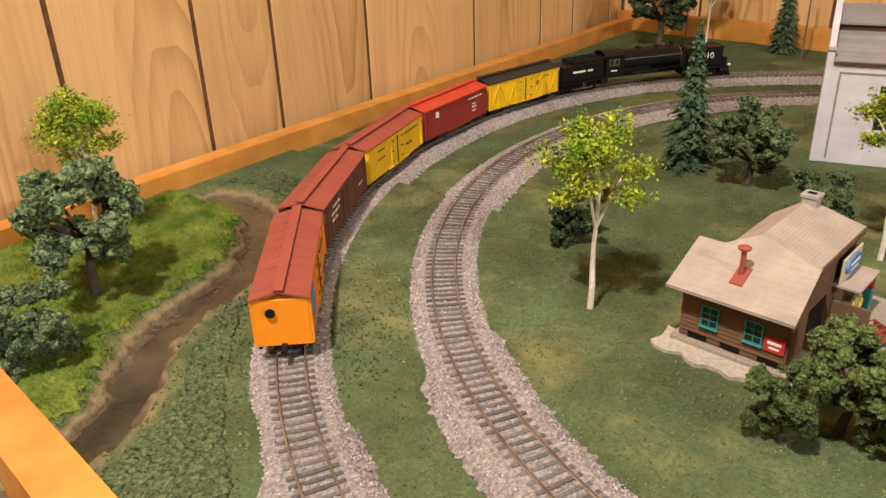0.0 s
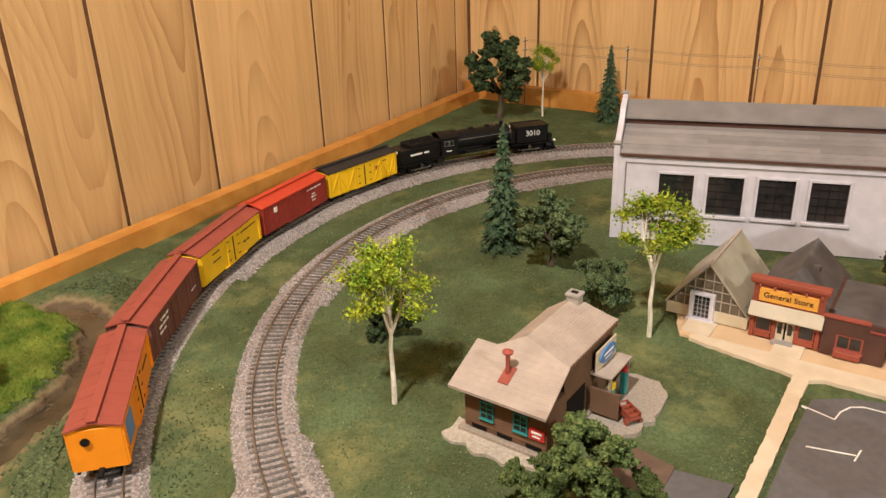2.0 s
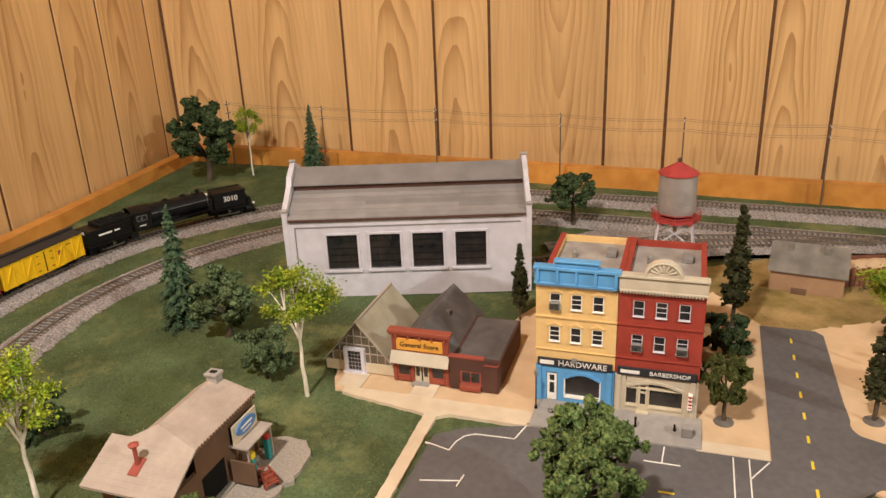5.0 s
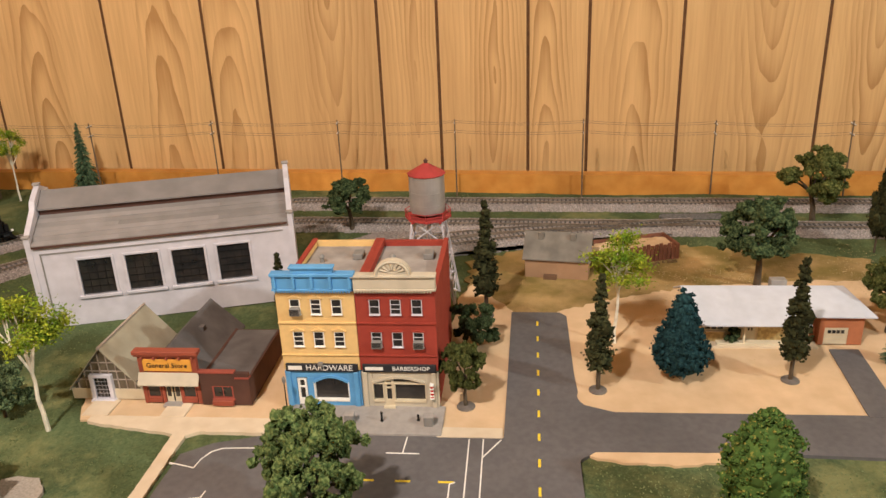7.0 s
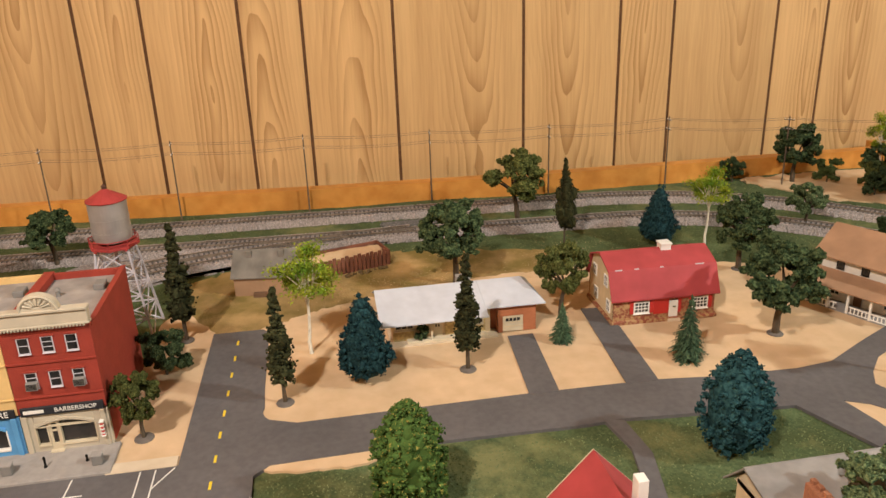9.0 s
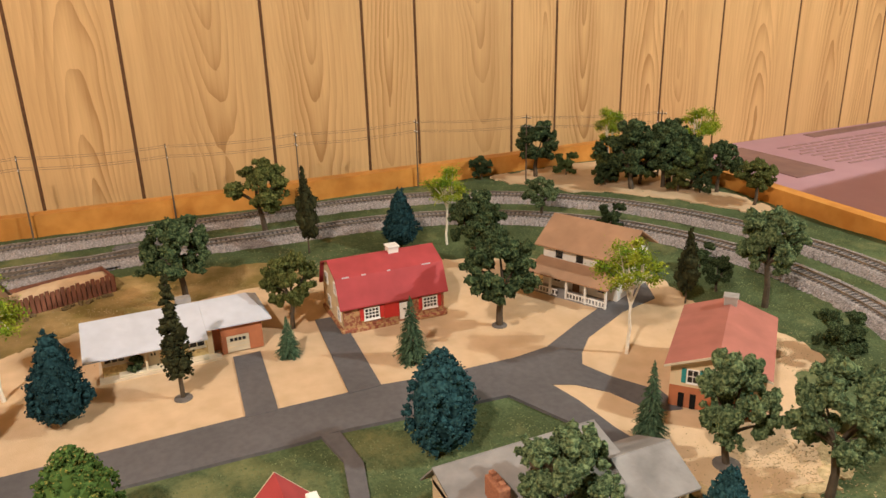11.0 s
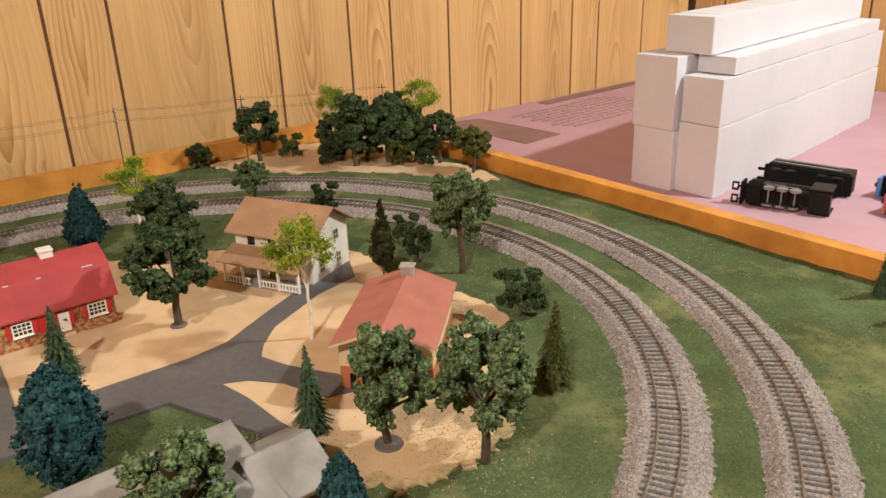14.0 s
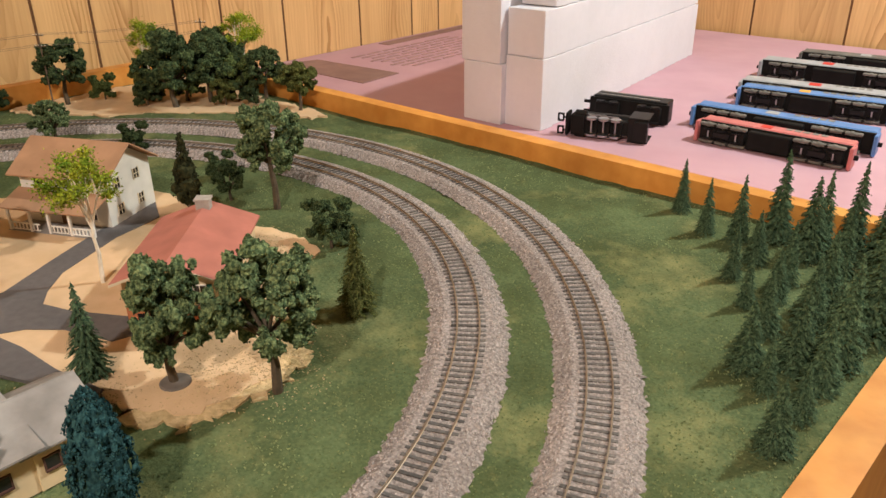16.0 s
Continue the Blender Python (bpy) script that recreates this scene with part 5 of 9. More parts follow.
# ---- shop row: glass house, general store, brick annex ----
def general_store():
    store = empty("general_store", pose(0.712, 0.1735, 0.002, 0, 0, -90), "general store with red front and slate roof", "shop")
    W, D = 0.056, 0.108
    bm = bmesh.new()
    gable_body(bm, 0.002, W - 0.002, 0.0045, D, 0, 0.026, 0.052, False)
    part("body", bm, DARKBROWN, store)
    rb = bmesh.new()
    gable(rb, 0.001, W - 0.001, 0.006, D, 0.028, 0.054, 0.006, 0.0016, False)
    part("roof", rb, DARKROOF, store)
    front = part("front", boxes((0, W, 0, 0.004, 0.020, 0.053), (0, 0.004, 0, 0.004, 0, 0.020), (W - 0.004, W, 0, 0.004, 0, 0.020), (0.018, 0.021, 0, 0.004, 0, 0.020), (0.036, 0.039, 0, 0.004, 0, 0.020), bevel=0.0003), STORERED, store)
    part("cornice", boxes((-0.003, W + 0.003, -0.003, 0.006, 0.052, 0.056), (-0.002, W + 0.002, -0.002, 0.004, 0.050, 0.052), *[(0.004 + 0.012 * i, 0.006 + 0.012 * i, -0.0028, 0.0, 0.047, 0.050) for i in range(5)], bevel=0.0004), STORERED, front)
    board = part("sign", boxes((0.005, W - 0.005, -0.0012, 0.0, 0.035, 0.047), bevel=0.0003), ORANGE, store)
    text_part("lettering", "General Store", 0.0068, pose(W / 2, -0.0014, 0.041) @ front_face(), LETTERBLACK, board)
    part("awning", solid(bmesh.new(), [(-0.001, -0.006, 0.023), (W + 0.001, -0.006, 0.023), (W + 0.001, 0, 0.033), (-0.001, 0, 0.033), (-0.001, -0.006, 0.022), (W + 0.001, -0.006, 0.022), (W + 0.001, 0, 0.031), (-0.001, 0, 0.031)],
                        [(0, 1, 2, 3), (7, 6, 5, 4), (0, 4, 5, 1), (0, 3, 7, 4), (1, 5, 6, 2), (3, 2, 6, 7)]), STONETRIM, store)
    for x in (0.011, 0.045):
        window(store, x, 0.0075, 0.011, 0.0115, STORERED, 0.001, 0, 0)
        part("base_panel", boxes((x - 0.0065, x + 0.0065, -0.0004, 0.003, 0.001, 0.006), bevel=0.0004), STORERED, store)
    part("recess", boxes((0.021, 0.036, 0.003, 0.0042, 0.0, 0.021)), BLACKROUGH, store)
    for x in (0.0245, 0.0325):
        door = part("door", boxes((x - 0.0032, x + 0.0032, 0.0018, 0.003, 0.0005, 0.019), bevel=0.0002), CREAM, store)
        part("door_glass", boxes((x - 0.0018, x + 0.0018, 0.0014, 0.0018, 0.007, 0.017)), GLASS, door)
    part("step", boxes((0.020, 0.037, -0.006, 0.003, -0.001, 0.0012)), CONCRETE, store)
    part("roof_vent", boxes((0.034, 0.040, 0.060, 0.066, 0.045, 0.049)), DARKROOF, store)


general_store()


CLOUDED = mat("clouded_glazing", (0.17, 0.135, 0.095), (0.11, 0.09, 0.065), scale=90, rough=0.25, spec=0.5)


def glass_house():
    gh = empty("greenhouse", pose(0.718, 0.2480, 0.002, 0, 0, -90), "greenhouse with white base and cloudy glazed roof", "greenhouse")
    W, D, H = 0.072, 0.095, 0.054
    part("base_wall", boxes((0, 0.022, 0, 0.003, 0, 0.011), (0.042, W, 0, 0.003, 0, 0.011), (0, 0.003, 0.003, D, 0, 0.011), (W - 0.003, W, 0.003, D, 0, 0.011), (0.003, W - 0.003, D - 0.003, D, 0, 0.011), bevel=0.0003), CREAM, gh)
    for side in (0, 1):
        x0 = -0.001 if side == 0 else W + 0.001
        xr = W / 2
        part("roof", solid(bmesh.new(), [(x0, -0.002, 0.010), (xr, -0.002, H), (xr, D, H), (x0, D, 0.010), (x0, -0.002, 0.0115), (xr, -0.002, H + 0.0012), (xr, D, H + 0.0012), (x0, D, 0.0115)],
                           [(0, 1, 2, 3), (7, 6, 5, 4), (0, 4, 5, 1), (1, 5, 6, 2), (2, 6, 7, 3), (3, 7, 4, 0)]), GREENHOUSE, gh)
    part("gable_glass", solid(bmesh.new(), [(0.003, 0.001, 0.011), (W - 0.003, 0.001, 0.011), (W / 2, 0.001, H - 0.001), (0.003, 0.0016, 0.011), (W - 0.003, 0.0016, 0.011), (W / 2, 0.0016, H - 0.001)], [(0, 1, 2), (3, 4, 5), (0, 1, 4, 3), (1, 2, 5, 4), (2, 0, 3, 5)]), CLOUDED, gh)
    for i in range(1, 9):
        x = W * i / 9
        top = 0.011 + (H - 0.012) * (1 - abs(x - W / 2) / (W / 2))
        part("glazing_bar", boxes((x - 0.0004, x + 0.0004, 0.0, 0.001, 0.011, top)), TANROOF, gh)
    for z in (0.021, 0.030, 0.039):
        half = (W / 2 - 0.002) * (1 - (z - 0.011) / (H - 0.011))
        part("glazing_bar", boxes((W / 2 - half, W / 2 + half, 0.0, 0.001, z - 0.0004, z + 0.0004)), TANROOF, gh)
    door = part("door", boxes((0.021, 0.025, -0.003, 0.003, 0, 0.027), (0.039, 0.043, -0.003, 0.003, 0, 0.027), (0.025, 0.039, -0.003, 0.003, 0.024, 0.027), (0.020, 0.044, -0.005, 0.003, -0.001, 0.0015), bevel=0.0003), WHITE, gh)
    for i in range(4):
        for j in range(5):
            part("pane", boxes((0.0255 + 0.0034 * i, 0.0281 + 0.0034 * i, -0.0012, -0.0004, 0.003 + 0.0042 * j, 0.0061 + 0.0042 * j)), GLASS, door)
    part("door_leaf", boxes((0.025, 0.039, -0.0004, 0.0008, 0.0, 0.024)), WHITE, door)
    part("ridge_cap", boxes((W / 2 - 0.0012, W / 2 + 0.0012, -0.003, D, H, H + 0.0022), bevel=0.0003), TANROOF, gh)


glass_house()


def brick_annex():
    an = empty("brick_annex", pose(0.711, 0.117, 0.002, 0, 0, -90), "dark brick annex with red shop window", "shop")
    W, D = 0.047, 0.100
    part("wall", boxes((0, W, 0, 0.004, 0.032, 0.0335), (0, W, 0, 0.004, 0, 0.006), (0, 0.011, 0, 0.004, 0.006, 0.032), (0.031, W, 0, 0.004, 0.006, 0.032), (0.011, 0.031, 0, 0.004, 0.020, 0.032), (0, 0.003, 0.004, D, 0, 0.028), (W - 0.003, W, 0.004, D, 0, 0.027), (0.003, W - 0.003, D - 0.003, D, 0, 0.027)), DARKBROWN, an)
    part("coping", boxes((-0.0006, 0.034, -0.001, 0.005, 0.0335, 0.035), (0.034, W + 0.0006, -0.001, 0.005, 0.028, 0.0295)), ROOFCAR, an)
    part("roof", boxes((0.002, W - 0.002, 0.004, D - 0.002, 0.0255, 0.0275)), DARKROOF, an)
    window(an, 0.021, 0.0085, 0.017, 0.0105, ROOFCAR, 0.001, 0, 1)
    part("flower_box", boxes((0.011, 0.031, -0.004, 0.0, 0.001, 0.0065), bevel=0.0005), STORERED, an)


brick_annex()


# ---- two tall town buildings ----
def roof_clutter(b, W, z, D):
    part("roof_vent", tube(tube(bmesh.new(), (W * 0.28, D * 0.66, z), (W * 0.28, D * 0.66, z + 0.006), 0.0022, 0.0022, 10), (W * 0.28, D * 0.66, z + 0.006), (W * 0.28, D * 0.66, z + 0.0085), 0.0034, 0.001, 10), GREYPLASTIC, b)
    part("roof_hatch", solid(bmesh.new(), [(W * 0.42, D * 0.30, z), (W * 0.66, D * 0.30, z), (W * 0.66, D * 0.44, z), (W * 0.42, D * 0.44, z), (W * 0.46, D * 0.37, z + 0.008), (W * 0.62, D * 0.37, z + 0.008)], [(0, 1, 5, 4), (1, 2, 5), (2, 3, 4, 5), (3, 0, 4), (3, 2, 1, 0)]), GREYPLASTIC, b)
    part("air_unit", boxes((W * 0.70, W * 0.84, D * 0.70, D * 0.80, z, z + 0.006), bevel=0.0006), GREYPLASTIC, b)


def town_building(name, y0, label, wall_mat, trim, shop_mat, front_sign, arched_left):
    b = empty(name, pose(0.710, y0, 0.004, 0, 0, -90), label, "shop building")
    W, D, H = 0.0695, 0.138, 0.128
    rows2, rows3 = 0.062, 0.094
    part("front_wall", boxes((0, W, 0.0, 0.004, 0.0375, H)), wall_mat, b)
    for row in ((0, 0.004, 0.004, D, 0, H - 0.018), (W - 0.004, W, 0.004, D, 0, H - 0.018)):
        part("side_wall", boxes(row), wall_mat, b)
    part("back_wall", boxes((0.004, W - 0.004, D - 0.004, D, 0, H - 0.018)), wall_mat, b)
    for x0, x1 in ((-0.0004, 0.0044), (W - 0.0044, W + 0.0004)):
        part("coping", boxes((x0, x1, 0.0042, D + 0.0004, H - 0.018, H - 0.0165)), REDBRICK, b)
    part("belt_course", boxes((-0.0004, W + 0.0004, -0.0012, 0, 0.0835, 0.0850), (-0.0004, W + 0.0004, -0.0012, 0, 0.0520, 0.0530)), wall_mat, b)
    part("roof", boxes((0.004, W - 0.004, 0.004, D - 0.004, H - 0.026, H - 0.024)), GREYROOF, b)
    roof_clutter(b, W, H - 0.024, D)
    for row, z in ((0, 0.062), (1, 0.0935)):
        for col in range(3):
            x = W * (0.24 + 0.265 * col)
            win = window(b, x, z, 0.0078, 0.0132, LETTER if wall_mat is YELLOWBRICK else WHITE, 0.0, 1 if (col + row) % 2 else 2, 0, True, 0.001, wall_mat)
            if wall_mat is YELLOWBRICK:
                part("pediment", solid(bmesh.new(), [(x - 0.0062, -0.0018, z + 0.0148), (x + 0.0062, -0.0018, z + 0.0148), (x, -0.0018, z + 0.0178), (x - 0.0062, 0.0, z + 0.0148), (x + 0.0062, 0.0, z + 0.0148), (x, 0.0, z + 0.0178)], [(0, 1, 2), (5, 4, 3), (0, 3, 4, 1), (1, 4, 5, 2), (2, 5, 3, 0)]), wall_mat, win)
            if (wall_mat is YELLOWBRICK and (row, col) == (1, 0)) or (wall_mat is REDBRICK and row == 0 and col in (0, 2)):
                part("air_conditioner", boxes((x - 0.0046, x + 0.0046, -0.005, 0, z - 0.001, z + 0.0058), bevel=0.0004), GREYPLASTIC, win)
                part("grille", boxes(*[(x - 0.004, x + 0.004, -0.0053, -0.005, z + 0.0004 + 0.0011 * k, z + 0.0009 + 0.0011 * k) for k in range(5)]), BLACKROUGH, win)
    # ground floor front: a door beside the window, or a door between two panes under one long arch
    z1 = 0.0355
    w0 = 0.026 if arched_left else 0.0095
    w1 = W - 0.012
    d0 = 0.0105 if arched_left else 0.0200
    part("shop_front", boxes((0, w0 if not arched_left else 0.010, 0, 0.005, 0, z1), (w1, W, 0, 0.005, 0, z1), (0.010, w1, 0, 0.005, 0.029, z1), *(((0.0195, 0.026, 0, 0.005, 0, 0.029), (0.026, w1, 0, 0.005, 0, 0.006)) if arched_left else ((w0, d0, 0, 0.005, 0, 0.0065), (d0 + 0.0085, w1, 0, 0.005, 0, 0.0065))), bevel=0.0003), shop_mat, b)
    part("pilaster", boxes((0.001, 0.0055, -0.0018, 0, 0, z1), bevel=0.0005), shop_mat, b)
    part("pilaster", boxes((W - 0.0065, W - 0.002, -0.0018, 0, 0, z1), bevel=0.0005), shop_mat, b)
    frame_mat = LETTER if shop_mat is BLUE else CREAM
    big = part("shop_window", boxes((w0, w1, 0.0030, 0.0038, 0.006, 0.029)), GLASS, b)
    arch = bmesh.new()
    n = 14
    pts = [(w0 + (w1 - w0) * i / n, 0.024 + 0.0055 * math.sin(math.pi * i / n)) for i in range(n + 1)]
    for (xa, za), (xb, zb) in zip(pts, pts[1:]):
        solid(arch, [(xa, -0.0016, za), (xb, -0.0016, zb), (xb, -0.0016, zb + 0.0022), (xa, -0.0016, za + 0.0022), (xa, 0.003, za), (xb, 0.003, zb), (xb, 0.003, zb + 0.0022), (xa, 0.003, za + 0.0022)], [(0, 1, 2, 3), (7, 6, 5, 4), (0, 4, 5, 1), (2, 6, 7, 3), (0, 3, 7, 4), (1, 5, 6, 2)])
    part("arch", arch, shop_mat, big)
    part("arch_fill", solid(bmesh.new(), [(x, y, z) for y in (0.0005, 0.0018) for x, z in pts + [(w1, 0.0296), (w0, 0.0296)]], [tuple(range(n + 3)), tuple(range(n + 3, 2 * n + 6))] + [(i, (i + 1) % (n + 3), n + 3 + (i + 1) % (n + 3), n + 3 + i) for i in range(n + 3)]), shop_mat, big)
    bars_at = [(w0 - 0.0005, w0 + 0.0005), (w1 - 0.0005, w1 + 0.0005)]
    if not arched_left:
        bars_at += [(d0 - 0.0012, d0 - 0.0002), (d0 + 0.0087, d0 + 0.0097)]
    for x0, x1 in bars_at:
        part("frame_post", boxes((x0, x1, -0.0006, 0.003, 0.0064, 0.0245)), frame_mat, big)
    for x0, x1 in (((w0, w1),) if arched_left else ((w0, d0), (d0 + 0.0085, w1))):
        part("window_sill", boxes((x0, x1, -0.0012, 0.003, 0.0050, 0.0066)), frame_mat, big)
    if not arched_left:
        part("transom", boxes((w0, w1, -0.0004, 0.003, 0.0232, 0.0244)), frame_mat, big)
    door = part("door", boxes((d0, d0 + 0.002, 0.0004, 0.0028, 0.001, 0.0275), (d0 + 0.0065, d0 + 0.0085, 0.0004, 0.0028, 0.001, 0.0275), (d0 + 0.002, d0 + 0.0065, 0.0004, 0.0028, 0.001, 0.007), (d0 + 0.002, d0 + 0.0065, 0.0004, 0.0028, 0.0185, 0.0198), (d0 + 0.002, d0 + 0.0065, 0.0004, 0.0028, 0.0262, 0.0275)), frame_mat, b)
    part("door_glass", boxes((d0 + 0.002, d0 + 0.0065, 0.0018, 0.0024, 0.007, 0.0262)), GLASS, door)
    if not arched_left:
        part("door_step", boxes((d0 - 0.001, d0 + 0.0095, -0.004, 0.0, -0.001, 0.0014)), CREAM, b)
    sign = part("sign", boxes((0.002, W - 0.002, -0.0020, 0.0, 0.0362, 0.0440), bevel=0.0003), SIGNBLACK, b)
    front_sign(sign, W)
    return b, W, D, H


def hardware_sign(sign, W):
    part("name_bar", bars([(0.0105, 0.0401, 0.0125, 0.0038)], -0.0022), LETTER, sign)
    text_part("lettering", "HARDWARE", 0.0077, pose(W * 0.60, -0.0022, 0.0401) @ front_face(), LETTER, sign)


def barber_sign(sign, W):
    part("name_bar", bars([(0.0125, 0.0401, 0.016, 0.0030)], -0.0022), LETTER, sign)
    text_part("lettering", "BARBERSHOP", 0.0056, pose(W * 0.655, -0.0022, 0.0401) @ front_face(), LETTER, sign)


b, W, D, H = town_building("hardware_building", 0.0345, "three-storey yellow building with sky-blue shop front", YELLOWBRICK, BLUE, BLUE, hardware_sign, True)
corn = part("cornice", boxes((-0.001, W + 0.001, -0.003, 0.004, 0.1175, 0.1300), (-0.002, W + 0.002, -0.005, 0.004, 0.1295, 0.1325), (W * 0.24, W * 0.76, -0.003, 0.004, 0.1325, 0.1365), (W * 0.22, W * 0.78, -0.0045, 0.004, 0.1365, 0.1385), (-0.0015, W + 0.0015, -0.004, 0.004, 0.1160, 0.1178), bevel=0.0004), BLUE, b)
part("bracket", boxes(*[(x - 0.0012, x + 0.0012, -0.0052, -0.003, 0.1185, 0.1295) for x in (0.002, W * 0.27, W * 0.5, W * 0.73, W - 0.002)], bevel=0.0003), BLUE, corn)
part("dentils", boxes(*[(0.001 + i * 0.0026, 0.0022 + i * 0.0026, -0.0045, -0.003, 0.1148, 0.1162) for i in range(26)]), BLUE, corn)
part("wall_lamp", boxes((W * 0.47, W * 0.53, -0.006, -0.002, 0.0435, 0.0465)), GREYPLASTIC, b)
b, W, D, H = town_building("barbershop_building", -0.0355, "three-storey red brick building with stone shop front", REDBRICK, STONETRIM, STONETRIM, barber_sign, False)
corn = part("cornice", boxes((-0.001, W + 0.001, -0.003, 0.004, 0.1175, 0.1290), (-0.0018, W + 0.0018, -0.0048, 0.004, 0.1285, 0.1310), (-0.0015, W + 0.0015, -0.004, 0.004, 0.1160, 0.1178), (W * 0.30, W * 0.70, -0.004, 0.004, 0.1305, 0.1340), bevel=0.0004), STONETRIM, b)
arch = bmesh.new()
n = 16
pts = [(W / 2 + 0.0155 * math.cos(math.pi * i / n), 0.131 + 0.0135 * math.sin(math.pi * i / n)) for i in range(n + 1)]
solid(arch, [(x, y, z) for y in (-0.0035, 0.003) for x, z in pts], [tuple(range(n + 1)), tuple(range(n + 1, 2 * n + 2))] + [(i, (i + 1) % (n + 1), n + 1 + (i + 1) % (n + 1), n + 1 + i) for i in range(n + 1)])
part("pediment", arch, STONETRIM, corn)
fan = bmesh.new()
for i in range(7):
    a = math.pi * (0.12 + 0.76 * i / 6)
    tube(fan, (W / 2 + 0.004 * math.cos(a), -0.0042, 0.133 + 0.003 * math.sin(a)), (W / 2 + 0.011 * math.cos(a), -0.0042, 0.133 + 0.0085 * math.sin(a)), 0.0008, 0.0012, 6)
for k in range(12):
    a, a2 = math.pi * k / 12, math.pi * (k + 1) / 12
    tube(fan, (W / 2 + 0.0138 * math.cos(a), -0.0040, 0.131 + 0.012 * math.sin(a)), (W / 2 + 0.0138 * math.cos(a2), -0.0040, 0.131 + 0.012 * math.sin(a2)), 0.0011, 0.0011, 6)
part("shell_carving", fan, STONETRIM, corn)
part("dentils", boxes(*[(0.001 + i * 0.0026, 0.0022 + i * 0.0026, -0.0045, -0.003, 0.1148, 0.1162) for i in range(26)]), STONETRIM, corn)
part("barber_pole", tube(bmesh.new(), (W - 0.006, -0.0035, 0.012), (W - 0.006, -0.0035, 0.024), 0.0015, 0.0015, 10), REDPAINT, b)
part("barber_pole_cap", boxes((W - 0.0078, W - 0.0042, -0.0053, 0, 0.024, 0.0255), (W - 0.0078, W - 0.0042, -0.0053, 0, 0.0105, 0.012), bevel=0.0003), LETTER, b)
part("barber_pole_stripe", boxes(*[(W - 0.0077, W - 0.0043, -0.0051, -0.003, 0.0135 + 0.0035 * k, 0.0149 + 0.0035 * k) for k in range(3)]), LETTER, b)

# street furniture before the two buildings
for x, y in ((0.683, -0.028), (0.682, -0.098)):
    bin_ = empty("litter_bin", pose(x, y, 0.0042), "grey metal litter bin on the pavement", "litter bin")
    part("body", boxes((-0.0035, 0.0035, -0.0042, 0.0042, 0, 0.0085), bevel=0.0008), GREYPLASTIC, bin_)
    part("lid", boxes((-0.004, 0.004, -0.0047, 0.0047, 0.0085, 0.0098), bevel=0.0006), CONCRETE, bin_)
for x, y, h in ((0.686, -0.056, 0.010), (0.688, -0.088, 0.006)):
    hy = empty("hydrant", pose(x, y, 0.0042), "small dark hydrant on the pavement", "hydrant")
    part("post", lathe(bmesh.new(), [(0.0014, 0), (0.0014, 0.001), (0.0009, 0.0012), (0.0009, h * 0.8), (0.0013, h * 0.82), (0.0006, h)], n=10), BLACKROUGH, hy)
lamp = empty("street_lamp", pose(0.694, 0.031, 0.0042), "black lamp post at the pavement corner", "street lamp")
part("post", lathe(bmesh.new(), [(0.0016, 0), (0.0012, 0.002), (0.0006, 0.004), (0.0005, 0.032)], n=8), BLACKROUGH, lamp)
part("lantern", lathe(bmesh.new(), [(0.0008, 0.032), (0.0016, 0.034), (0.0017, 0.037), (0.0004, 0.039)], n=8), GREYPLASTIC, lamp)
for i in range(4):
    bike = empty("bicycle", pose(0.688 - 0.001 * i, 0.014 - 0.0085 * i, 0.0042, 0, 0, 70 + 9 * i), "tiny grey bicycle standing on the pavement", "bicycle", "bicycles")
    for x in (-0.0032, 0.0032):
        wh = bmesh.new()
        for k in range(12):
            a, a2 = 2 * math.pi * k / 12, 2 * math.pi * (k + 1) / 12
            tube(wh, (x + 0.0022 * math.cos(a), 0, 0.0024 + 0.0022 * math.sin(a)), (x + 0.0022 * math.cos(a2), 0, 0.0024 + 0.0022 * math.sin(a2)), 0.00035, 0.00035, 4)
        part("wheel", wh, BLACKROUGH, bike)
    part("bicycle_frame", tube(tube(bmesh.new(), (-0.0032, 0, 0.0024), (0.0012, 0, 0.005), 0.0004, 0.0004, 5), (0.0012, 0, 0.0055), (0.0032, 0, 0.0024), 0.0004, 0.0004, 5), GREYPLASTIC, bike)


# ---- water tower ----
TOWERRED = paint("dusty_tower_red", (0.36, 0.045, 0.042), 0.65, 0.15)


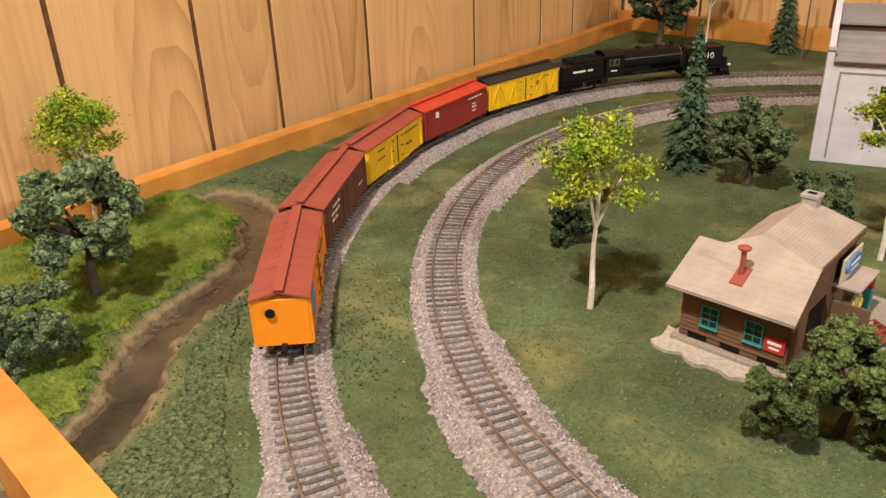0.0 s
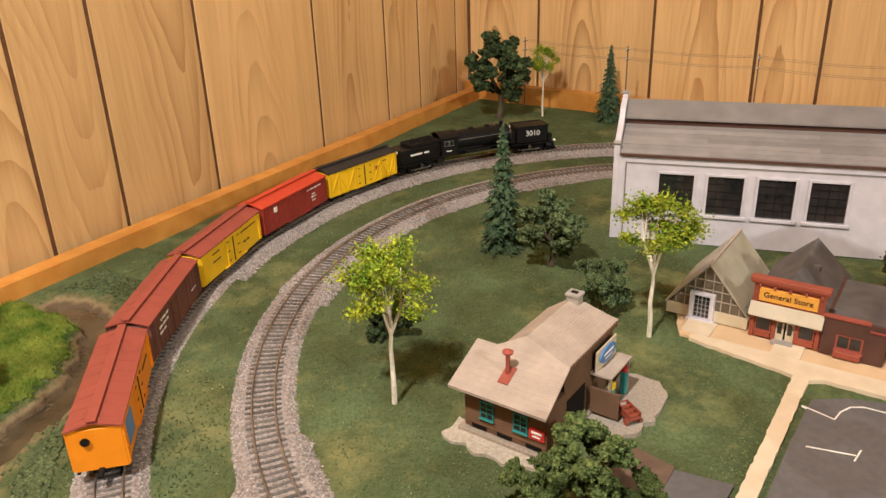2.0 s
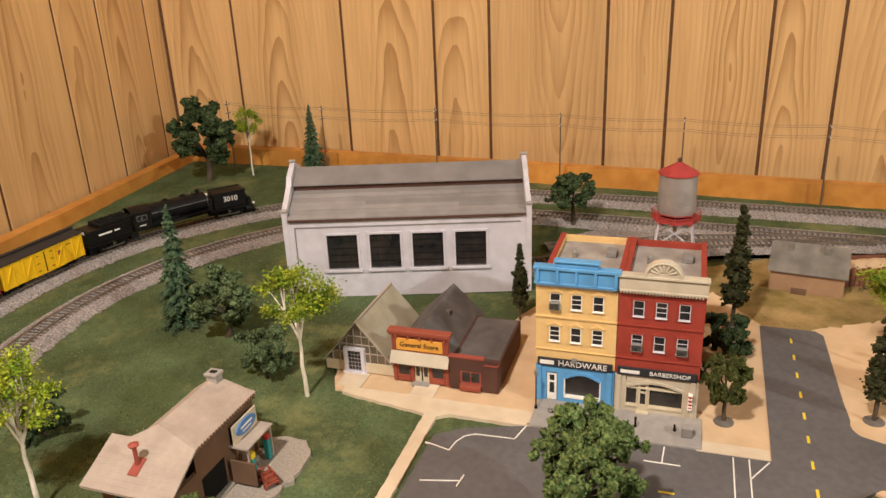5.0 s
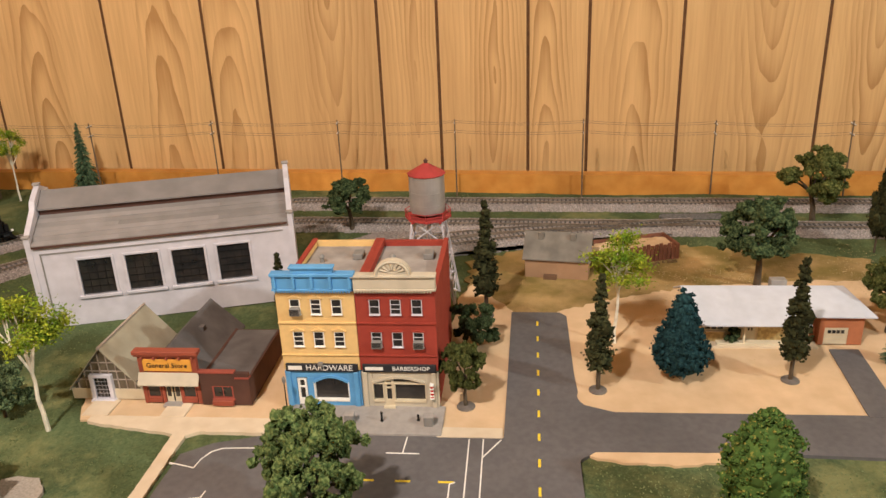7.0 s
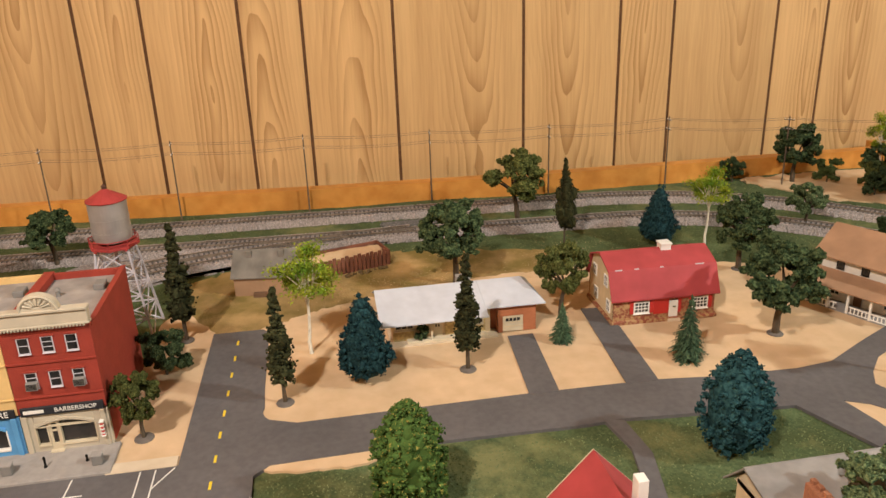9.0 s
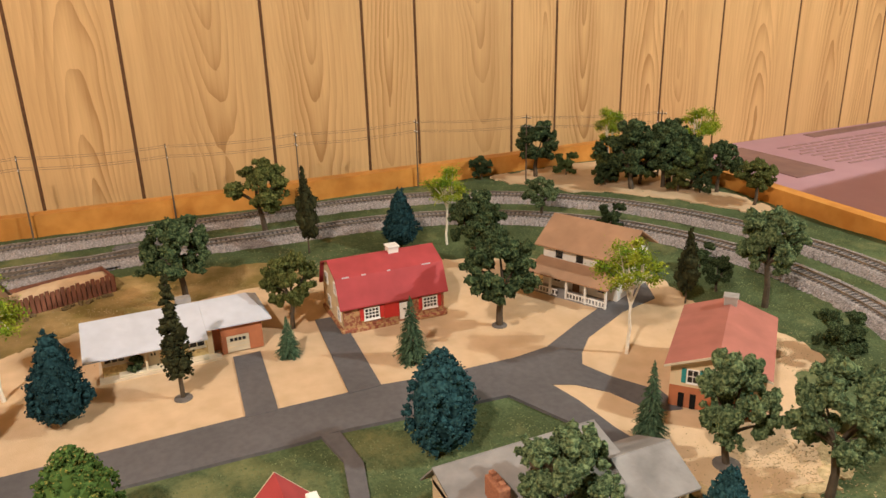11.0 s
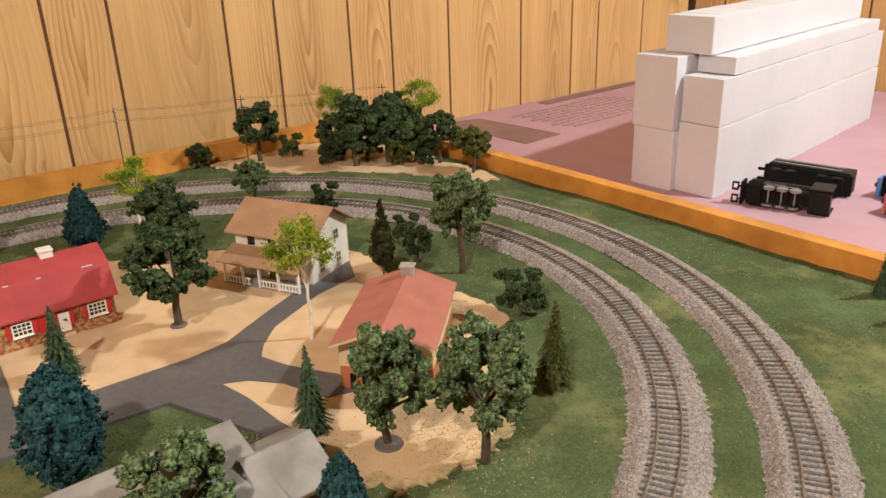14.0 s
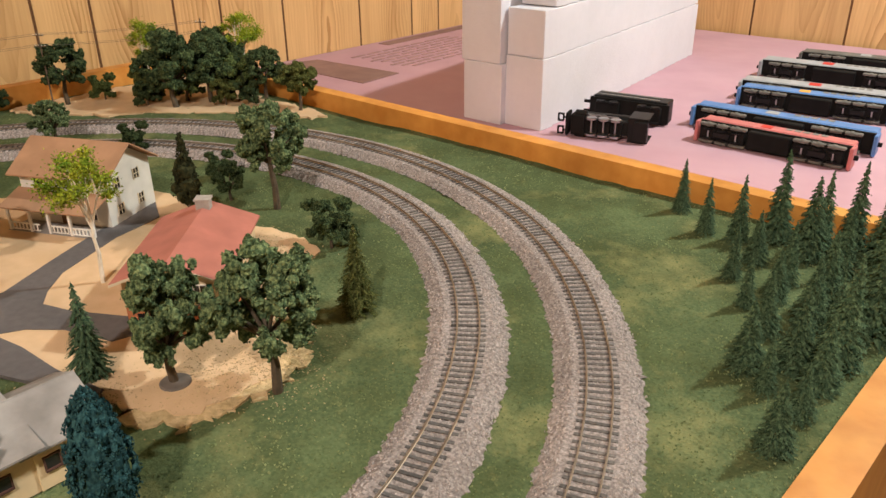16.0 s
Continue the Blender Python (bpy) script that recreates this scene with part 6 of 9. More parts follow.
def water_tower():
    tw = empty("water_tower", pose(0.942, -0.074, 0), "water tower with silver tank on white lattice legs", "water tower")
    R, z0, z1 = 0.0200, 0.113, 0.157
    tank = part("tank", lathe(bmesh.new(), [(0.004, z0 - 0.004), (0.012, z0 - 0.003), (0.019, z0), (R, z0 + 0.006), (R, z1)], n=36), SILVER, tw)
    for z in (z0 + 0.010, z0 + 0.024):
        part("band", lathe(bmesh.new(), [(R - 0.001, z), (R + 0.0004, z), (R + 0.0004, z + 0.0009), (R - 0.001, z + 0.0009)], n=36), SILVER, tank)
    roof = part("roof", lathe(bmesh.new(), [(R + 0.0015, z1 - 0.0005), (R + 0.0018, z1 + 0.0005), (0.002, z1 + 0.0120)], n=12), TOWERRED, tw)
    part("finial", lathe(bmesh.new(), [(0.0022, z1 + 0.0110), (0.0022, z1 + 0.0140), (0.0030, z1 + 0.0143), (0.0004, z1 + 0.0170)], n=10), DARKBROWN, roof)
    deck = part("walkway", lathe(bmesh.new(), [(0.021, 0.106), (0.0265, 0.106), (0.0265, 0.1085), (0.021, 0.1085)], n=8), TOWERRED, tw)
    rail = bmesh.new()
    for k in range(8):
        a, a2 = math.pi / 4 * k, math.pi / 4 * (k + 1)
        p, q = (0.0258 * math.cos(a), 0.0258 * math.sin(a)), (0.0258 * math.cos(a2), 0.0258 * math.sin(a2))
        tube(rail, (*p, 0.108), (*p, 0.1155), 0.0005, 0.0005, 5)
        tube(rail, (*p, 0.1155), (*q, 0.1155), 0.0005, 0.0005, 5)
        tube(rail, (*p, 0.112), (*q, 0.112), 0.0004, 0.0004, 5)
    part("railing", rail, TOWERRED, deck)
    part("deck_beams", boxes((-0.024, 0.024, -0.002, 0.002, 0.105, 0.1075), (-0.002, 0.002, -0.024, 0.024, 0.105, 0.1075), (-0.020, 0.020, 0.014, 0.017, 0.104, 0.107), (-0.020, 0.020, -0.017, -0.014, 0.104, 0.107)), TOWERRED, deck)
    top, bot = 0.0165, 0.030
    corner = lambda sx, sy, u: (sx * (bot + (top - bot) * u), sy * (bot + (top - bot) * u), 0.106 * u)
    for sx in (-1, 1):
        for sy in (-1, 1):
            part("leg", tube(bmesh.new(), corner(sx, sy, -0.01), corner(sx, sy, 1), 0.0016, 0.0013, 6), WHITE, tw)
    for a, b in (((-1, -1), (1, -1)), ((1, -1), (1, 1)), ((1, 1), (-1, 1)), ((-1, 1), (-1, -1))):
        br = bmesh.new()
        for k in range(4):
            u0, u1 = k / 4, (k + 1) / 4
            tube(br, corner(*a, u0), corner(*b, u1), 0.0008, 0.0008, 5)
            tube(br, corner(*b, u0), corner(*a, u1), 0.0008, 0.0008, 5)
            tube(br, corner(*a, u1), corner(*b, u1), 0.0010, 0.0010, 5)
        part("lattice", br, WHITE, tw)
    part("riser_pipe", tube(bmesh.new(), (0, 0, -0.001), (0, 0, z0), 0.0022, 0.0022, 8), WHITE, tw)


water_tower()


# ---- depot with the tan roof ----
PALEGRAVEL = mat("cream_gravel", (0.56, 0.51, 0.44), (0.40, 0.36, 0.30), scale=420, rough=0.95, bump=0.0006, bscale=800)
RAMPWOOD = mat("ramp_wood", (0.150, 0.098, 0.070), (0.110, 0.070, 0.050), scale=90, rough=0.9, bump=0.0003)


def depot():
    dp = empty("depot", pose(0.471, 0.309, 0.003, 0, 0, -91), "brown wooden depot with tan shingle roof", "depot")
    W, V, D = 0.066, 0.064, 0.107
    part("foundation", boxes((-0.004, W + 0.003, -0.004, D + 0.002, -0.004, 0.0012), bevel=0.0005), GRAVEL, dp)
    front = part("front_room", boxes((0, W, 0, 0.004, 0.002, 0.037), (0, 0.003, 0.004, 0.026, 0.002, 0.037), (W - 0.003, W, 0.004, 0.026, 0.002, 0.037)), BROWN, dp)
    for k in range(11):
        part("clapboard", solid(bmesh.new(), [(x, y, z) for x in (0.0003, W - 0.0003) for y, z in ((0.0004, 0.0062 + 0.0028 * k), (-0.0007, 0.0062 + 0.0028 * k), (0.0, 0.0090 + 0.0028 * k), (0.0004, 0.0090 + 0.0028 * k))], [(0, 1, 2, 3), (4, 5, 6, 7)] + [(i, (i + 1) % 4, 4 + (i + 1) % 4, 4 + i) for i in range(4)]), BROWN, front)
    for x in (0.006, 0.027, 0.050):
        part("vent_gap", boxes((x, x + 0.012, -0.0006, 0.002, 0.0022, 0.0052)), BLACKROUGH, dp)
    for x in (0.019, 0.046):
        window(dp, x, 0.014, 0.0095, 0.0125, TEAL, -0.0008, 2, 1)
    sec = [(0.010, 0.002), (V, 0.002), (V, 0.0530), (0.029, 0.0620), (0.010, 0.0490)]
    part("main_room", solid(bmesh.new(), [(x, 0.040 if y < 0.05 and x == 0.029 else y, z) for y in (0.0275, D) for x, z in sec], [(0, 1, 2, 3, 4), (5, 6, 7, 8, 9)] + [(i, (i + 1) % 5, 5 + (i + 1) % 5, 5 + i) for i in range(5)]), BROWN, dp)
    six = [(3, 2, 1, 0), (4, 5, 6, 7), (0, 1, 5, 4), (1, 2, 6, 5), (2, 3, 7, 6), (3, 0, 4, 7)]
    lean = part("lean_to_roof", solid(bmesh.new(), [(-0.006, -0.012, 0.0375), (W + 0.005, -0.012, 0.0375), (W + 0.002, 0.027, 0.0555), (-0.005, 0.027, 0.0555), (-0.006, -0.012, 0.0392), (W + 0.005, -0.012, 0.0392), (W + 0.002, 0.027, 0.0575), (-0.005, 0.027, 0.0575)], six), TANROOF, dp)
    for k in range(9):
        u0, u1 = k / 9, (k + 1) / 9
        y0, y1, z0, z1 = 0.027 - 0.039 * u0, 0.027 - 0.039 * u1, 0.0575 - 0.0183 * u0, 0.0575 - 0.0183 * u1
        part("shingle", solid(bmesh.new(), [(-0.0062, y1, z1 - 0.0005), (W + 0.0022 + 0.003 * u1, y1, z1 - 0.0005), (W + 0.0022 + 0.003 * u0, y0, z0 - 0.0005), (-0.006, y0, z0 - 0.0005), (-0.0062, y1, z1 + 0.00022), (W + 0.0022 + 0.003 * u1, y1, z1 + 0.00022), (W + 0.0022 + 0.003 * u0, y0, z0 + 0.0001), (-0.006, y0, z0 + 0.0001)], six), TANROOF, lean)
    prof = [(0.007, 0.0475), (0.029, 0.0632), (V + 0.0025, 0.0535), (V + 0.0025, 0.0552), (0.029, 0.0650), (0.007, 0.0492)]
    roof = part("main_roof", solid(bmesh.new(), [(x, 0.037 if back == 0 and x == 0.029 else (0.0262, D + 0.003)[back], z) for back in (0, 1) for x, z in prof], [(0, 1, 4, 5), (1, 2, 3, 4), (6, 7, 10, 11), (7, 8, 9, 10), (0, 1, 7, 6), (1, 2, 8, 7), (5, 4, 10, 11), (4, 3, 9, 10), (0, 5, 11, 6), (2, 3, 9, 8)]), TANROOF, dp)
    part("roof_hip", solid(bmesh.new(), [(0.0065, 0.0258, 0.0500), (V + 0.0020, 0.0258, 0.0556), (V + 0.0020, 0.0268, 0.0572), (0.0290, 0.0372, 0.0651), (0.0100, 0.0268, 0.0572), (0.0290, 0.0390, 0.0560)], [(0, 1, 2, 4), (4, 2, 3), (0, 4, 3, 5), (1, 5, 3, 2), (0, 5, 1)]), TANROOF, roof)
    rng = random.Random(2)
    for k in range(16):
        x0, x1 = 0.029 + 0.00234 * k, 0.029 + 0.00234 * (k + 1)
        z0, z1 = 0.0650 - 0.00061 * k, 0.0650 - 0.00061 * (k + 1)
        end = D + 0.003 + rng.uniform(-0.0006, 0.0006)
        b0, b1 = 0.037 - 0.0108 * k / 16, 0.037 - 0.0108 * (k + 1) / 16
        part("shingle", solid(bmesh.new(), [(x0, b0, z0 - 0.0005), (x1, b1, z1 - 0.0005), (x1, end, z1 - 0.0005), (x0, end, z0 - 0.0005), (x0, b0, z0 + 0.0001), (x1, b1, z1 + 0.00034), (x1, end, z1 + 0.00034), (x0, end, z0 + 0.0001)], six), TANROOF, roof)
    for k in range(22):
        part("saw_tooth", boxes((V + 0.0022, V + 0.0036, 0.027 + 0.0037 * k, 0.0288 + 0.0037 * k, 0.0520, 0.0558)), BROWN, roof)
    part("chimney", boxes((0.027, 0.037, 0.101, 0.110, 0.050, 0.070), (0.026, 0.038, 0.100, 0.111, 0.069, 0.0715), bevel=0.0004), CONCRETE, dp)
    part("chimney_flue", boxes((0.0292, 0.0348, 0.1035, 0.1075, 0.0710, 0.0718)), BLACKROUGH, dp)
    pipe = part("stove_pipe", lathe(bmesh.new(), [(0.0016, 0.0), (0.0016, 0.0155), (0.0036, 0.0165), (0.0040, 0.0178), (0.0006, 0.0195)], (0.030, 0.009, 0.049), 14), ROOFCAR, dp)
    part("pipe_plate", solid(bmesh.new(), [(0.0265, 0.001, 0.0440), (0.0345, 0.001, 0.0440), (0.0345, 0.014, 0.0500), (0.0265, 0.014, 0.0500), (0.0265, 0.001, 0.0463), (0.0345, 0.001, 0.0463), (0.0345, 0.014, 0.0524), (0.0265, 0.014, 0.0524)], six), ROOFCAR, pipe)
    part("side_opening", boxes((V, V + 0.0006, 0.032, 0.060, 0.002, 0.026)), BLACKROUGH, dp)
    part("open_door", boxes((V + 0.004, V + 0.026, 0.062, 0.0635, 0.002, 0.023), bevel=0.0003), BROWN, dp)
    part("low_door", boxes((V, V + 0.014, 0.030, 0.0315, 0.002, 0.012), bevel=0.0003), BROWN, dp)
    porch = part("porch", boxes((V, V + 0.017, 0.068, 0.106, 0.029, 0.0303), (V + 0.0145, V + 0.0160, 0.070, 0.0715, 0, 0.029), (V + 0.0145, V + 0.0160, 0.103, 0.1045, 0, 0.029)), TANROOF, dp)
    part("false_front", boxes((V + 0.0030, V + 0.0045, 0.070, 0.104, 0.0303, 0.047), bevel=0.0003), CREAM, porch)
    sg = bmesh.new()
    n = 26
    ring = [(0.087 + 0.0135 * math.cos(2 * math.pi * i / n), 0.0395 + 0.0062 * math.sin(2 * math.pi * i / n)) for i in range(n)]
    solid(sg, [(x, y, z) for x in (V + 0.0045, V + 0.0060) for y, z in ring], [tuple(range(n)), tuple(range(n, 2 * n))] + [(i, (i + 1) % n, n + (i + 1) % n, n + i) for i in range(n)])
    sign = part("oval_sign", sg, LOCOBLUE, porch)
    part("sign_bars", boxes((V + 0.006, V + 0.0063, 0.079, 0.095, 0.0400, 0.0415), (V + 0.006, V + 0.0063, 0.081, 0.093, 0.0365, 0.0377)), LETTER, sign)
    pump = part("petrol_pump", boxes((V + 0.012, V + 0.017, 0.073, 0.078, 0.001, 0.017), bevel=0.0008), TEAL, dp)
    part("pump_top", boxes((V + 0.012, V + 0.017, 0.073, 0.078, 0.017, 0.023), bevel=0.0008), LINEY, pump)
    cab = part("oil_cabinet", boxes((V + 0.012, V + 0.017, 0.096, 0.101, 0.001, 0.020), bevel=0.0008), TEAL, dp)
    part("cabinet_top", boxes((V + 0.012, V + 0.017, 0.096, 0.101, 0.020, 0.024), bevel=0.0008), REDPAINT, cab)
    board = part("wall_sign", boxes((W - 0.013, W - 0.001, -0.0020, -0.0006, 0.012, 0.021), bevel=0.0002), REDPAINT, dp)
    part("sign_bars", bars([(W - 0.007, 0.018, 0.008, 0.0016), (W - 0.007, 0.0148, 0.006, 0.0012)], -0.0022), LETTER, board)


depot()
patch("gravel_yard", [(0.515, 0.24), (0.514, 0.212), (0.530, 0.204), (0.556, 0.196), (0.584, 0.198), (0.602, 0.216), (0.598, 0.240)], 0.0022, GRAVEL, "pale gravel yard beside the depot", 8, 0.003, 0.007)
patch("gravel_yard", [(0.458, 0.322), (0.452, 0.295), (0.451, 0.262), (0.462, 0.240), (0.478, 0.236), (0.48, 0.318)], 0.0014, PALEGRAVEL, "pale gravel strip before the depot", 9, 0.003, 0.007)
tagged(part("driveway", prism([(0.504, 0.170), (0.510, 0.130), (0.472, 0.131), (0.466, 0.168)], -0.002, 0.0019), ROAD), "short grey asphalt drive beside the depot", "driveway", kind="structure")
tagged(part("loading_ramp", prism([(0.517, 0.224), (0.514, 0.206), (0.506, 0.167), (0.470, 0.166), (0.468, 0.190), (0.500, 0.224)], -0.001, 0.0030), RAMPWOOD), "worn brown wooden loading ramp by the depot", "ramp", kind="structure")
wagon = empty("hand_cart", pose(0.541, 0.214, 0.0022, 0, 0, 55), "small red hand cart on gravel", "hand cart")
part("bed", boxes((-0.009, 0.009, -0.005, 0.005, 0.004, 0.006), bevel=0.0003), STORERED, wagon)
part("slat_rail", boxes((-0.009, 0.009, -0.005, -0.0044, 0.006, 0.010), (-0.009, 0.009, 0.0044, 0.005, 0.006, 0.010), *[(-0.009 + 0.0058 * k, -0.0083 + 0.0058 * k, -0.005, 0.005, 0.009, 0.0097) for k in range(4)]), STORERED, wagon)
for x in (-0.006, 0.006):
    for y in (-0.0055, 0.0055):
        part("wheel", tube(bmesh.new(), (x, y - 0.0006, 0.0028), (x, y + 0.0006, 0.0028), 0.0028, 0.0028, 12), STORERED, wagon)
part("pull_bar", tube(bmesh.new(), (0.009, 0, 0.005), (0.019, 0, 0.009), 0.0005, 0.0005, 5), STORERED, wagon)


# ---- houses of the village ----
def slab(pts, thick=0.0014):
    """A thin roof plate under a flat outline in space."""
    n = len(pts)
    return solid(bmesh.new(), list(pts) + [(x, y, z - thick) for x, y, z in pts], [tuple(range(n)), tuple(range(n, 2 * n))] + [(i, (i + 1) % n, n + (i + 1) % n, n + i) for i in range(n)])


PALESTONE = mat("pale_ashlar", (0.62, 0.47, 0.22), (0.46, 0.33, 0.15), scale=260, rough=0.85, bump=0.0006, bscale=320, lo=0.45, hi=0.55)


def ranch_house():
    h = empty("ranch_house", pose(0.842, -0.362, 0.002, 0, 0, -90), "low ranch house with pale grey roof and brick garage", "house")
    part("foundation", boxes((-0.004, 0.112, -0.012, 0.068, -0.002, 0.0012)), WALKWAY, h)
    part("wall", boxes((0, 0.106, 0.0, 0.068, 0, 0.0300)), BUFF, h)
    # Brown gable end; its dark tone also carries the shadow on this side.
    part("gable_wall", solid(bmesh.new(), [(x, y, z) for x in (0.0, 0.003) for y, z in ((0.0, 0.030), (0.068, 0.030), (0.042, 0.0425), (0.0, 0.0338))], [(0, 1, 2, 3), (4, 5, 6, 7)] + [(i, (i + 1) % 4, 4 + (i + 1) % 4, 4 + i) for i in range(4)]), BROWN, h)
    part("stone_wall", boxes((0.0, 0.022, -0.0012, 0.0, 0, 0.012)), PALESTONE, h)
    part("stone_wall", boxes((0.056, 0.100, -0.0012, 0.0, 0.002, 0.028)), PALESTONE, h)
    part("porch_step", boxes((0.014, 0.100, -0.010, -0.0015, -0.001, 0.0035), bevel=0.0004), CREAM, h)
    window(h, 0.012, 0.015, 0.018, 0.009, CREAM, 0, 0, 2)
    window(h, 0.090, 0.014, 0.014, 0.011, CREAM, -0.0012, 1, 1)
    door = part("door", boxes((0.043, 0.053, -0.0012, 0.0, 0.001, 0.023), bevel=0.0002), CREAM, h)
    for x in (0.0455, 0.0485):
        part("door_pane", boxes((x, x + 0.0015, -0.0016, -0.0012, 0.014, 0.017)), GLASS, door)
    part("porch_post", boxes((0.0395, 0.0415, -0.009, -0.007, 0.0035, 0.031)), CREAM, h)
    v, f = foam_crown([(0.028, -0.004, 0.008), (0.033, -0.004, 0.013), (0.030, -0.004, 0.018)], [0.006, 0.006, 0.005], 5, 8, 64, 0.45)
    sheet("shrub", v, f, LEAF["dark"], h)
    e, g = 0.030, 0.0445
    part("roof", slab([(-0.015, -0.022, e), (0.100, -0.022, e), (0.100, 0.042, g), (-0.015, 0.042, g)]), ROOFWHITE, h)
    part("roof_back", slab([(-0.015, 0.0422, g), (0.150, 0.0422, g), (0.166, 0.078, 0.0270), (-0.015, 0.078, 0.0270)]), ROOFWHITE, h)
    part("roof_hip", slab([(0.1662, -0.008, 0.0325), (0.1502, 0.0421, g), (0.1662, 0.078, 0.0270)]), ROOFWHITE, h)
    part("garage_roof", slab([(0.1002, -0.008, 0.0330), (0.166, -0.008, 0.0325), (0.150, 0.042, g), (0.1002, 0.042, g)]), ROOFWHITE, h)
    part("garage_wall", boxes((0.114, 0.119, -0.004, 0.066, 0, 0.0310), (0.119, 0.142, -0.004, 0.0, 0.019, 0.0310), (0.142, 0.156, -0.004, 0.066, 0, 0.0310), (0.119, 0.142, 0.062, 0.066, 0, 0.0310), (0.106, 0.114, 0.006, 0.066, 0, 0.0310)), BRICKRED, h)
    gd = part("garage_door", boxes((0.119, 0.142, -0.0035, -0.0025, 0.0005, 0.019)), CREAM, h)
    for i in range(4):
        part("garage_pane", boxes((0.1225 + 0.0042 * i, 0.1257 + 0.0042 * i, -0.0039, -0.0035, 0.0125, 0.0160)), GLASS, gd)
    for z in (0.006, 0.0105):
        part("panel_line", boxes((0.119, 0.142, -0.0039, -0.0035, z, z + 0.0004)), BUFF, gd)
    part("chimney", boxes((0.078, 0.094, 0.043, 0.053, 0.034, 0.050), bevel=0.0005), CONCRETE, h)


ranch_house()


def red_roof_house():
    h = empty("gambrel_house", pose(0.829, -0.603, 0.002, 0, 0, -91.5), "fieldstone cottage with crimson gambrel roof", "house")
    W, D = 0.117, 0.080
    part("stone_base", boxes((-0.003, W + 0.003, -0.004, D, -0.002, 0.0035), bevel=0.001), FIELDSTONE, h)
    part("wall", boxes((0, W, 0, 0.003, 0, 0.0305), (0.0, W, D - 0.003, D, 0, 0.0305)), FIELDSTONE, h)
    sec = [(0.0, 0.0), (0.0, 0.0305), (0.012, 0.058), (D / 2, 0.0685), (D - 0.012, 0.058), (D, 0.0305), (D, 0.0)]
    n = len(sec)
    for x0, x1 in ((0.0, 0.003), (W - 0.003, W)):
        part("gable_end", solid(bmesh.new(), [(x, y, z) for x in (x0, x1) for y, z in sec], [tuple(range(n)), tuple(range(n, 2 * n))] + [(i, (i + 1) % n, n + (i + 1) % n, n + i) for i in range(n)]), BUFF, h)
    for y, z in ((0.020, 0.036), (0.056, 0.036), (0.010, 0.010), (0.050, 0.010)):
        pane = part("gable_window", boxes((-0.0006, 0, y, y + 0.008, z, z + 0.012)), GLASS, h)
        part("gable_frame", boxes((-0.0012, 0, y - 0.0015, y, z - 0.001, z + 0.013), (-0.0012, 0, y + 0.008, y + 0.0095, z - 0.001, z + 0.013), (-0.0012, 0, y, y + 0.008, z + 0.012, z + 0.013), (-0.0012, 0, y, y + 0.008, z - 0.001, z), (-0.0010, 0, y, y + 0.008, z + 0.0055, z + 0.0067), (-0.0010, 0, y + 0.0035, y + 0.0045, z, z + 0.012)), LETTER, pane)
    outer = [(-0.005, 0.0290), (0.0095, 0.0590), (D / 2, 0.0705), (D - 0.0095, 0.0590), (D + 0.005, 0.0290)]
    inner = [(y * 1.0, z - 0.0018) for y, z in outer]
    loop = outer + inner[::-1]
    n = len(loop)
    part("roof", solid(bmesh.new(), [(x, y, z) for x in (-0.004, W + 0.004) for y, z in loop], [(i, (i + 1) % n, n + (i + 1) % n, n + i) for i in range(n)] + [(i, i + 1, n - 2 - i, n - 1 - i) for i in range(4)] + [(n + i, n + i + 1, 2 * n - 2 - i, 2 * n - 1 - i) for i in range(4)]), ROOFRED, h)
    for x, w in ((0.004, 0.008), (0.026, 0.005), (0.055, 0.004), (0.096, 0.010)):
        part("chipped_edge", boxes((x, x + w, 0.0088, 0.0098, 0.0585, 0.0596)), WHITE, h)
    part("stone_infill", boxes((0.0, 0.062, -0.0012, 0.0, 0.004, 0.0295)), FIELDSTONE, h)
    part("stone_infill", boxes((0.076, W, -0.0012, 0.0, 0.004, 0.0295)), FIELDSTONE, h)
    part("red_infill", boxes((0.046, 0.0635, -0.0016, 0.0, 0.008, 0.0295)), REDPAINT, h)
    part("red_infill", boxes((0.0745, 0.086, -0.0016, 0.0, 0.008, 0.0295)), REDPAINT, h)
    for x in (0.032, 0.100):
        window(h, x, 0.012, 0.015, 0.011, LETTER, -0.0014, 2, 3)
        part("shutter", boxes((x - 0.0135, x - 0.0095, -0.0024, -0.001, 0.0105, 0.0250), bevel=0.0002), REDPAINT, h)
        part("shutter", boxes((x + 0.0095, x + 0.0135, -0.0024, -0.001, 0.0105, 0.0250), bevel=0.0002), REDPAINT, h)
    part("stone_front", boxes((0.0, 0.020, -0.0016, 0, 0, 0.020), (0.02, 0.06, -0.0018, 0, 0, 0.0065), (0.078, 0.088, -0.0016, 0, 0, 0.024), (0.088, W, -0.0018, 0, 0, 0.006)), FIELDSTONE, h)
    door = part("door", boxes((0.064, 0.074, -0.0024, -0.0008, 0.0, 0.0225), bevel=0.0002), LETTER, h)
    part("door_wreath", lathe(bmesh.new(), [(0.0008, 0), (0.0016, 0.0002), (0.0016, 0.0006), (0.0008, 0.0008)], (0.069, -0.0032, 0.0155), 10), LEAF["dark"], door)
    part("door_step", boxes((0.062, 0.076, -0.007, 0, -0.001, 0.002), bevel=0.0003), WALKWAY, h)
    part("hedge", boxes((0.086, W, -0.006, -0.001, -0.001, 0.004), bevel=0.0012), FIELDSTONE, h)
    part("chimney", boxes((0.066, 0.078, D / 2 - 0.006, D / 2 + 0.006, 0.062, 0.0745), (0.065, 0.079, D / 2 - 0.007, D / 2 + 0.007, 0.0745, 0.0765), bevel=0.0004), LETTER, h)


red_roof_house()


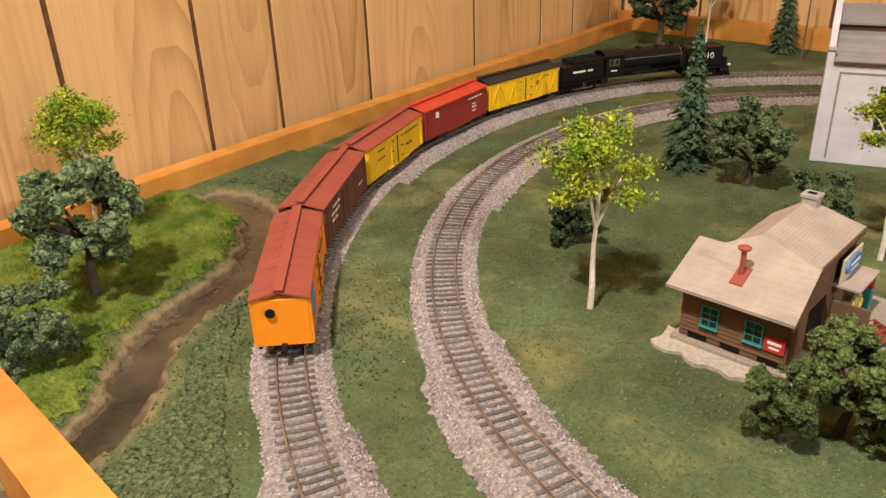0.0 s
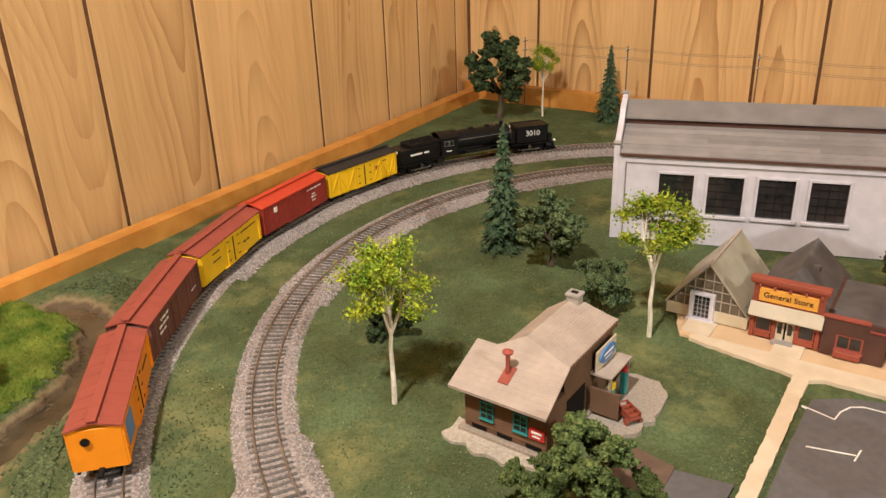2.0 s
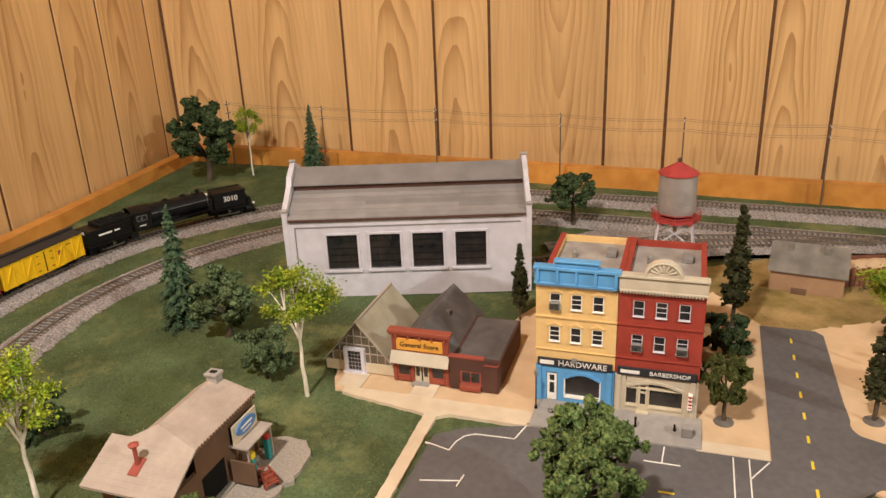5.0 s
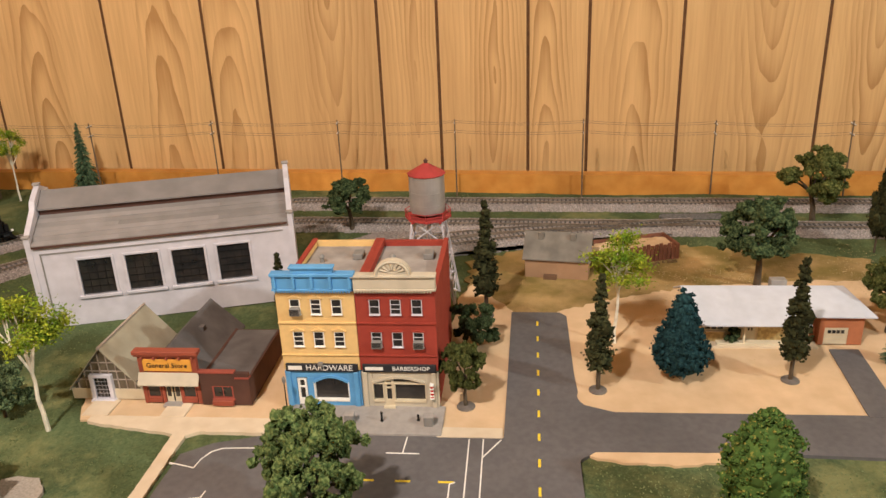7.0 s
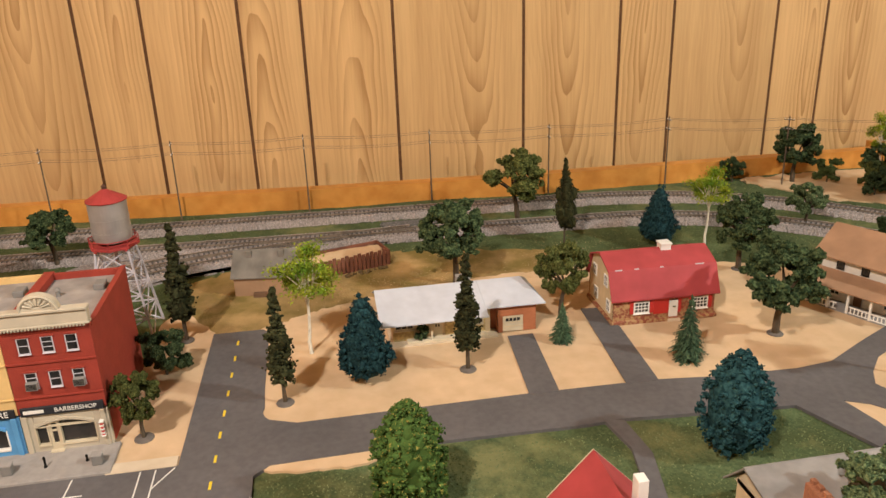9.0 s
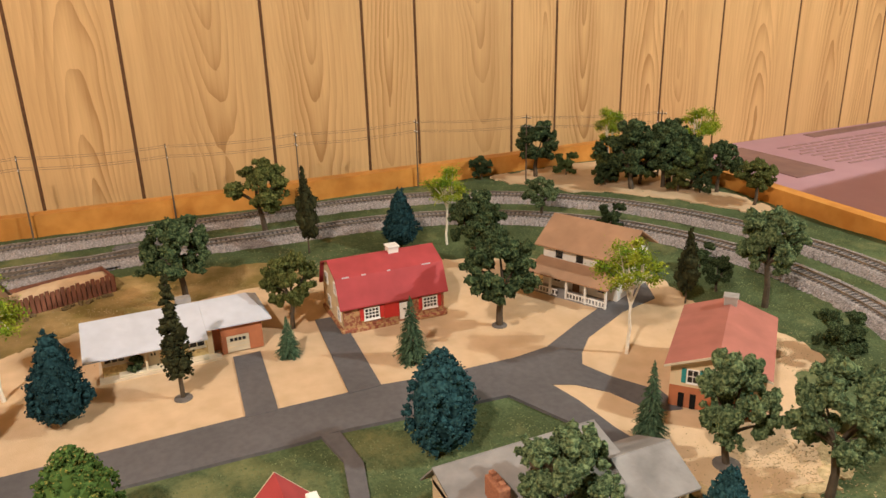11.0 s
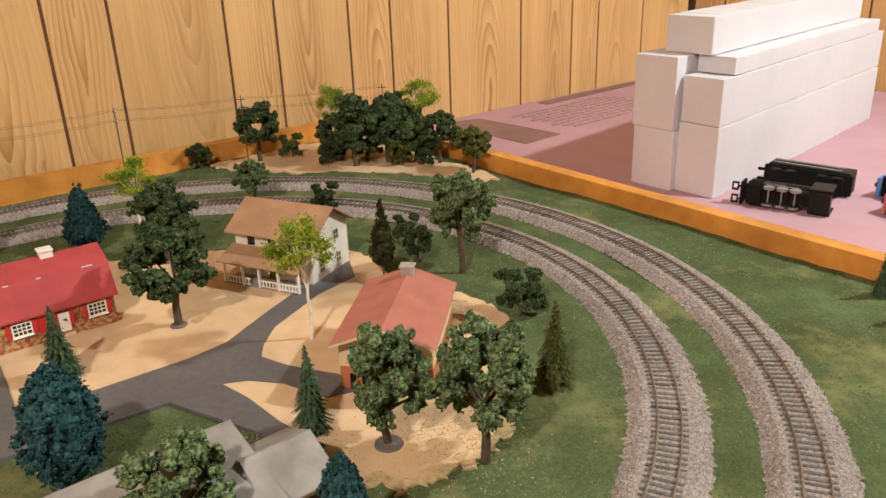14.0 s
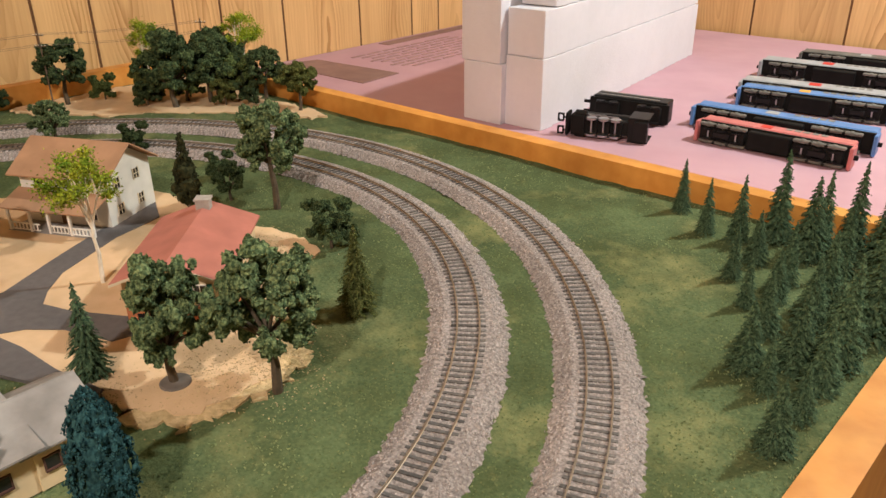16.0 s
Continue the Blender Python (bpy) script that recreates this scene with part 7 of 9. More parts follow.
FARMWHITE = paint("farmhouse_white", (0.66, 0.65, 0.61), 0.7, 0.05, 90, 0.0002, 700)


def farmhouse():
    h = empty("farmhouse", pose(0.838, -0.842, -0.003, 0, 0, -154) @ Matrix.Diagonal((1, 1, 0.93, 1)), "white two-storey farmhouse with tan roof and porch", "house")
    W, D = 0.100, 0.075
    o = 0.026
    part("foundation", boxes((-0.006, W + 0.008, -0.002, D + o, -0.002, 0.0022)), CONCRETE, h)
    body = bmesh.new()
    gable_body(body, 0, W, o, D + o, 0, 0.062, 0.086)
    part("wall", body, FARMWHITE, h)
    rf = bmesh.new()
    gable(rf, -0.002, W + 0.002, o, D + o, 0.063, 0.088, 0.007, 0.0016)
    part("roof", rf, ROOFTAN, h)
    part("porch_roof", solid(bmesh.new(), [(-0.004, -0.006, 0.031), (W + 0.003, -0.006, 0.031), (W + 0.003, o + 0.001, 0.042), (-0.004, o + 0.001, 0.042), (-0.004, -0.006, 0.0326), (W + 0.003, -0.006, 0.0326), (W + 0.003, o + 0.001, 0.0436), (-0.004, o + 0.001, 0.0436)],
                             [(3, 2, 1, 0), (4, 5, 6, 7), (0, 1, 5, 4), (1, 2, 6, 5), (2, 3, 7, 6), (3, 0, 4, 7)]), ROOFTAN, h)
    part("porch_deck", boxes((-0.002, W + 0.001, -0.002, o, 0, 0.0045)), CONCRETE, h)
    for x in (0.001, 0.026, 0.048, 0.073, W - 0.001):
        part("porch_post", boxes((x - 0.0012, x + 0.0012, -0.001, 0.0014, 0.0045, 0.032)), LETTER, h)
    for x0, x1 in ((0.001, 0.036), (0.050, W - 0.001)):
        rail = part("porch_rail", boxes((x0, x1, -0.0004, 0.0008, 0.0125, 0.0140), (x0, x1, -0.0004, 0.0008, 0.0056, 0.0066)), LETTER, h)
        k = int((x1 - x0) / 0.0042)
        for i in range(k):
            part("baluster", boxes((x0 + 0.0018 + i * 0.0042, x0 + 0.0030 + i * 0.0042, -0.0002, 0.0006, 0.0066, 0.0125)), LETTER, rail)
    for x in (0.022, 0.050, 0.078):
        window(h, x, 0.0465, 0.0075, 0.0095, BLACKROUGH, o, 1, 1)
    for x in (0.020, 0.080):
        window(h, x, 0.012, 0.009, 0.015, LETTER, o, 1, 1)
    part("door", boxes((0.042, 0.051, o - 0.001, o, 0.0045, 0.026)), BROWN, h)
    side = part("side_wall_trim", boxes((W, W + 0.0008, o, D + o, 0.0, 0.003)), CONCRETE, h)
    for y, z in ((o + 0.018, 0.014), (o + 0.052, 0.014), (o + 0.018, 0.044), (o + 0.050, 0.044)):
        win = part("side_window", boxes((W, W + 0.0006, y - 0.004, y + 0.004, z, z + 0.011)), GLASS, h)
        part("side_frame", boxes((W, W + 0.0011, y - 0.005, y - 0.004, z - 0.001, z + 0.012), (W, W + 0.0011, y + 0.004, y + 0.005, z - 0.001, z + 0.012), (W, W + 0.0011, y - 0.004, y + 0.004, z + 0.0052, z + 0.006), (W, W + 0.0011, y - 0.0004, y + 0.0004, z, z + 0.011)), CREAM, win)


farmhouse()


def tan_house():
    h = empty("salmon_roof_house", pose(0.560, -0.818, 0.002, 0, 0, -138), "buff and brick house with salmon-red roof", "house")
    W, D = 0.078, 0.112
    part("brick_base", boxes((0, W, 0, D, 0, 0.021)), BRICKRED, h)
    body = bmesh.new()
    gable_body(body, 0, W, -0.0006, D, 0.021, 0.0445, 0.0580, False)
    part("upper_wall", body, BUFF, h)
    rf = bmesh.new()
    gable(rf, -0.001, W + 0.001, -0.008, D + 0.002, 0.045, 0.0595, 0.0035, 0.0018, False)
    part("roof", rf, ROOFPINK, h)
    part("roof_edge", solid(bmesh.new(), [(-0.0045, -0.0122, 0.0430), (W / 2, -0.0122, 0.0592), (W + 0.0045, -0.0122, 0.0430), (W + 0.0045, -0.0122, 0.0450), (W / 2, -0.0122, 0.0614), (-0.0045, -0.0122, 0.0450), (-0.0045, -0.0115, 0.0430), (W / 2, -0.0115, 0.0592), (W + 0.0045, -0.0115, 0.0430), (W + 0.0045, -0.0115, 0.0450), (W / 2, -0.0115, 0.0614), (-0.0045, -0.0115, 0.0450)],
                             [(0, 1, 4, 5), (1, 2, 3, 4), (6, 7, 10, 11), (7, 8, 9, 10), (0, 1, 7, 6), (1, 2, 8, 7), (5, 4, 10, 11), (4, 3, 9, 10)]), CREAM, h)
    for x in (0.019, W - 0.019):
        window(h, x, 0.026, 0.0085, 0.012, LETTER, -0.0008, 1, 1)
        part("shutter", boxes((x - 0.0095, x - 0.0056, -0.0018, -0.0006, 0.025, 0.039), bevel=0.0002), TEAL, h)
        part("shutter", boxes((x + 0.0056, x + 0.0095, -0.0018, -0.0006, 0.025, 0.039), bevel=0.0002), TEAL, h)
    part("door_arch", boxes((0.008, 0.013, -0.001, 0, 0.0, 0.014), (0.018, 0.023, -0.001, 0, 0.0, 0.014)), BLACKROUGH, h)
    window(h, W - 0.016, 0.006, 0.008, 0.010, LETTER, -0.0004, 1, 1)
    part("chimney", boxes((W / 2 - 0.006, W / 2 + 0.006, D - 0.014, D - 0.004, 0.052, 0.067), (W / 2 - 0.007, W / 2 + 0.007, D - 0.015, D - 0.003, 0.067, 0.0692), bevel=0.0004), CONCRETE, h)


tan_house()


WEATHERED = mat("weathered_grey_roof", (0.30, 0.28, 0.265), (0.20, 0.185, 0.175), scale=38, rough=0.75, bump=0.0003, bscale=300, big=0.2, bigscale=30)


CHIMNEYBRICK = mat("chimney_brick", (0.34, 0.15, 0.08), (0.24, 0.10, 0.06), scale=500, rough=0.9, bump=0.0003, bscale=500)


def grey_house():
    h = empty("grey_roof_house", pose(0.43, -0.735, 0.0), "cream house with weathered grey roof on turf", "house")
    part("wall", boxes((0.006, 0.088, 0.041, 0.163, 0, 0.034)), BUFF, h)
    for name, y0, y1 in (("gable_wall", 0.041, 0.0425), ("gable_wall", 0.1615, 0.163)):
        part(name, solid(bmesh.new(), [(0.006, y0, 0.030), (0.092, y0, 0.0299), (0.092, y0, 0.030), (0.075, y0, 0.050), (0.006, y0, 0.0302), (0.006, y1, 0.030), (0.092, y1, 0.0299), (0.092, y1, 0.030), (0.075, y1, 0.050), (0.006, y1, 0.0302)],
                         [(0, 1, 2, 3, 4), (5, 6, 7, 8, 9), (0, 1, 6, 5), (1, 2, 7, 6), (2, 3, 8, 7), (3, 4, 9, 8), (4, 0, 5, 9)]), CREAM, h)
    main = part("roof", solid(bmesh.new(), [(-0.004, 0.036, 0.0330), (0.075, 0.036, 0.0505), (0.099, 0.036, 0.0255), (0.099, 0.036, 0.0272), (0.075, 0.036, 0.0522), (-0.004, 0.036, 0.0345), (-0.004, 0.168, 0.0330), (0.075, 0.168, 0.0505), (0.099, 0.168, 0.0255), (0.099, 0.168, 0.0272), (0.075, 0.168, 0.0522), (-0.004, 0.168, 0.0345)],
                              [(0, 1, 4, 5), (1, 2, 3, 4), (6, 7, 10, 11), (7, 8, 9, 10), (0, 1, 7, 6), (1, 2, 8, 7), (5, 4, 10, 11), (4, 3, 9, 10), (0, 5, 11, 6), (2, 3, 9, 8)]), WEATHERED, h)
    part("ridge_board", tube(bmesh.new(), (0.075, 0.0358, 0.0521), (0.075, 0.1682, 0.0521), 0.0007, 0.0007, 6), WEATHERED, main)
    part("wing_wall", boxes((0.005, 0.065, 0.004, 0.041, 0, 0.030)), BUFF, h)
    body = bmesh.new()
    gable_body(body, 0.005, 0.065, 0.004, 0.040, 0.030, 0.0301, 0.0445, False)
    part("wing_gable_wall", body, CREAM, h)
    rf = bmesh.new()
    gable(rf, 0.003, 0.067, 0.002, 0.046, 0.031, 0.0465, 0.0035, 0.0014, False)
    wing = part("wing_roof", rf, WEATHERED, h)
    part("ridge_board", tube(bmesh.new(), (0.035, -0.0016, 0.0478), (0.035, 0.0495, 0.0478), 0.0006, 0.0006, 6), WEATHERED, wing)
    for y0, y1 in ((0.010, 0.024), (0.028, 0.036), (0.055, 0.068), (0.085, 0.110)):
        x = 0.005 if y0 < 0.04 else 0.006
        win = part("window", boxes((x - 0.0006, x, y0, y1, 0.013, 0.021)), GLASS, h)
        part("window_frame", boxes((x - 0.0012, x, y0 - 0.001, y0, 0.012, 0.022), (x - 0.0012, x, y1, y1 + 0.001, 0.012, 0.022), (x - 0.0012, x, y0, y1, 0.021, 0.022), (x - 0.0016, x, y0 - 0.001, y1 + 0.001, 0.0115, 0.013)), DARKBROWN, win)
    win = part("gable_window", boxes((0.026, 0.044, 0.0034, 0.004, 0.013, 0.022)), GLASS, h)
    part("window_frame", boxes((0.025, 0.026, 0.0028, 0.004, 0.012, 0.023), (0.044, 0.045, 0.0028, 0.004, 0.012, 0.023), (0.026, 0.044, 0.0028, 0.004, 0.022, 0.023), (0.026, 0.044, 0.0028, 0.004, 0.012, 0.013)), DARKBROWN, win)
    ch = part("chimney", boxes((0.024, 0.044, 0.135, 0.144, 0.036, 0.0600), bevel=0.0006), CHIMNEYBRICK, h)
    for i in range(3):
        part("flue", boxes((0.0265 + 0.0065 * i, 0.0305 + 0.0065 * i, 0.1375, 0.1410, 0.0600, 0.0625)), CHIMNEYBRICK, ch)


grey_house()


def crimson_house():
    h = empty("crimson_roof_house", pose(0.400, -0.436, 0.0, 0, 0, -90), "small house with crimson gable roof", "house")
    body = bmesh.new()
    gable_body(body, 0.0, 0.056, 0.0, 0.116, 0, 0.040, 0.068, False)
    part("wall", body, BUFF, h)
    rf = bmesh.new()
    gable(rf, 0, 0.056, 0.0, 0.116, 0.041, 0.071, 0.004, 0.0018, False)
    part("roof", rf, ROOFRED, h)
    part("bargeboard", solid(bmesh.new(), [(-0.004, 0.1205, 0.0385), (0.028, 0.1205, 0.0728), (0.060, 0.1205, 0.0385), (0.060, 0.1205, 0.0368), (0.028, 0.1205, 0.0708), (-0.004, 0.1205, 0.0368), (-0.004, 0.1213, 0.0385), (0.028, 0.1213, 0.0728), (0.060, 0.1213, 0.0385), (0.060, 0.1213, 0.0368), (0.028, 0.1213, 0.0708), (-0.004, 0.1213, 0.0368)],
                             [(0, 1, 4, 5), (1, 2, 3, 4), (6, 7, 10, 11), (7, 8, 9, 10), (0, 1, 7, 6), (1, 2, 8, 7), (5, 4, 10, 11), (4, 3, 9, 10)]), CREAM, h)
    part("chimney", boxes((0.038, 0.045, 0.070, 0.079, 0.050, 0.082), bevel=0.0004), LETTER, h)


crimson_house()
tagged(part("path", prism([(0.652, -0.526), (0.650, -0.543), (0.60, -0.547), (0.53, -0.531), (0.42, -0.510), (0.42, -0.498), (0.53, -0.517), (0.61, -0.533)], -0.002, 0.0019), ROAD), "grey path to the small house", "path", kind="structure")


# ---- coal shed and sand bin by the siding ----
DARKGREYROOF = paint("dusty_dark_roof", (0.20, 0.18, 0.155), 0.9, 0.3, 60, 0.0003)
RUST = paint("rusty_board", (0.19, 0.075, 0.045), 0.8, 0.3)
shed = empty("tool_shed", pose(1.014, -0.184, 0.0, 0, 0, -99), "tan shed with patched grey roof", "shed")
bm = bmesh.new()
gable_body(bm, 0, 0.078, 0, 0.055, -0.002, 0.026, 0.049)
part("wall", bm, paint("clay_wall", (0.36, 0.22, 0.13), 0.9), shed)
bm = bmesh.new()
gable(bm, 0, 0.078, 0, 0.055, 0.027, 0.051, 0.003, 0.0015)
part("roof", bm, DARKGREYROOF, shed)
for x in (0.014, 0.054):
    part("roof_vent", boxes((x, x + 0.007, 0.018, 0.024, 0.042, 0.0535), bevel=0.0008), DARKGREYROOF, shed)
part("bench", boxes((0.024, 0.040, -0.006, 0.0, 0, 0.006)), BROWN, shed)
sandbin = empty("sand_bin", pose(1.036, -0.263, 0.0, 0, 0, -73), "rusty board bin heaped with pale sand", "sand bin")
for i in range(22):
    part("board", boxes((0.0058 * i, 0.0058 * i + 0.0046, 0.0, 0.0016, -0.002, 0.022 + 0.0012 * ((i * 7) % 3))), RUST, sandbin)
part("side", boxes((0.0, 0.0016, 0.0016, 0.045, -0.002, 0.021), (0.126, 0.1276, 0.0016, 0.045, -0.002, 0.021), (0.0, 0.1276, 0.0450, 0.0466, -0.002, 0.021)), RUST, sandbin)
heap = bmesh.new()
nx, ny = 22, 9
grid = [[heap.verts.new((0.002 + 0.124 * i / nx, 0.002 + 0.0425 * j / ny, 0.016 + 0.008 * math.sin(math.pi * i / nx) ** 0.5 * math.sin(math.pi * j / ny) + 0.0015 * noise.noise(Vector((i * 0.6, j * 0.6, 0))))) for j in range(ny + 1)] for i in range(nx + 1)]
for i in range(nx):
    for j in range(ny):
        heap.faces.new((grid[i][j], grid[i + 1][j], grid[i + 1][j + 1], grid[i][j + 1]))
part("sand_heap", heap, SAND, sandbin)
rocks = random.Random(3)
for i in range(14):
    v, f = blobs([(0, 0, 0)], [rocks.uniform(0.0025, 0.0045)], i)
    ob = sheet("rock", v, f, EARTH)
    d = rocks.uniform(0.02, 0.12)
    ob.location = (1.036 + d * 0.292 - 0.006 - rocks.uniform(0, 0.008), -0.263 - d * 0.956, 0.002)
    tagged(ob, "brown rock beside the sand bin", "rock", group="rocks by the bin")

# ---- line poles with wires along the panelling ----
POLE = paint("pole_wood", (0.14, 0.10, 0.07), 0.9)
WIRE = paint("wire", (0.10, 0.085, 0.07), 0.7)
POLES = [(1.372, 0.755, 0.140), (1.345, 0.545, 0.140), (1.358, 0.337, 0.138), (1.352, 0.120, 0.136), (1.360, -0.073, 0.132), (1.350, -0.280, 0.130), (1.350, -0.486, 0.124), (1.338, -0.688, 0.122), (1.333, -0.900, 0.122), (1.27, -1.085, 0.122), (1.17, -1.30, 0.124)]


def line_pole(x, y, h, turn):
    p = empty("line_pole", pose(x, y, -0.002, 0, 0, turn), "thin brown telegraph pole with two cross-arms", "telegraph pole", "line poles")
    part("post", tube(bmesh.new(), (0, 0, 0), (0, 0, h), 0.0014, 0.0010, 7), POLE, p)
    for z in (h - 0.007, h - 0.023):
        arm = part("cross_arm", boxes((-0.0085, 0.0085, -0.0006, 0.0006, z, z + 0.0013)), POLE, p)
        for k in range(4):
            xx = -0.0075 + 0.005 * k
            part("insulator", tube(bmesh.new(), (xx, 0, z + 0.0013), (xx, 0, z + 0.0032), 0.0006, 0.0004, 6), LETTER, arm)
    return p


for i, (x, y, h) in enumerate(POLES):
    line_pole(x, y, h, 0 if i < 9 else 35)
for (xa, ya, ha), (xb, yb, hb) in zip(POLES, POLES[1:]):
    for off, down in ((-0.0075, 0.006), (0.0075, 0.006), (-0.0075, 0.022), (0.0075, 0.022)):
        pts = [(xa + off + u * (xb - xa), ya + u * (yb - ya), ha + u * (hb - ha) - down - 0.004 * 4 * u * (1 - u)) for u in (k / 8 for k in range(9))]
        r = 0.0002
        verts = [(x + dx, y, zz + dz) for x, y, zz in pts for dx, dz in ((-r, -r), (r, -r), (0, r))]
        faces = [(3 * i + k, 3 * i + (k + 1) % 3, 3 * i + 3 + (k + 1) % 3, 3 * i + 3 + k) for i in range(8) for k in range(3)]
        tagged(sheet("overhead_wire", verts, faces, WIRE), "fine dark wire between telegraph poles", "wire", group="line wires")

# ---- pink table: foam panels, dismantled engines ----
FOAM_Y = -1.578
rng = random.Random(8)
for layer, (x0, x1, z0, z1, y0, count) in enumerate(((0.775, 0.852, GZ, GZ + 0.098, 0.0, 20), (0.702, 0.773, GZ, GZ + 0.113, 0.012, 20), (0.777, 0.855, GZ + 0.0985, GZ + 0.214, 0.0, 20), (0.703, 0.772, GZ + 0.1135, GZ + 0.186, 0.014, 20), (0.742, 0.825, GZ + 0.2145, GZ + 0.272, 0.04, 18), (0.705, 0.770, GZ + 0.1865, GZ + 0.2135, 0.05, 18))):
    for i in range(count):
        a = FOAM_Y - y0 - 0.0358 * i
        j = rng.uniform(-0.0010, 0.0010) + 0.105 * (FOAM_Y - a) - 0.004
        ob = part("foam_block", boxes((x0 + j, x1 + j, a - 0.0355, a, z0, z1 + rng.uniform(-0.001, 0.0)), bevel=0.0008), FOAM)
        tagged(ob, "white expanded-foam block stacked in a row on the pink board", "foam block", group="foam block wall")
for pts, z in (([(1.43, -1.64), (1.405, -1.735), (1.165, -1.75), (1.158, -1.64)], 0.0015), ([(1.435, -1.96), (1.40, -1.96), (1.41, -2.36), (1.44, -2.36)], 0.0015)):
    tagged(part("printed_patch", prism(pts, GZ - 0.001, GZ + z), PINKDARK), "dark brown block printed on the foam board", "print", kind="structure")
PRINT = paint("pale_print", (0.36, 0.22, 0.22), 0.8)
rows = bmesh.new()
for i in range(9):
    x = 1.36 - 0.021 * i
    for k in range(7):
        y = -1.80 - 0.05 * k - 0.012 * (i % 3)
        box(rows, x - 0.004, x + 0.004, y - 0.040, y, GZ - 0.001, GZ + 0.0012)
tagged(part("printed_text", rows, PRINT), "rows of unreadable brown print on the foam board", "print", kind="structure")


def lying_diesel(x, y, turn, body_mat, mark, label, length=0.215, tilt=12):
    """A diesel engine on its side: the underframe with its trucks looks to local -y, the body's side looks up."""
    e = empty("diesel_engine", pose(x, y, GZ + 0.0155 * math.sin(radians(tilt)) + 0.0002, tilt, 0, turn), label, "model locomotive", "engines on the foam board")
    part("shell", boxes((0.004, length - 0.004, 0.006, 0.031, 0.0, 0.033), (0.0, length, 0.004, 0.014, 0.001, 0.032), bevel=0.0016), body_mat, e)
    part("cab", boxes((0.006, 0.034, 0.0305, 0.0350, 0.003, 0.030), bevel=0.0012), body_mat, e)
    part("side_mark", boxes((length * 0.40, length * 0.47, 0.012, 0.026, 0.0328, 0.0336)), mark, e)
    for k in range(5):
        part("grille", boxes((length * 0.55 + 0.012 * k, length * 0.55 + 0.012 * k + 0.009, 0.020, 0.028, 0.0328, 0.0335)), GREYPLASTIC, e)
    for xx in (-0.0005, length - 0.0045):
        part("pilot", boxes((xx, xx + 0.005, -0.010, 0.005, 0.001, 0.032), bevel=0.001), body_mat, e)
    part("fuel_tank", boxes((length * 0.36, length * 0.63, -0.011, 0.004, 0.003, 0.030), bevel=0.0015), BLACKROUGH, e)
    part("underframe", boxes((0.004, length - 0.004, 0.000, 0.0042, 0.001, 0.032)), BLACKROUGH, e)
    for xx in (length * 0.19, length * 0.80):
        tr = part("truck", boxes((xx - 0.033, xx + 0.033, -0.010, 0.001, 0.007, 0.026), bevel=0.0008), BLACKROUGH, e)
        for z0 in (0.0015, 0.0272):
            part("side_frame", boxes((xx - 0.035, xx + 0.035, -0.011, -0.003, z0, z0 + 0.0042), (xx - 0.028, xx + 0.028, -0.013, -0.010, z0 + 0.0004, z0 + 0.0046), bevel=0.001), TRUCKGREY, tr)
            for k in (-1, 0, 1):
                part("journal_box", lathe(bmesh.new(), [(0.0042, 0.0), (0.0042, 0.0048), (0.0028, 0.0058)], (xx + 0.021 * k, -0.0085, z0), 10), TRUCKGREY, tr)
            for k in (-0.5, 0.5):
                part("spring", tube(bmesh.new(), (xx + 0.021 * k, -0.0135, z0 + 0.0025), (xx + 0.021 * k, -0.0065, z0 + 0.0025), 0.0024, 0.0024, 8), BLACKROUGH, tr)
        for k in (-1, 0, 1):
            part("axle", tube(bmesh.new(), (xx + 0.021 * k, -0.010, 0.0085), (xx + 0.021 * k, -0.010, 0.0245), 0.0013, 0.0013, 8), STEEL, tr)
            for z0 in (0.0085, 0.0225):
                part("wheel", tube(bmesh.new(), (xx + 0.021 * k, -0.010, z0), (xx + 0.021 * k, -0.010, z0 + 0.002), 0.0070, 0.0070, 16), BLACK, tr)
        part("gear_cover", boxes((xx - 0.012, xx + 0.012, -0.0150, -0.006, 0.0115, 0.0215), bevel=0.0015), BLACK, tr)
    for xx in (-0.006, length):
        part("coupler", boxes((xx, xx + 0.006, -0.001, 0.003, 0.014, 0.020), bevel=0.0005), BLACKROUGH, e)
    return e


TRUCKGREY = paint("truck_grey", (0.13, 0.125, 0.115), 0.6, 0.25)
lying_diesel(0.490, -1.705, -180, paint("salmon_shell", (0.50, 0.16, 0.16), 0.45), REDPAINT, "salmon-red model diesel lying on its side on pink foam", 0.222, 0)
lying_diesel(0.530, -1.777, -178, LOCOBLUE, LOCOGREY, "blue model diesel lying on its side on pink foam", 0.272, 3)
lying_diesel(0.521, -1.940, -173, LOCOBLUE, ORANGE, "blue model engine with an orange end lying on its side", 0.24, 2)
lying_diesel(0.538, -1.990, -173, LOCOGREY, REDPAINT, "silver-grey model engine with a red mark on its side", 0.28, 6)
lying_diesel(0.574, -2.187, -176, LOCOGREY, REDPAINT, "silver-grey model engine lying beyond the blue ones", 0.28, 6)
lying_diesel(0.540, -2.318, -174, TRUCKGREY, LOCOGREY, "dark model engine lying at the back of the pink foam", 0.28, 4)


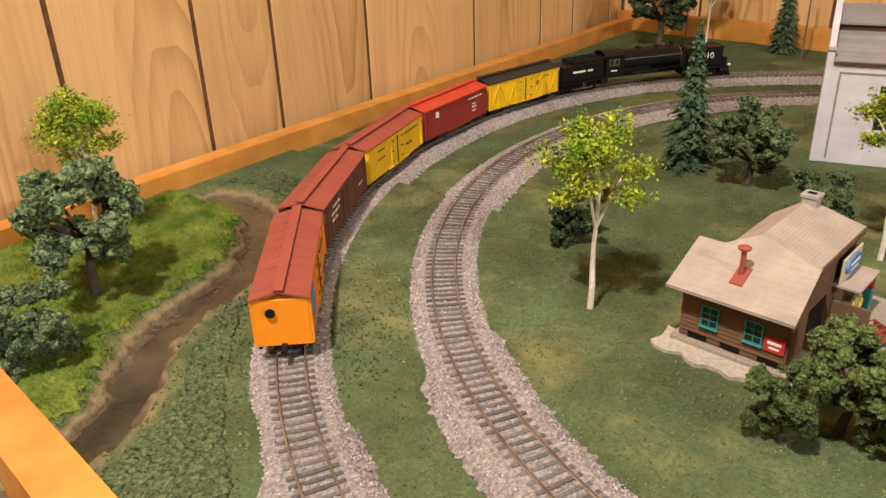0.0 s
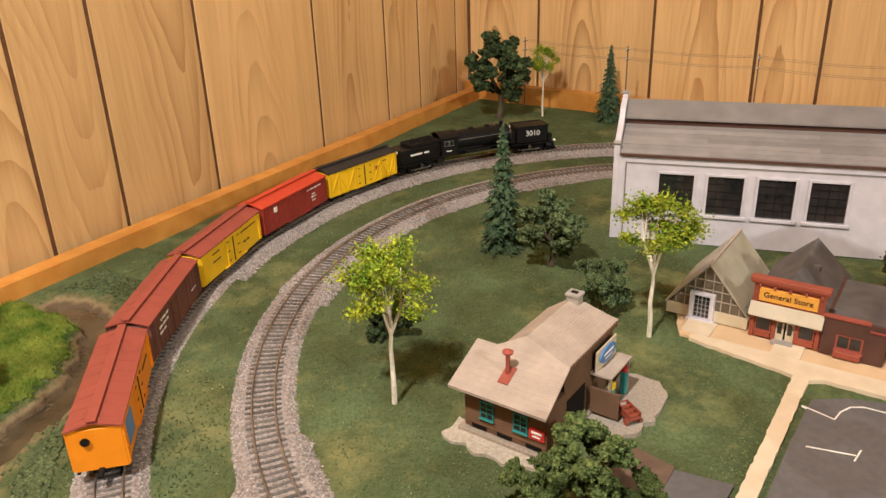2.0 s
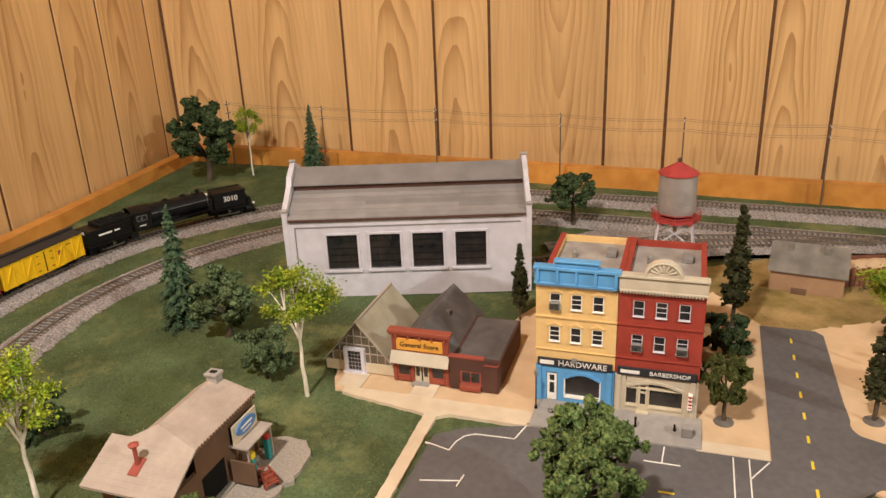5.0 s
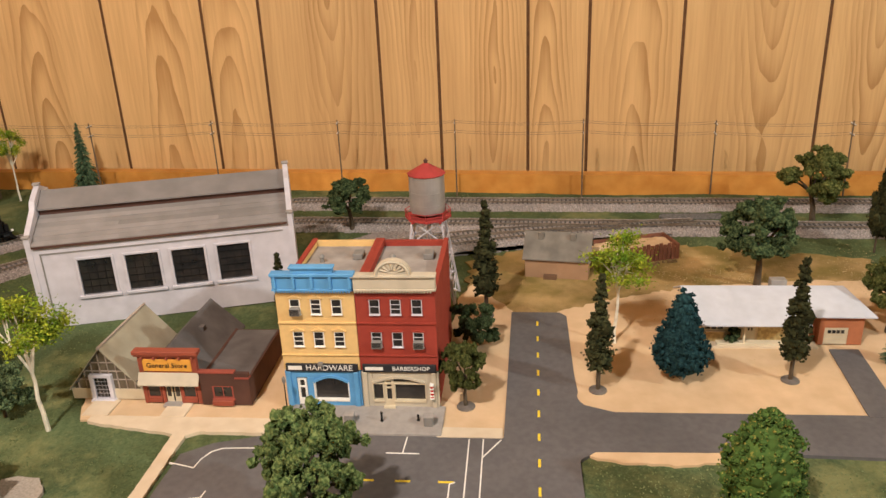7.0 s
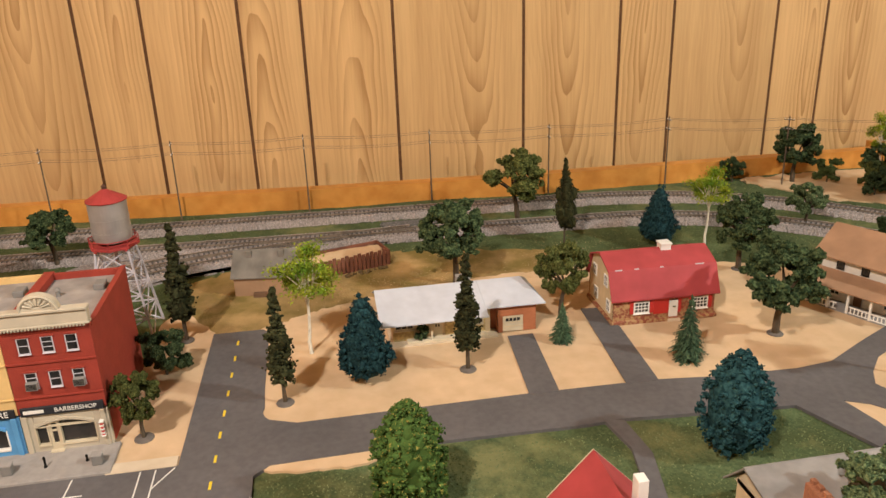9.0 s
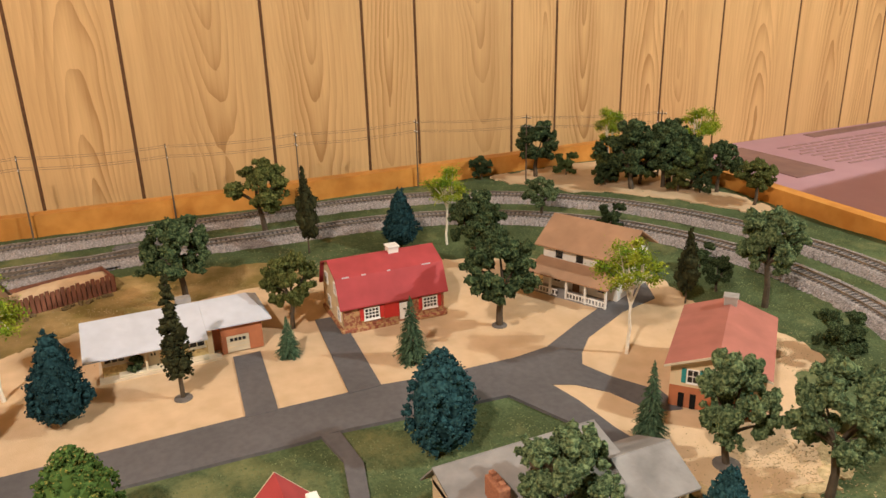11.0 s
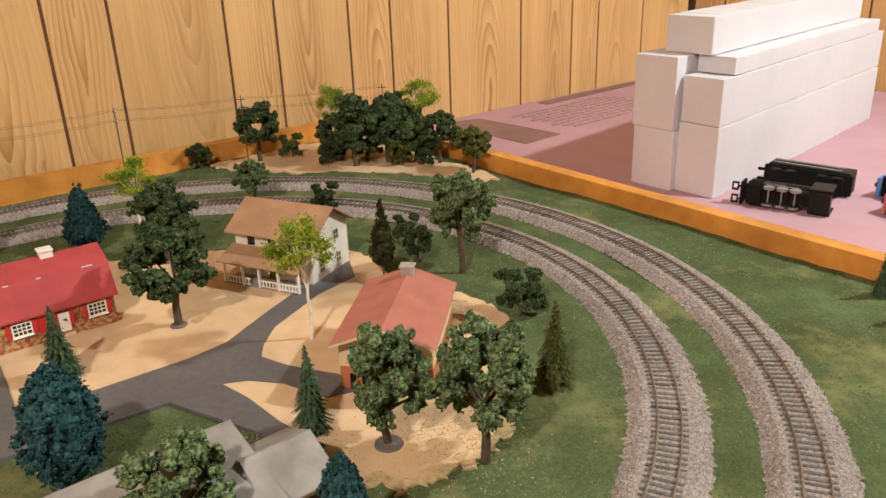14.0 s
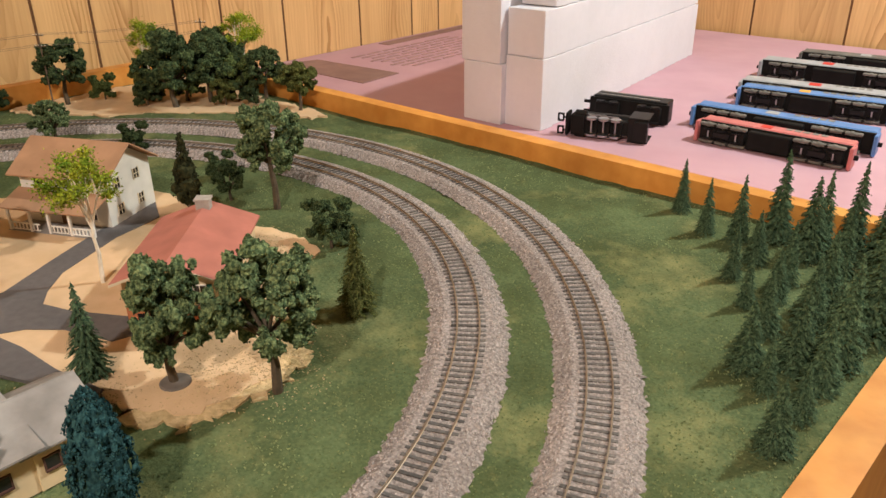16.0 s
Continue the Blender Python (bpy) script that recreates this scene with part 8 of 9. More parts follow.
def steam_chassis(x, y, turn):
    """A small steam engine on its side: wheels above and below, the underside of the frame to local -y."""
    e = empty("steam_engine", pose(x, y, GZ, 0, 0, turn), "black model steam engine lying on its side, steel rods showing", "model locomotive", "engines on the foam board")
    part("frame", boxes((0.004, 0.100, 0.006, 0.020, 0.009, 0.030), (0.0, 0.022, 0.002, 0.024, 0.004, 0.035), bevel=0.001), BLACKROUGH, e)
    part("boiler", tube(bmesh.new(), (0.006, 0.030, 0.0195), (0.088, 0.030, 0.0195), 0.0145, 0.0145, 20), BLACK, e)
    part("cab", boxes((0.088, 0.118, 0.004, 0.007, 0.0, 0.038), (0.088, 0.118, 0.007, 0.046, 0.0, 0.002), (0.088, 0.118, 0.007, 0.046, 0.036, 0.038), (0.088, 0.0905, 0.007, 0.046, 0.002, 0.036), (0.098, 0.118, -0.004, 0.004, 0.004, 0.034), bevel=0.0005), BLACK, e)
    for k in range(3):
        xx = 0.032 + 0.0185 * k
        part("axle", tube(bmesh.new(), (xx, 0.004, 0.006), (xx, 0.004, 0.034), 0.0014, 0.0014, 8), STEEL, e)
        for z0 in (0.0055, 0.0305):
            wh = part("driver_wheel", tube(bmesh.new(), (xx, 0.004, z0), (xx, 0.004, z0 + 0.003), 0.0088, 0.0088, 20), BLACK, e)
            part("tyre", lathe(bmesh.new(), [(0.0075, 0.0), (0.0090, 0.0004), (0.0090, 0.0030), (0.0075, 0.0034)], (xx, 0.004, z0 - 0.0002), 20), STEEL, wh)
        part("brake_shoe", boxes((xx + 0.0085, xx + 0.0105, -0.003, 0.010, 0.010, 0.029), bevel=0.0004), BLACKROUGH, e)
    for z0 in (0.0025, 0.0360):
        part("side_rod", boxes((0.027, 0.074, 0.0032, 0.0052, z0, z0 + 0.0012), bevel=0.0003), STEEL, e)
        part("main_rod", boxes((0.012, 0.054, 0.0072, 0.0088, z0 + 0.0006, z0 + 0.0018), bevel=0.0003), STEEL, e)
        part("cylinder", tube(bmesh.new(), (0.006, 0.010, z0 + 0.0006), (0.023, 0.010, z0 + 0.0006), 0.0052, 0.0052, 14), BLACK, e)
    part("pilot_beam", boxes((-0.008, -0.004, 0.000, 0.024, 0.002, 0.037), bevel=0.0006), BLACKROUGH, e)
    for z0 in (0.004, 0.024):
        part("buffer_step", boxes((-0.012, -0.0105, -0.002, 0.004, z0, z0 + 0.012), (-0.020, -0.0185, -0.002, 0.004, z0, z0 + 0.012), (-0.020, -0.0105, -0.002, 0.004, z0 + 0.0105, z0 + 0.012), (-0.020, -0.0105, -0.002, 0.004, z0, z0 + 0.0015), (-0.0105, -0.004, 0.000, 0.003, z0 + 0.005, z0 + 0.007)), BLACKROUGH, e)


def lying_tender(x, y, turn):
    e = empty("model_tender", pose(x, y, GZ, 0, 0, turn), "black model tender lying on its side beside the engine", "model tender", "engines on the foam board")
    part("tank", boxes((0.0, 0.125, 0.006, 0.040, 0.001, 0.038), bevel=0.0015), BLACK, e)
    part("tank_rail", boxes((0.004, 0.110, 0.012, 0.016, 0.038, 0.0395), (0.004, 0.110, 0.028, 0.031, 0.038, 0.0395), bevel=0.0003), GREYPLASTIC, e)
    part("underframe", boxes((-0.004, 0.129, 0.002, 0.007, 0.004, 0.035)), BLACKROUGH, e)
    for xx in (0.028, 0.098):
        tr = part("truck", boxes((xx - 0.020, xx + 0.020, -0.006, 0.003, 0.008, 0.031), bevel=0.001), BLACKROUGH, e)
        for k in (-1, 1):
            for z0 in (0.006, 0.030):
                part("wheel", tube(bmesh.new(), (xx + 0.011 * k, -0.005, z0), (xx + 0.011 * k, -0.005, z0 + 0.003), 0.0072, 0.0072, 16), BLACK, tr)
    for z0 in (0.008, 0.024):
        part("coupler", boxes((-0.014, -0.004, 0.000, 0.003, z0, z0 + 0.005), bevel=0.0005), BLACKROUGH, e)


steam_chassis(0.648, -1.595, -163)
lying_tender(0.680, -1.712, -171)


# ---- the train on the outer track ----
OUT_LEN = along(OUTER)
FRONT = 1.33


def on_track(s0, s1):
    """Pose of a vehicle whose ends lie at s0 (front) and s1 (back) along the outer track; local x looks ahead."""
    a, b = s0 + 0.18 * (s1 - s0), s1 - 0.18 * (s1 - s0)
    xa, ya, _ = at_length(OUTER, OUT_LEN, a)
    xb, yb, _ = at_length(OUTER, OUT_LEN, b)
    return pose((xa + xb) / 2, (ya + yb) / 2, TOP_RAIL, 0, 0, math.degrees(math.atan2(ya - yb, xa - xb)))


def wheelset(parent, x, r=0.0047):
    for y in (-0.0078, 0.0062):
        part("wheel", tube(bmesh.new(), (x, y, r), (x, y + 0.0016, r), r, r, 16), BLACKROUGH, parent)


def car_truck(parent, x):
    t = part("truck", boxes((x - 0.003, x + 0.003, -0.010, 0.010, 0.0035, 0.0075), (x - 0.0125, x + 0.0125, -0.0112, -0.0094, 0.003, 0.0065), (x - 0.0125, x + 0.0125, 0.0094, 0.0112, 0.003, 0.0065), bevel=0.0005), BLACKROUGH, parent)
    wheelset(t, x - 0.0095)
    wheelset(t, x + 0.0095)


def freight_car(s, side, roof_mat, label, door_mat=None, decals=(), wood=True, category="freight car", braced=False):
    L, W, z0, z1 = 0.128, 0.0335, 0.0085, 0.0400
    car = empty("freight_car", on_track(s, s + L), label, category, "cars of the train")
    a, w = L / 2, W / 2
    body = part("body", boxes((-a, a, -w, w, z0, z1), bevel=0.0005), side, car)
    rf = bmesh.new()
    gable(rf, -a, a, -w, w, z1, z1 + 0.0045, 0.0012, 0.0012)
    roof = part("roof", rf, roof_mat, car)
    part("running_board", boxes((-a - 0.002, a + 0.002, -0.0032, 0.0032, z1 + 0.0066, z1 + 0.0074)), roof_mat, roof)
    for i in range(9):
        x = -a + L * (i + 0.5) / 9
        part("roof_rib", solid(bmesh.new(), [(x + dx, y, z) for dx in (-0.0004, 0.0004) for y, z in ((-w - 0.001, z1 + 0.0010), (0, z1 + 0.0060), (w + 0.001, z1 + 0.0010), (0, z1 + 0.0050))], [(0, 1, 2, 3), (4, 5, 6, 7), (0, 1, 5, 4), (1, 2, 6, 5), (2, 3, 7, 6), (3, 0, 4, 7)]), roof_mat, roof)
    part("underframe", boxes((-a, a, -0.004, 0.004, z0 - 0.003, z0), (-a, a, -w + 0.001, -w + 0.003, z0 - 0.0015, z0), (-a, a, w - 0.003, w - 0.001, z0 - 0.0015, z0)), BLACKROUGH, car)
    for sy in (-1, 1):
        y = sy * w
        d0 = -0.013
        door = part("door", boxes((d0, 0.013, min(y, y + sy * 0.0010), max(y, y + sy * 0.0010), z0 + 0.001, z1 - 0.002), bevel=0.0002), door_mat or side, car)
        for rz in (z1 - 0.002, z0 + 0.0002):
            part("door_rail", boxes((-0.020, 0.028, min(y, y + sy * 0.0014), max(y, y + sy * 0.0014), rz, rz + 0.0008)), side, door)
        part("hinge", boxes(*[(xx, xx + 0.004, min(y, y + sy * 0.0015), max(y, y + sy * 0.0015), zz, zz + 0.0008) for xx in (-0.0125, 0.0085) for zz in (0.014, 0.024, 0.034)], (-0.0006, 0.0006, min(y, y + sy * 0.0016), max(y, y + sy * 0.0016), z0 + 0.002, z1 - 0.003)), BLACKROUGH if wood else side, door)
        ribs = [(x - 0.0004, x + 0.0004, min(y, y + sy * 0.0006), max(y, y + sy * 0.0006), z0, z1) for x in ((-0.055, -0.046, -0.037, -0.028, 0.028, 0.037, 0.046, 0.055) if not wood else ())]
        for rib in ribs:
            part("side_rib", boxes(rib), side, body)
        if braced:
            for x0, x1 in ((-0.062, -0.047), (-0.032, -0.047), (-0.032, -0.017), (0.017, 0.032), (0.047, 0.032), (0.047, 0.062)):
                y0, y1 = min(y, y + sy * 0.0012), max(y, y + sy * 0.0012)
                part("side_brace", solid(bmesh.new(), [(x0 - 0.0007, y0, z0 + 0.001), (x0 + 0.0007, y0, z0 + 0.001), (x1 + 0.0007, y0, z1 - 0.002), (x1 - 0.0007, y0, z1 - 0.002), (x0 - 0.0007, y1, z0 + 0.001), (x0 + 0.0007, y1, z0 + 0.001), (x1 + 0.0007, y1, z1 - 0.002), (x1 - 0.0007, y1, z1 - 0.002)], [(3, 2, 1, 0), (4, 5, 6, 7), (0, 1, 5, 4), (1, 2, 6, 5), (2, 3, 7, 6), (3, 0, 4, 7)]), side, body)
            for x in (-0.0615, -0.047, -0.032, -0.0165, 0.0165, 0.032, 0.047, 0.0615):
                part("side_post", boxes((x - 0.0007, x + 0.0007, min(y, y + sy * 0.0010), max(y, y + sy * 0.0010), z0, z1 - 0.001)), side, body)
        for xx, zz, ww, hh, mt in decals:
            part("decal", boxes((xx * -sy - ww / 2, xx * -sy + ww / 2, min(y, y + sy * 0.0005), max(y, y + sy * 0.0005), zz - hh / 2, zz + hh / 2)), mt, body)
        for sx in (-1, 1):
            part("ladder", boxes(*[(sx * a - sx * 0.0005 - (0.004 if sx > 0 else 0.0), sx * a - sx * 0.0005 + (0.0 if sx > 0 else 0.004), min(y, y + sy * 0.0013), max(y, y + sy * 0.0013), z0 + 0.003 + 0.0042 * k, z0 + 0.0036 + 0.0042 * k) for k in range(7)], *[(sx * a - sx * 0.0005 - (q if sx > 0 else -q) - 0.0003, sx * a - sx * 0.0005 - (q if sx > 0 else -q) + 0.0003, min(y, y + sy * 0.0012), max(y, y + sy * 0.0012), z0 + 0.001, z0 + 0.0305) for q in (0.0004, 0.0036)]), side, body)
    for x in (-0.044, 0.044):
        car_truck(car, x)
    for sx in (-1, 1):
        part("coupler", boxes((min(sx * a, sx * (a + 0.009)), max(sx * a, sx * (a + 0.009)), -0.0016, 0.0016, 0.0075, 0.0105), bevel=0.0004), BLACKROUGH, car)
    part("brake_wheel", tube(bmesh.new(), (-a - 0.0022, 0.006, 0.032), (-a - 0.0014, 0.006, 0.032), 0.003, 0.003, 12), BLACKROUGH, car)
    return car


def running_gear(unit, x0, x1, drivers, r=0.0075):
    part("frame", boxes((x0, x1, -0.0075, 0.0075, 0.006, 0.0125), bevel=0.0006), BLACKROUGH, unit)
    n = len(drivers)
    for x in drivers:
        for y in (-0.0096, 0.0078):
            wh = part("driver_wheel", tube(bmesh.new(), (x, y, r), (x, y + 0.0018, r), r, r, 20), BLACKROUGH, unit)
            yo = y - 0.0004 if y < 0 else y + 0.0018
            part("tyre", boxes((x - 0.0012, x + 0.0012, min(yo, yo + 0.0004), max(yo, yo + 0.0004), r - 0.0035, r - 0.0015)), STEEL, wh)
    for y in (-0.0118, 0.0108):
        part("side_rod", boxes((drivers[0] - 0.002, drivers[-1] + 0.002, y, y + 0.0010, r - 0.0034, r - 0.0016), bevel=0.0002), STEEL, unit)
        part("valve_gear", boxes((drivers[0] - 0.012, drivers[1], y - 0.0004, y + 0.0010, r + 0.001, r + 0.0022), (drivers[1] - 0.001, drivers[1] + 0.001, y - 0.0006, y + 0.0010, r - 0.003, r + 0.006)), STEEL, unit)
    for y in (-0.0155, 0.0075):
        part("cylinder", tube(bmesh.new(), (drivers[0] + 0.022 if drivers[0] > drivers[-1] else drivers[-1] + 0.010, y + 0.004, 0.0105), (drivers[0] + 0.010 if drivers[0] > drivers[-1] else drivers[-1] + 0.024, y + 0.004, 0.0105), 0.0046, 0.0046, 14), BLACK, unit)


def engine_front(s):
    L = 0.070
    u = empty("engine_front_unit", on_track(s, s + L), "black front tank unit of the articulated steam engine", "locomotive", "cars of the train")
    tank = part("tank", boxes((-0.026, 0.024, -0.0165, 0.0165, 0.0165, 0.0415), bevel=0.0014), BLACK, u)
    part("tank_rim", boxes((-0.0265, 0.0245, -0.017, -0.0160, 0.0412, 0.0425), (-0.0265, 0.0245, 0.0160, 0.017, 0.0412, 0.0425), (0.0235, 0.0245, -0.016, 0.016, 0.0412, 0.0425)), BLACK, tank)
    for sy, turn in ((-1, 0), (1, 180)):
        text_part("number", "3010", 0.0115, pose(-0.001, sy * 0.0167, 0.031, 90, 0, turn), LETTER, tank)
    text_part("number_front", "3010", 0.0080, pose(0.0242, 0, 0.037, 90, 0, 90), LETTER, tank)
    part("front_badge", tube(bmesh.new(), (0.0240, 0, 0.0275), (0.0248, 0, 0.0275), 0.0032, 0.0032, 16), LETTER, tank)
    part("platform", boxes((-0.033, 0.034, -0.0165, 0.0165, 0.0135, 0.0158), (0.030, 0.034, -0.0165, 0.0165, 0.006, 0.0135), bevel=0.0005), BLACK, u)
    part("pump", boxes((0.026, 0.032, -0.014, -0.005, 0.0158, 0.027), (0.026, 0.032, 0.005, 0.014, 0.0158, 0.027), bevel=0.001), BLACKROUGH, u)
    part("pilot", solid(bmesh.new(), [(0.034, -0.015, 0.012), (0.034, 0.015, 0.012), (0.041, 0.009, 0.002), (0.041, -0.009, 0.002), (0.034, -0.015, 0.002), (0.034, 0.015, 0.002)], [(0, 1, 2, 3), (0, 3, 4), (1, 5, 2), (3, 2, 5, 4), (0, 4, 5, 1)]), BLACKROUGH, u)
    for y in (-0.013, 0.013):
        part("marker_lamp", tube(bmesh.new(), (0.034, y, 0.0165), (0.037, y, 0.0165), 0.0018, 0.0018, 10), LETTER, u)
    part("small_tank", boxes((-0.036, -0.027, -0.012, 0.012, 0.0158, 0.034), bevel=0.0012), BLACK, u)
    running_gear(u, -0.034, 0.032, (0.012, -0.004, -0.020))
    wheelset(u, 0.027)


def engine_boiler(s):
    L = 0.122
    u = empty("engine_boiler_unit", on_track(s, s + L), "black boiler and cab of the articulated steam engine", "locomotive", "cars of the train")
    bo = bmesh.new()
    tube(bo, (-0.034, 0, 0.0315), (0.056, 0, 0.0315), 0.0152, 0.0148, 28)
    boiler = part("boiler", bo, BLACK, u)
    for x in (-0.02, 0.0, 0.02, 0.04):
        part("boiler_band", tube(bmesh.new(), (x, 0, 0.0315), (x + 0.0008, 0, 0.0315), 0.01545, 0.01545, 28), BLACK, boiler)
    part("smokebox_front", lathe(bmesh.new(), [(0.0142, 0), (0.0142, 0.001), (0.010, 0.0022), (0.0035, 0.0030), (0.001, 0.0032)], n=24), STEEL, boiler).matrix_basis = pose(0.056, 0, 0.0315, 0, 90, 0)
    part("headlamp", tube(bmesh.new(), (0.058, 0, 0.0395), (0.0625, 0, 0.0395), 0.0024, 0.0024, 12), LETTER, boiler)
    part("smokestack", lathe(bmesh.new(), [(0.0030, 0.0), (0.0030, 0.0045), (0.0037, 0.0050), (0.0034, 0.0062)], (0.048, 0, 0.0455), 16), BLACK, boiler)
    for x in (0.024, -0.004):
        part("dome", lathe(bmesh.new(), [(0.0048, 0), (0.0044, 0.0028), (0.0026, 0.0042), (0.0004, 0.0046)], (x, 0, 0.0450), 16), BLACK, boiler)
    part("bell", boxes((0.034, 0.037, -0.0015, 0.0015, 0.0455, 0.0495)), STEEL, boiler)
    cab = part("cab", boxes((-0.060, -0.034, -0.0168, -0.0156, 0.0150, 0.0425), (-0.060, -0.034, 0.0156, 0.0168, 0.0150, 0.0425), (-0.0352, -0.034, -0.0156, 0.0156, 0.0150, 0.0425), (-0.060, -0.0588, -0.0156, 0.0156, 0.0150, 0.034)), BLACK, u)
    roof = bmesh.new()
    n = 12
    arc = [(-0.0180 + 0.036 * i / n, 0.0425 + 0.0062 * math.sin(math.pi * i / n)) for i in range(n + 1)]
    loop = arc + [(y, z - 0.0012) for y, z in arc[::-1]]
    k = len(loop)
    solid(roof, [(x, y, z) for x in (-0.0625, -0.032) for y, z in loop], [(i, (i + 1) % k, k + (i + 1) % k, k + i) for i in range(k)] + [(i, i + 1, k - 2 - i, k - 1 - i) for i in range(n)] + [(k + i, k + i + 1, 2 * k - 2 - i, 2 * k - 1 - i) for i in range(n)])
    part("cab_roof", roof, BLACK, cab)
    for sy in (-1, 1):
        y = sy * 0.0168
        for x in (-0.0525, -0.0445):
            part("cab_window", boxes((x - 0.003, x + 0.003, min(y, y + sy * 0.0003), max(y, y + sy * 0.0003), 0.0300, 0.0370)), GLASS, cab)
            part("window_frame", boxes((x - 0.0034, x + 0.0034, min(y, y + sy * 0.0004), max(y, y + sy * 0.0004), 0.0296, 0.0300), (x - 0.0034, x + 0.0034, min(y, y + sy * 0.0004), max(y, y + sy * 0.0004), 0.0370, 0.0374), (x - 0.0034, x - 0.003, min(y, y + sy * 0.0004), max(y, y + sy * 0.0004), 0.030, 0.037), (x + 0.003, x + 0.0034, min(y, y + sy * 0.0004), max(y, y + sy * 0.0004), 0.030, 0.037)), GREYPLASTIC, cab)
        part("number_bar", boxes((-0.053, -0.044, min(y, y + sy * 0.0003), max(y, y + sy * 0.0003), 0.0218, 0.0232)), LETTER, cab)
        part("running_board", boxes((-0.034, 0.058, min(sy * 0.010, sy * 0.0165), max(sy * 0.010, sy * 0.0165), 0.0185, 0.0195)), BLACK, u)
        part("air_tank", tube(bmesh.new(), (-0.02, sy * 0.0135, 0.0165), (0.022, sy * 0.0135, 0.0165), 0.0026, 0.0026, 10), BLACK, u)
        part("handrail", tube(bmesh.new(), (-0.032, sy * 0.0158, 0.036), (0.054, sy * 0.0154, 0.036), 0.0003, 0.0003, 5), GREYPLASTIC, boiler)
    part("girder", boxes((-0.060, 0.058, -0.008, 0.008, 0.0115, 0.0175), (-0.034, 0.01, -0.0125, 0.0125, 0.013, 0.024), bevel=0.0006), BLACKROUGH, u)


def engine_rear(s):
    L = 0.078
    u = empty("engine_tender_unit", on_track(s, s + L), "black rear tender unit with white lettering", "locomotive", "cars of the train")
    tank = part("tank", boxes((-0.037, 0.030, -0.0165, 0.0165, 0.0165, 0.0375), bevel=0.0012), BLACK, u)
    part("coal_bunker", boxes((-0.018, 0.034, -0.0150, 0.0150, 0.0375, 0.0425), bevel=0.0008), BLACKROUGH, u)
    part("coal", blob_heap(), BLACKROUGH, u)
    for sy, turn in ((-1, 0), (1, 180)):
        part("name_bar", boxes((-0.022, -0.002, min(sy * 0.0165, sy * 0.0168), max(sy * 0.0165, sy * 0.0168), 0.0275, 0.0300)), LETTER, tank)
        part("name_bar", boxes((0.002, 0.010, min(sy * 0.0165, sy * 0.0168), max(sy * 0.0165, sy * 0.0168), 0.0275, 0.0300)), LETTER, tank)
    text_part("number_back", "3010", 0.0068, pose(-0.0372, 0, 0.0335, 90, 0, -90), LETTER, tank)
    part("platform", boxes((-0.039, 0.038, -0.0165, 0.0165, 0.0138, 0.0160), bevel=0.0004), BLACK, u)
    running_gear(u, -0.036, 0.034, (0.016, 0.0, -0.016))
    wheelset(u, -0.031)
    part("coupler", boxes((-0.048, -0.039, -0.0016, 0.0016, 0.0075, 0.0105)), BLACKROUGH, u)


def blob_heap():
    r = random.Random(6)
    bm = bmesh.new()
    for i in range(50):
        x, y, e = r.uniform(-0.015, 0.031), r.uniform(-0.0125, 0.0125), r.uniform(0.0012, 0.002)
        z = 0.0425 + 0.0015 * (1 - (y / 0.0125) ** 2)
        solid(bm, [(x - e, y - e, z - e), (x + e, y - e, z - e), (x, y + e, z - e), (x, y, z + e)], [(0, 2, 1), (0, 1, 3), (1, 2, 3), (2, 0, 3)])
    return bm


s = FRONT
engine_front(s)
engine_boiler(s + 0.068)
engine_rear(s + 0.068 + 0.120)
s += 0.068 + 0.120 + 0.089
GAP = 0.139
freight_car(s, CARYELLOW, ROOFBLACK, "yellow wooden refrigerator car with black roof", decals=((0.039, 0.0335, 0.010, 0.0010, LETTERBLACK), (0.0245, 0.027, 0.0055, 0.0055, ROOFCAR)), braced=True)
freight_car(s + GAP, CARRED, LITRED, "oxide red boxcar, roof colour brightened as if lit close by", decals=((0.038, 0.034, 0.030, 0.0012, LETTER), (0.036, 0.027, 0.007, 0.0014, LETTER), (0.036, 0.0235, 0.009, 0.0016, LETTER), (0.036, 0.019, 0.007, 0.0014, LETTER), (-0.040, 0.032, 0.006, 0.006, LETTER)), wood=False)
freight_car(s + 2 * GAP, CARYELLOW, ROOFCAR, "yellow wooden refrigerator car with oxide red roof", decals=((0.036, 0.033, 0.034, 0.0010, LETTERBLACK), (0.034, 0.021, 0.004, 0.0022, LETTERBLACK), (0.026, 0.021, 0.006, 0.0016, LETTERBLACK), (-0.034, 0.033, 0.014, 0.0010, LETTERBLACK), (-0.034, 0.025, 0.016, 0.0010, LETTERBLACK)))
freight_car(s + 3 * GAP, CARBROWN, ROOFCAR, "brown boxcar with white script lettering", decals=((-0.030, 0.032, 0.018, 0.0018, LETTER), (-0.034, 0.027, 0.022, 0.0018, LETTER), (-0.038, 0.022, 0.016, 0.0018, LETTER), (0.045, 0.021, 0.012, 0.0012, LETTER)), wood=False)
freight_car(s + 4 * GAP, CARORANGE, ROOFCAR, "orange refrigerator car with blue square emblem", decals=((-0.042, 0.025, 0.020, 0.018, LOCOBLUE), (0.036, 0.028, 0.024, 0.0014, LETTERBLACK)))


# ---- turf crumbs over the ground ----
TRACKS = np.vstack((OUTER, INNER))[::3]


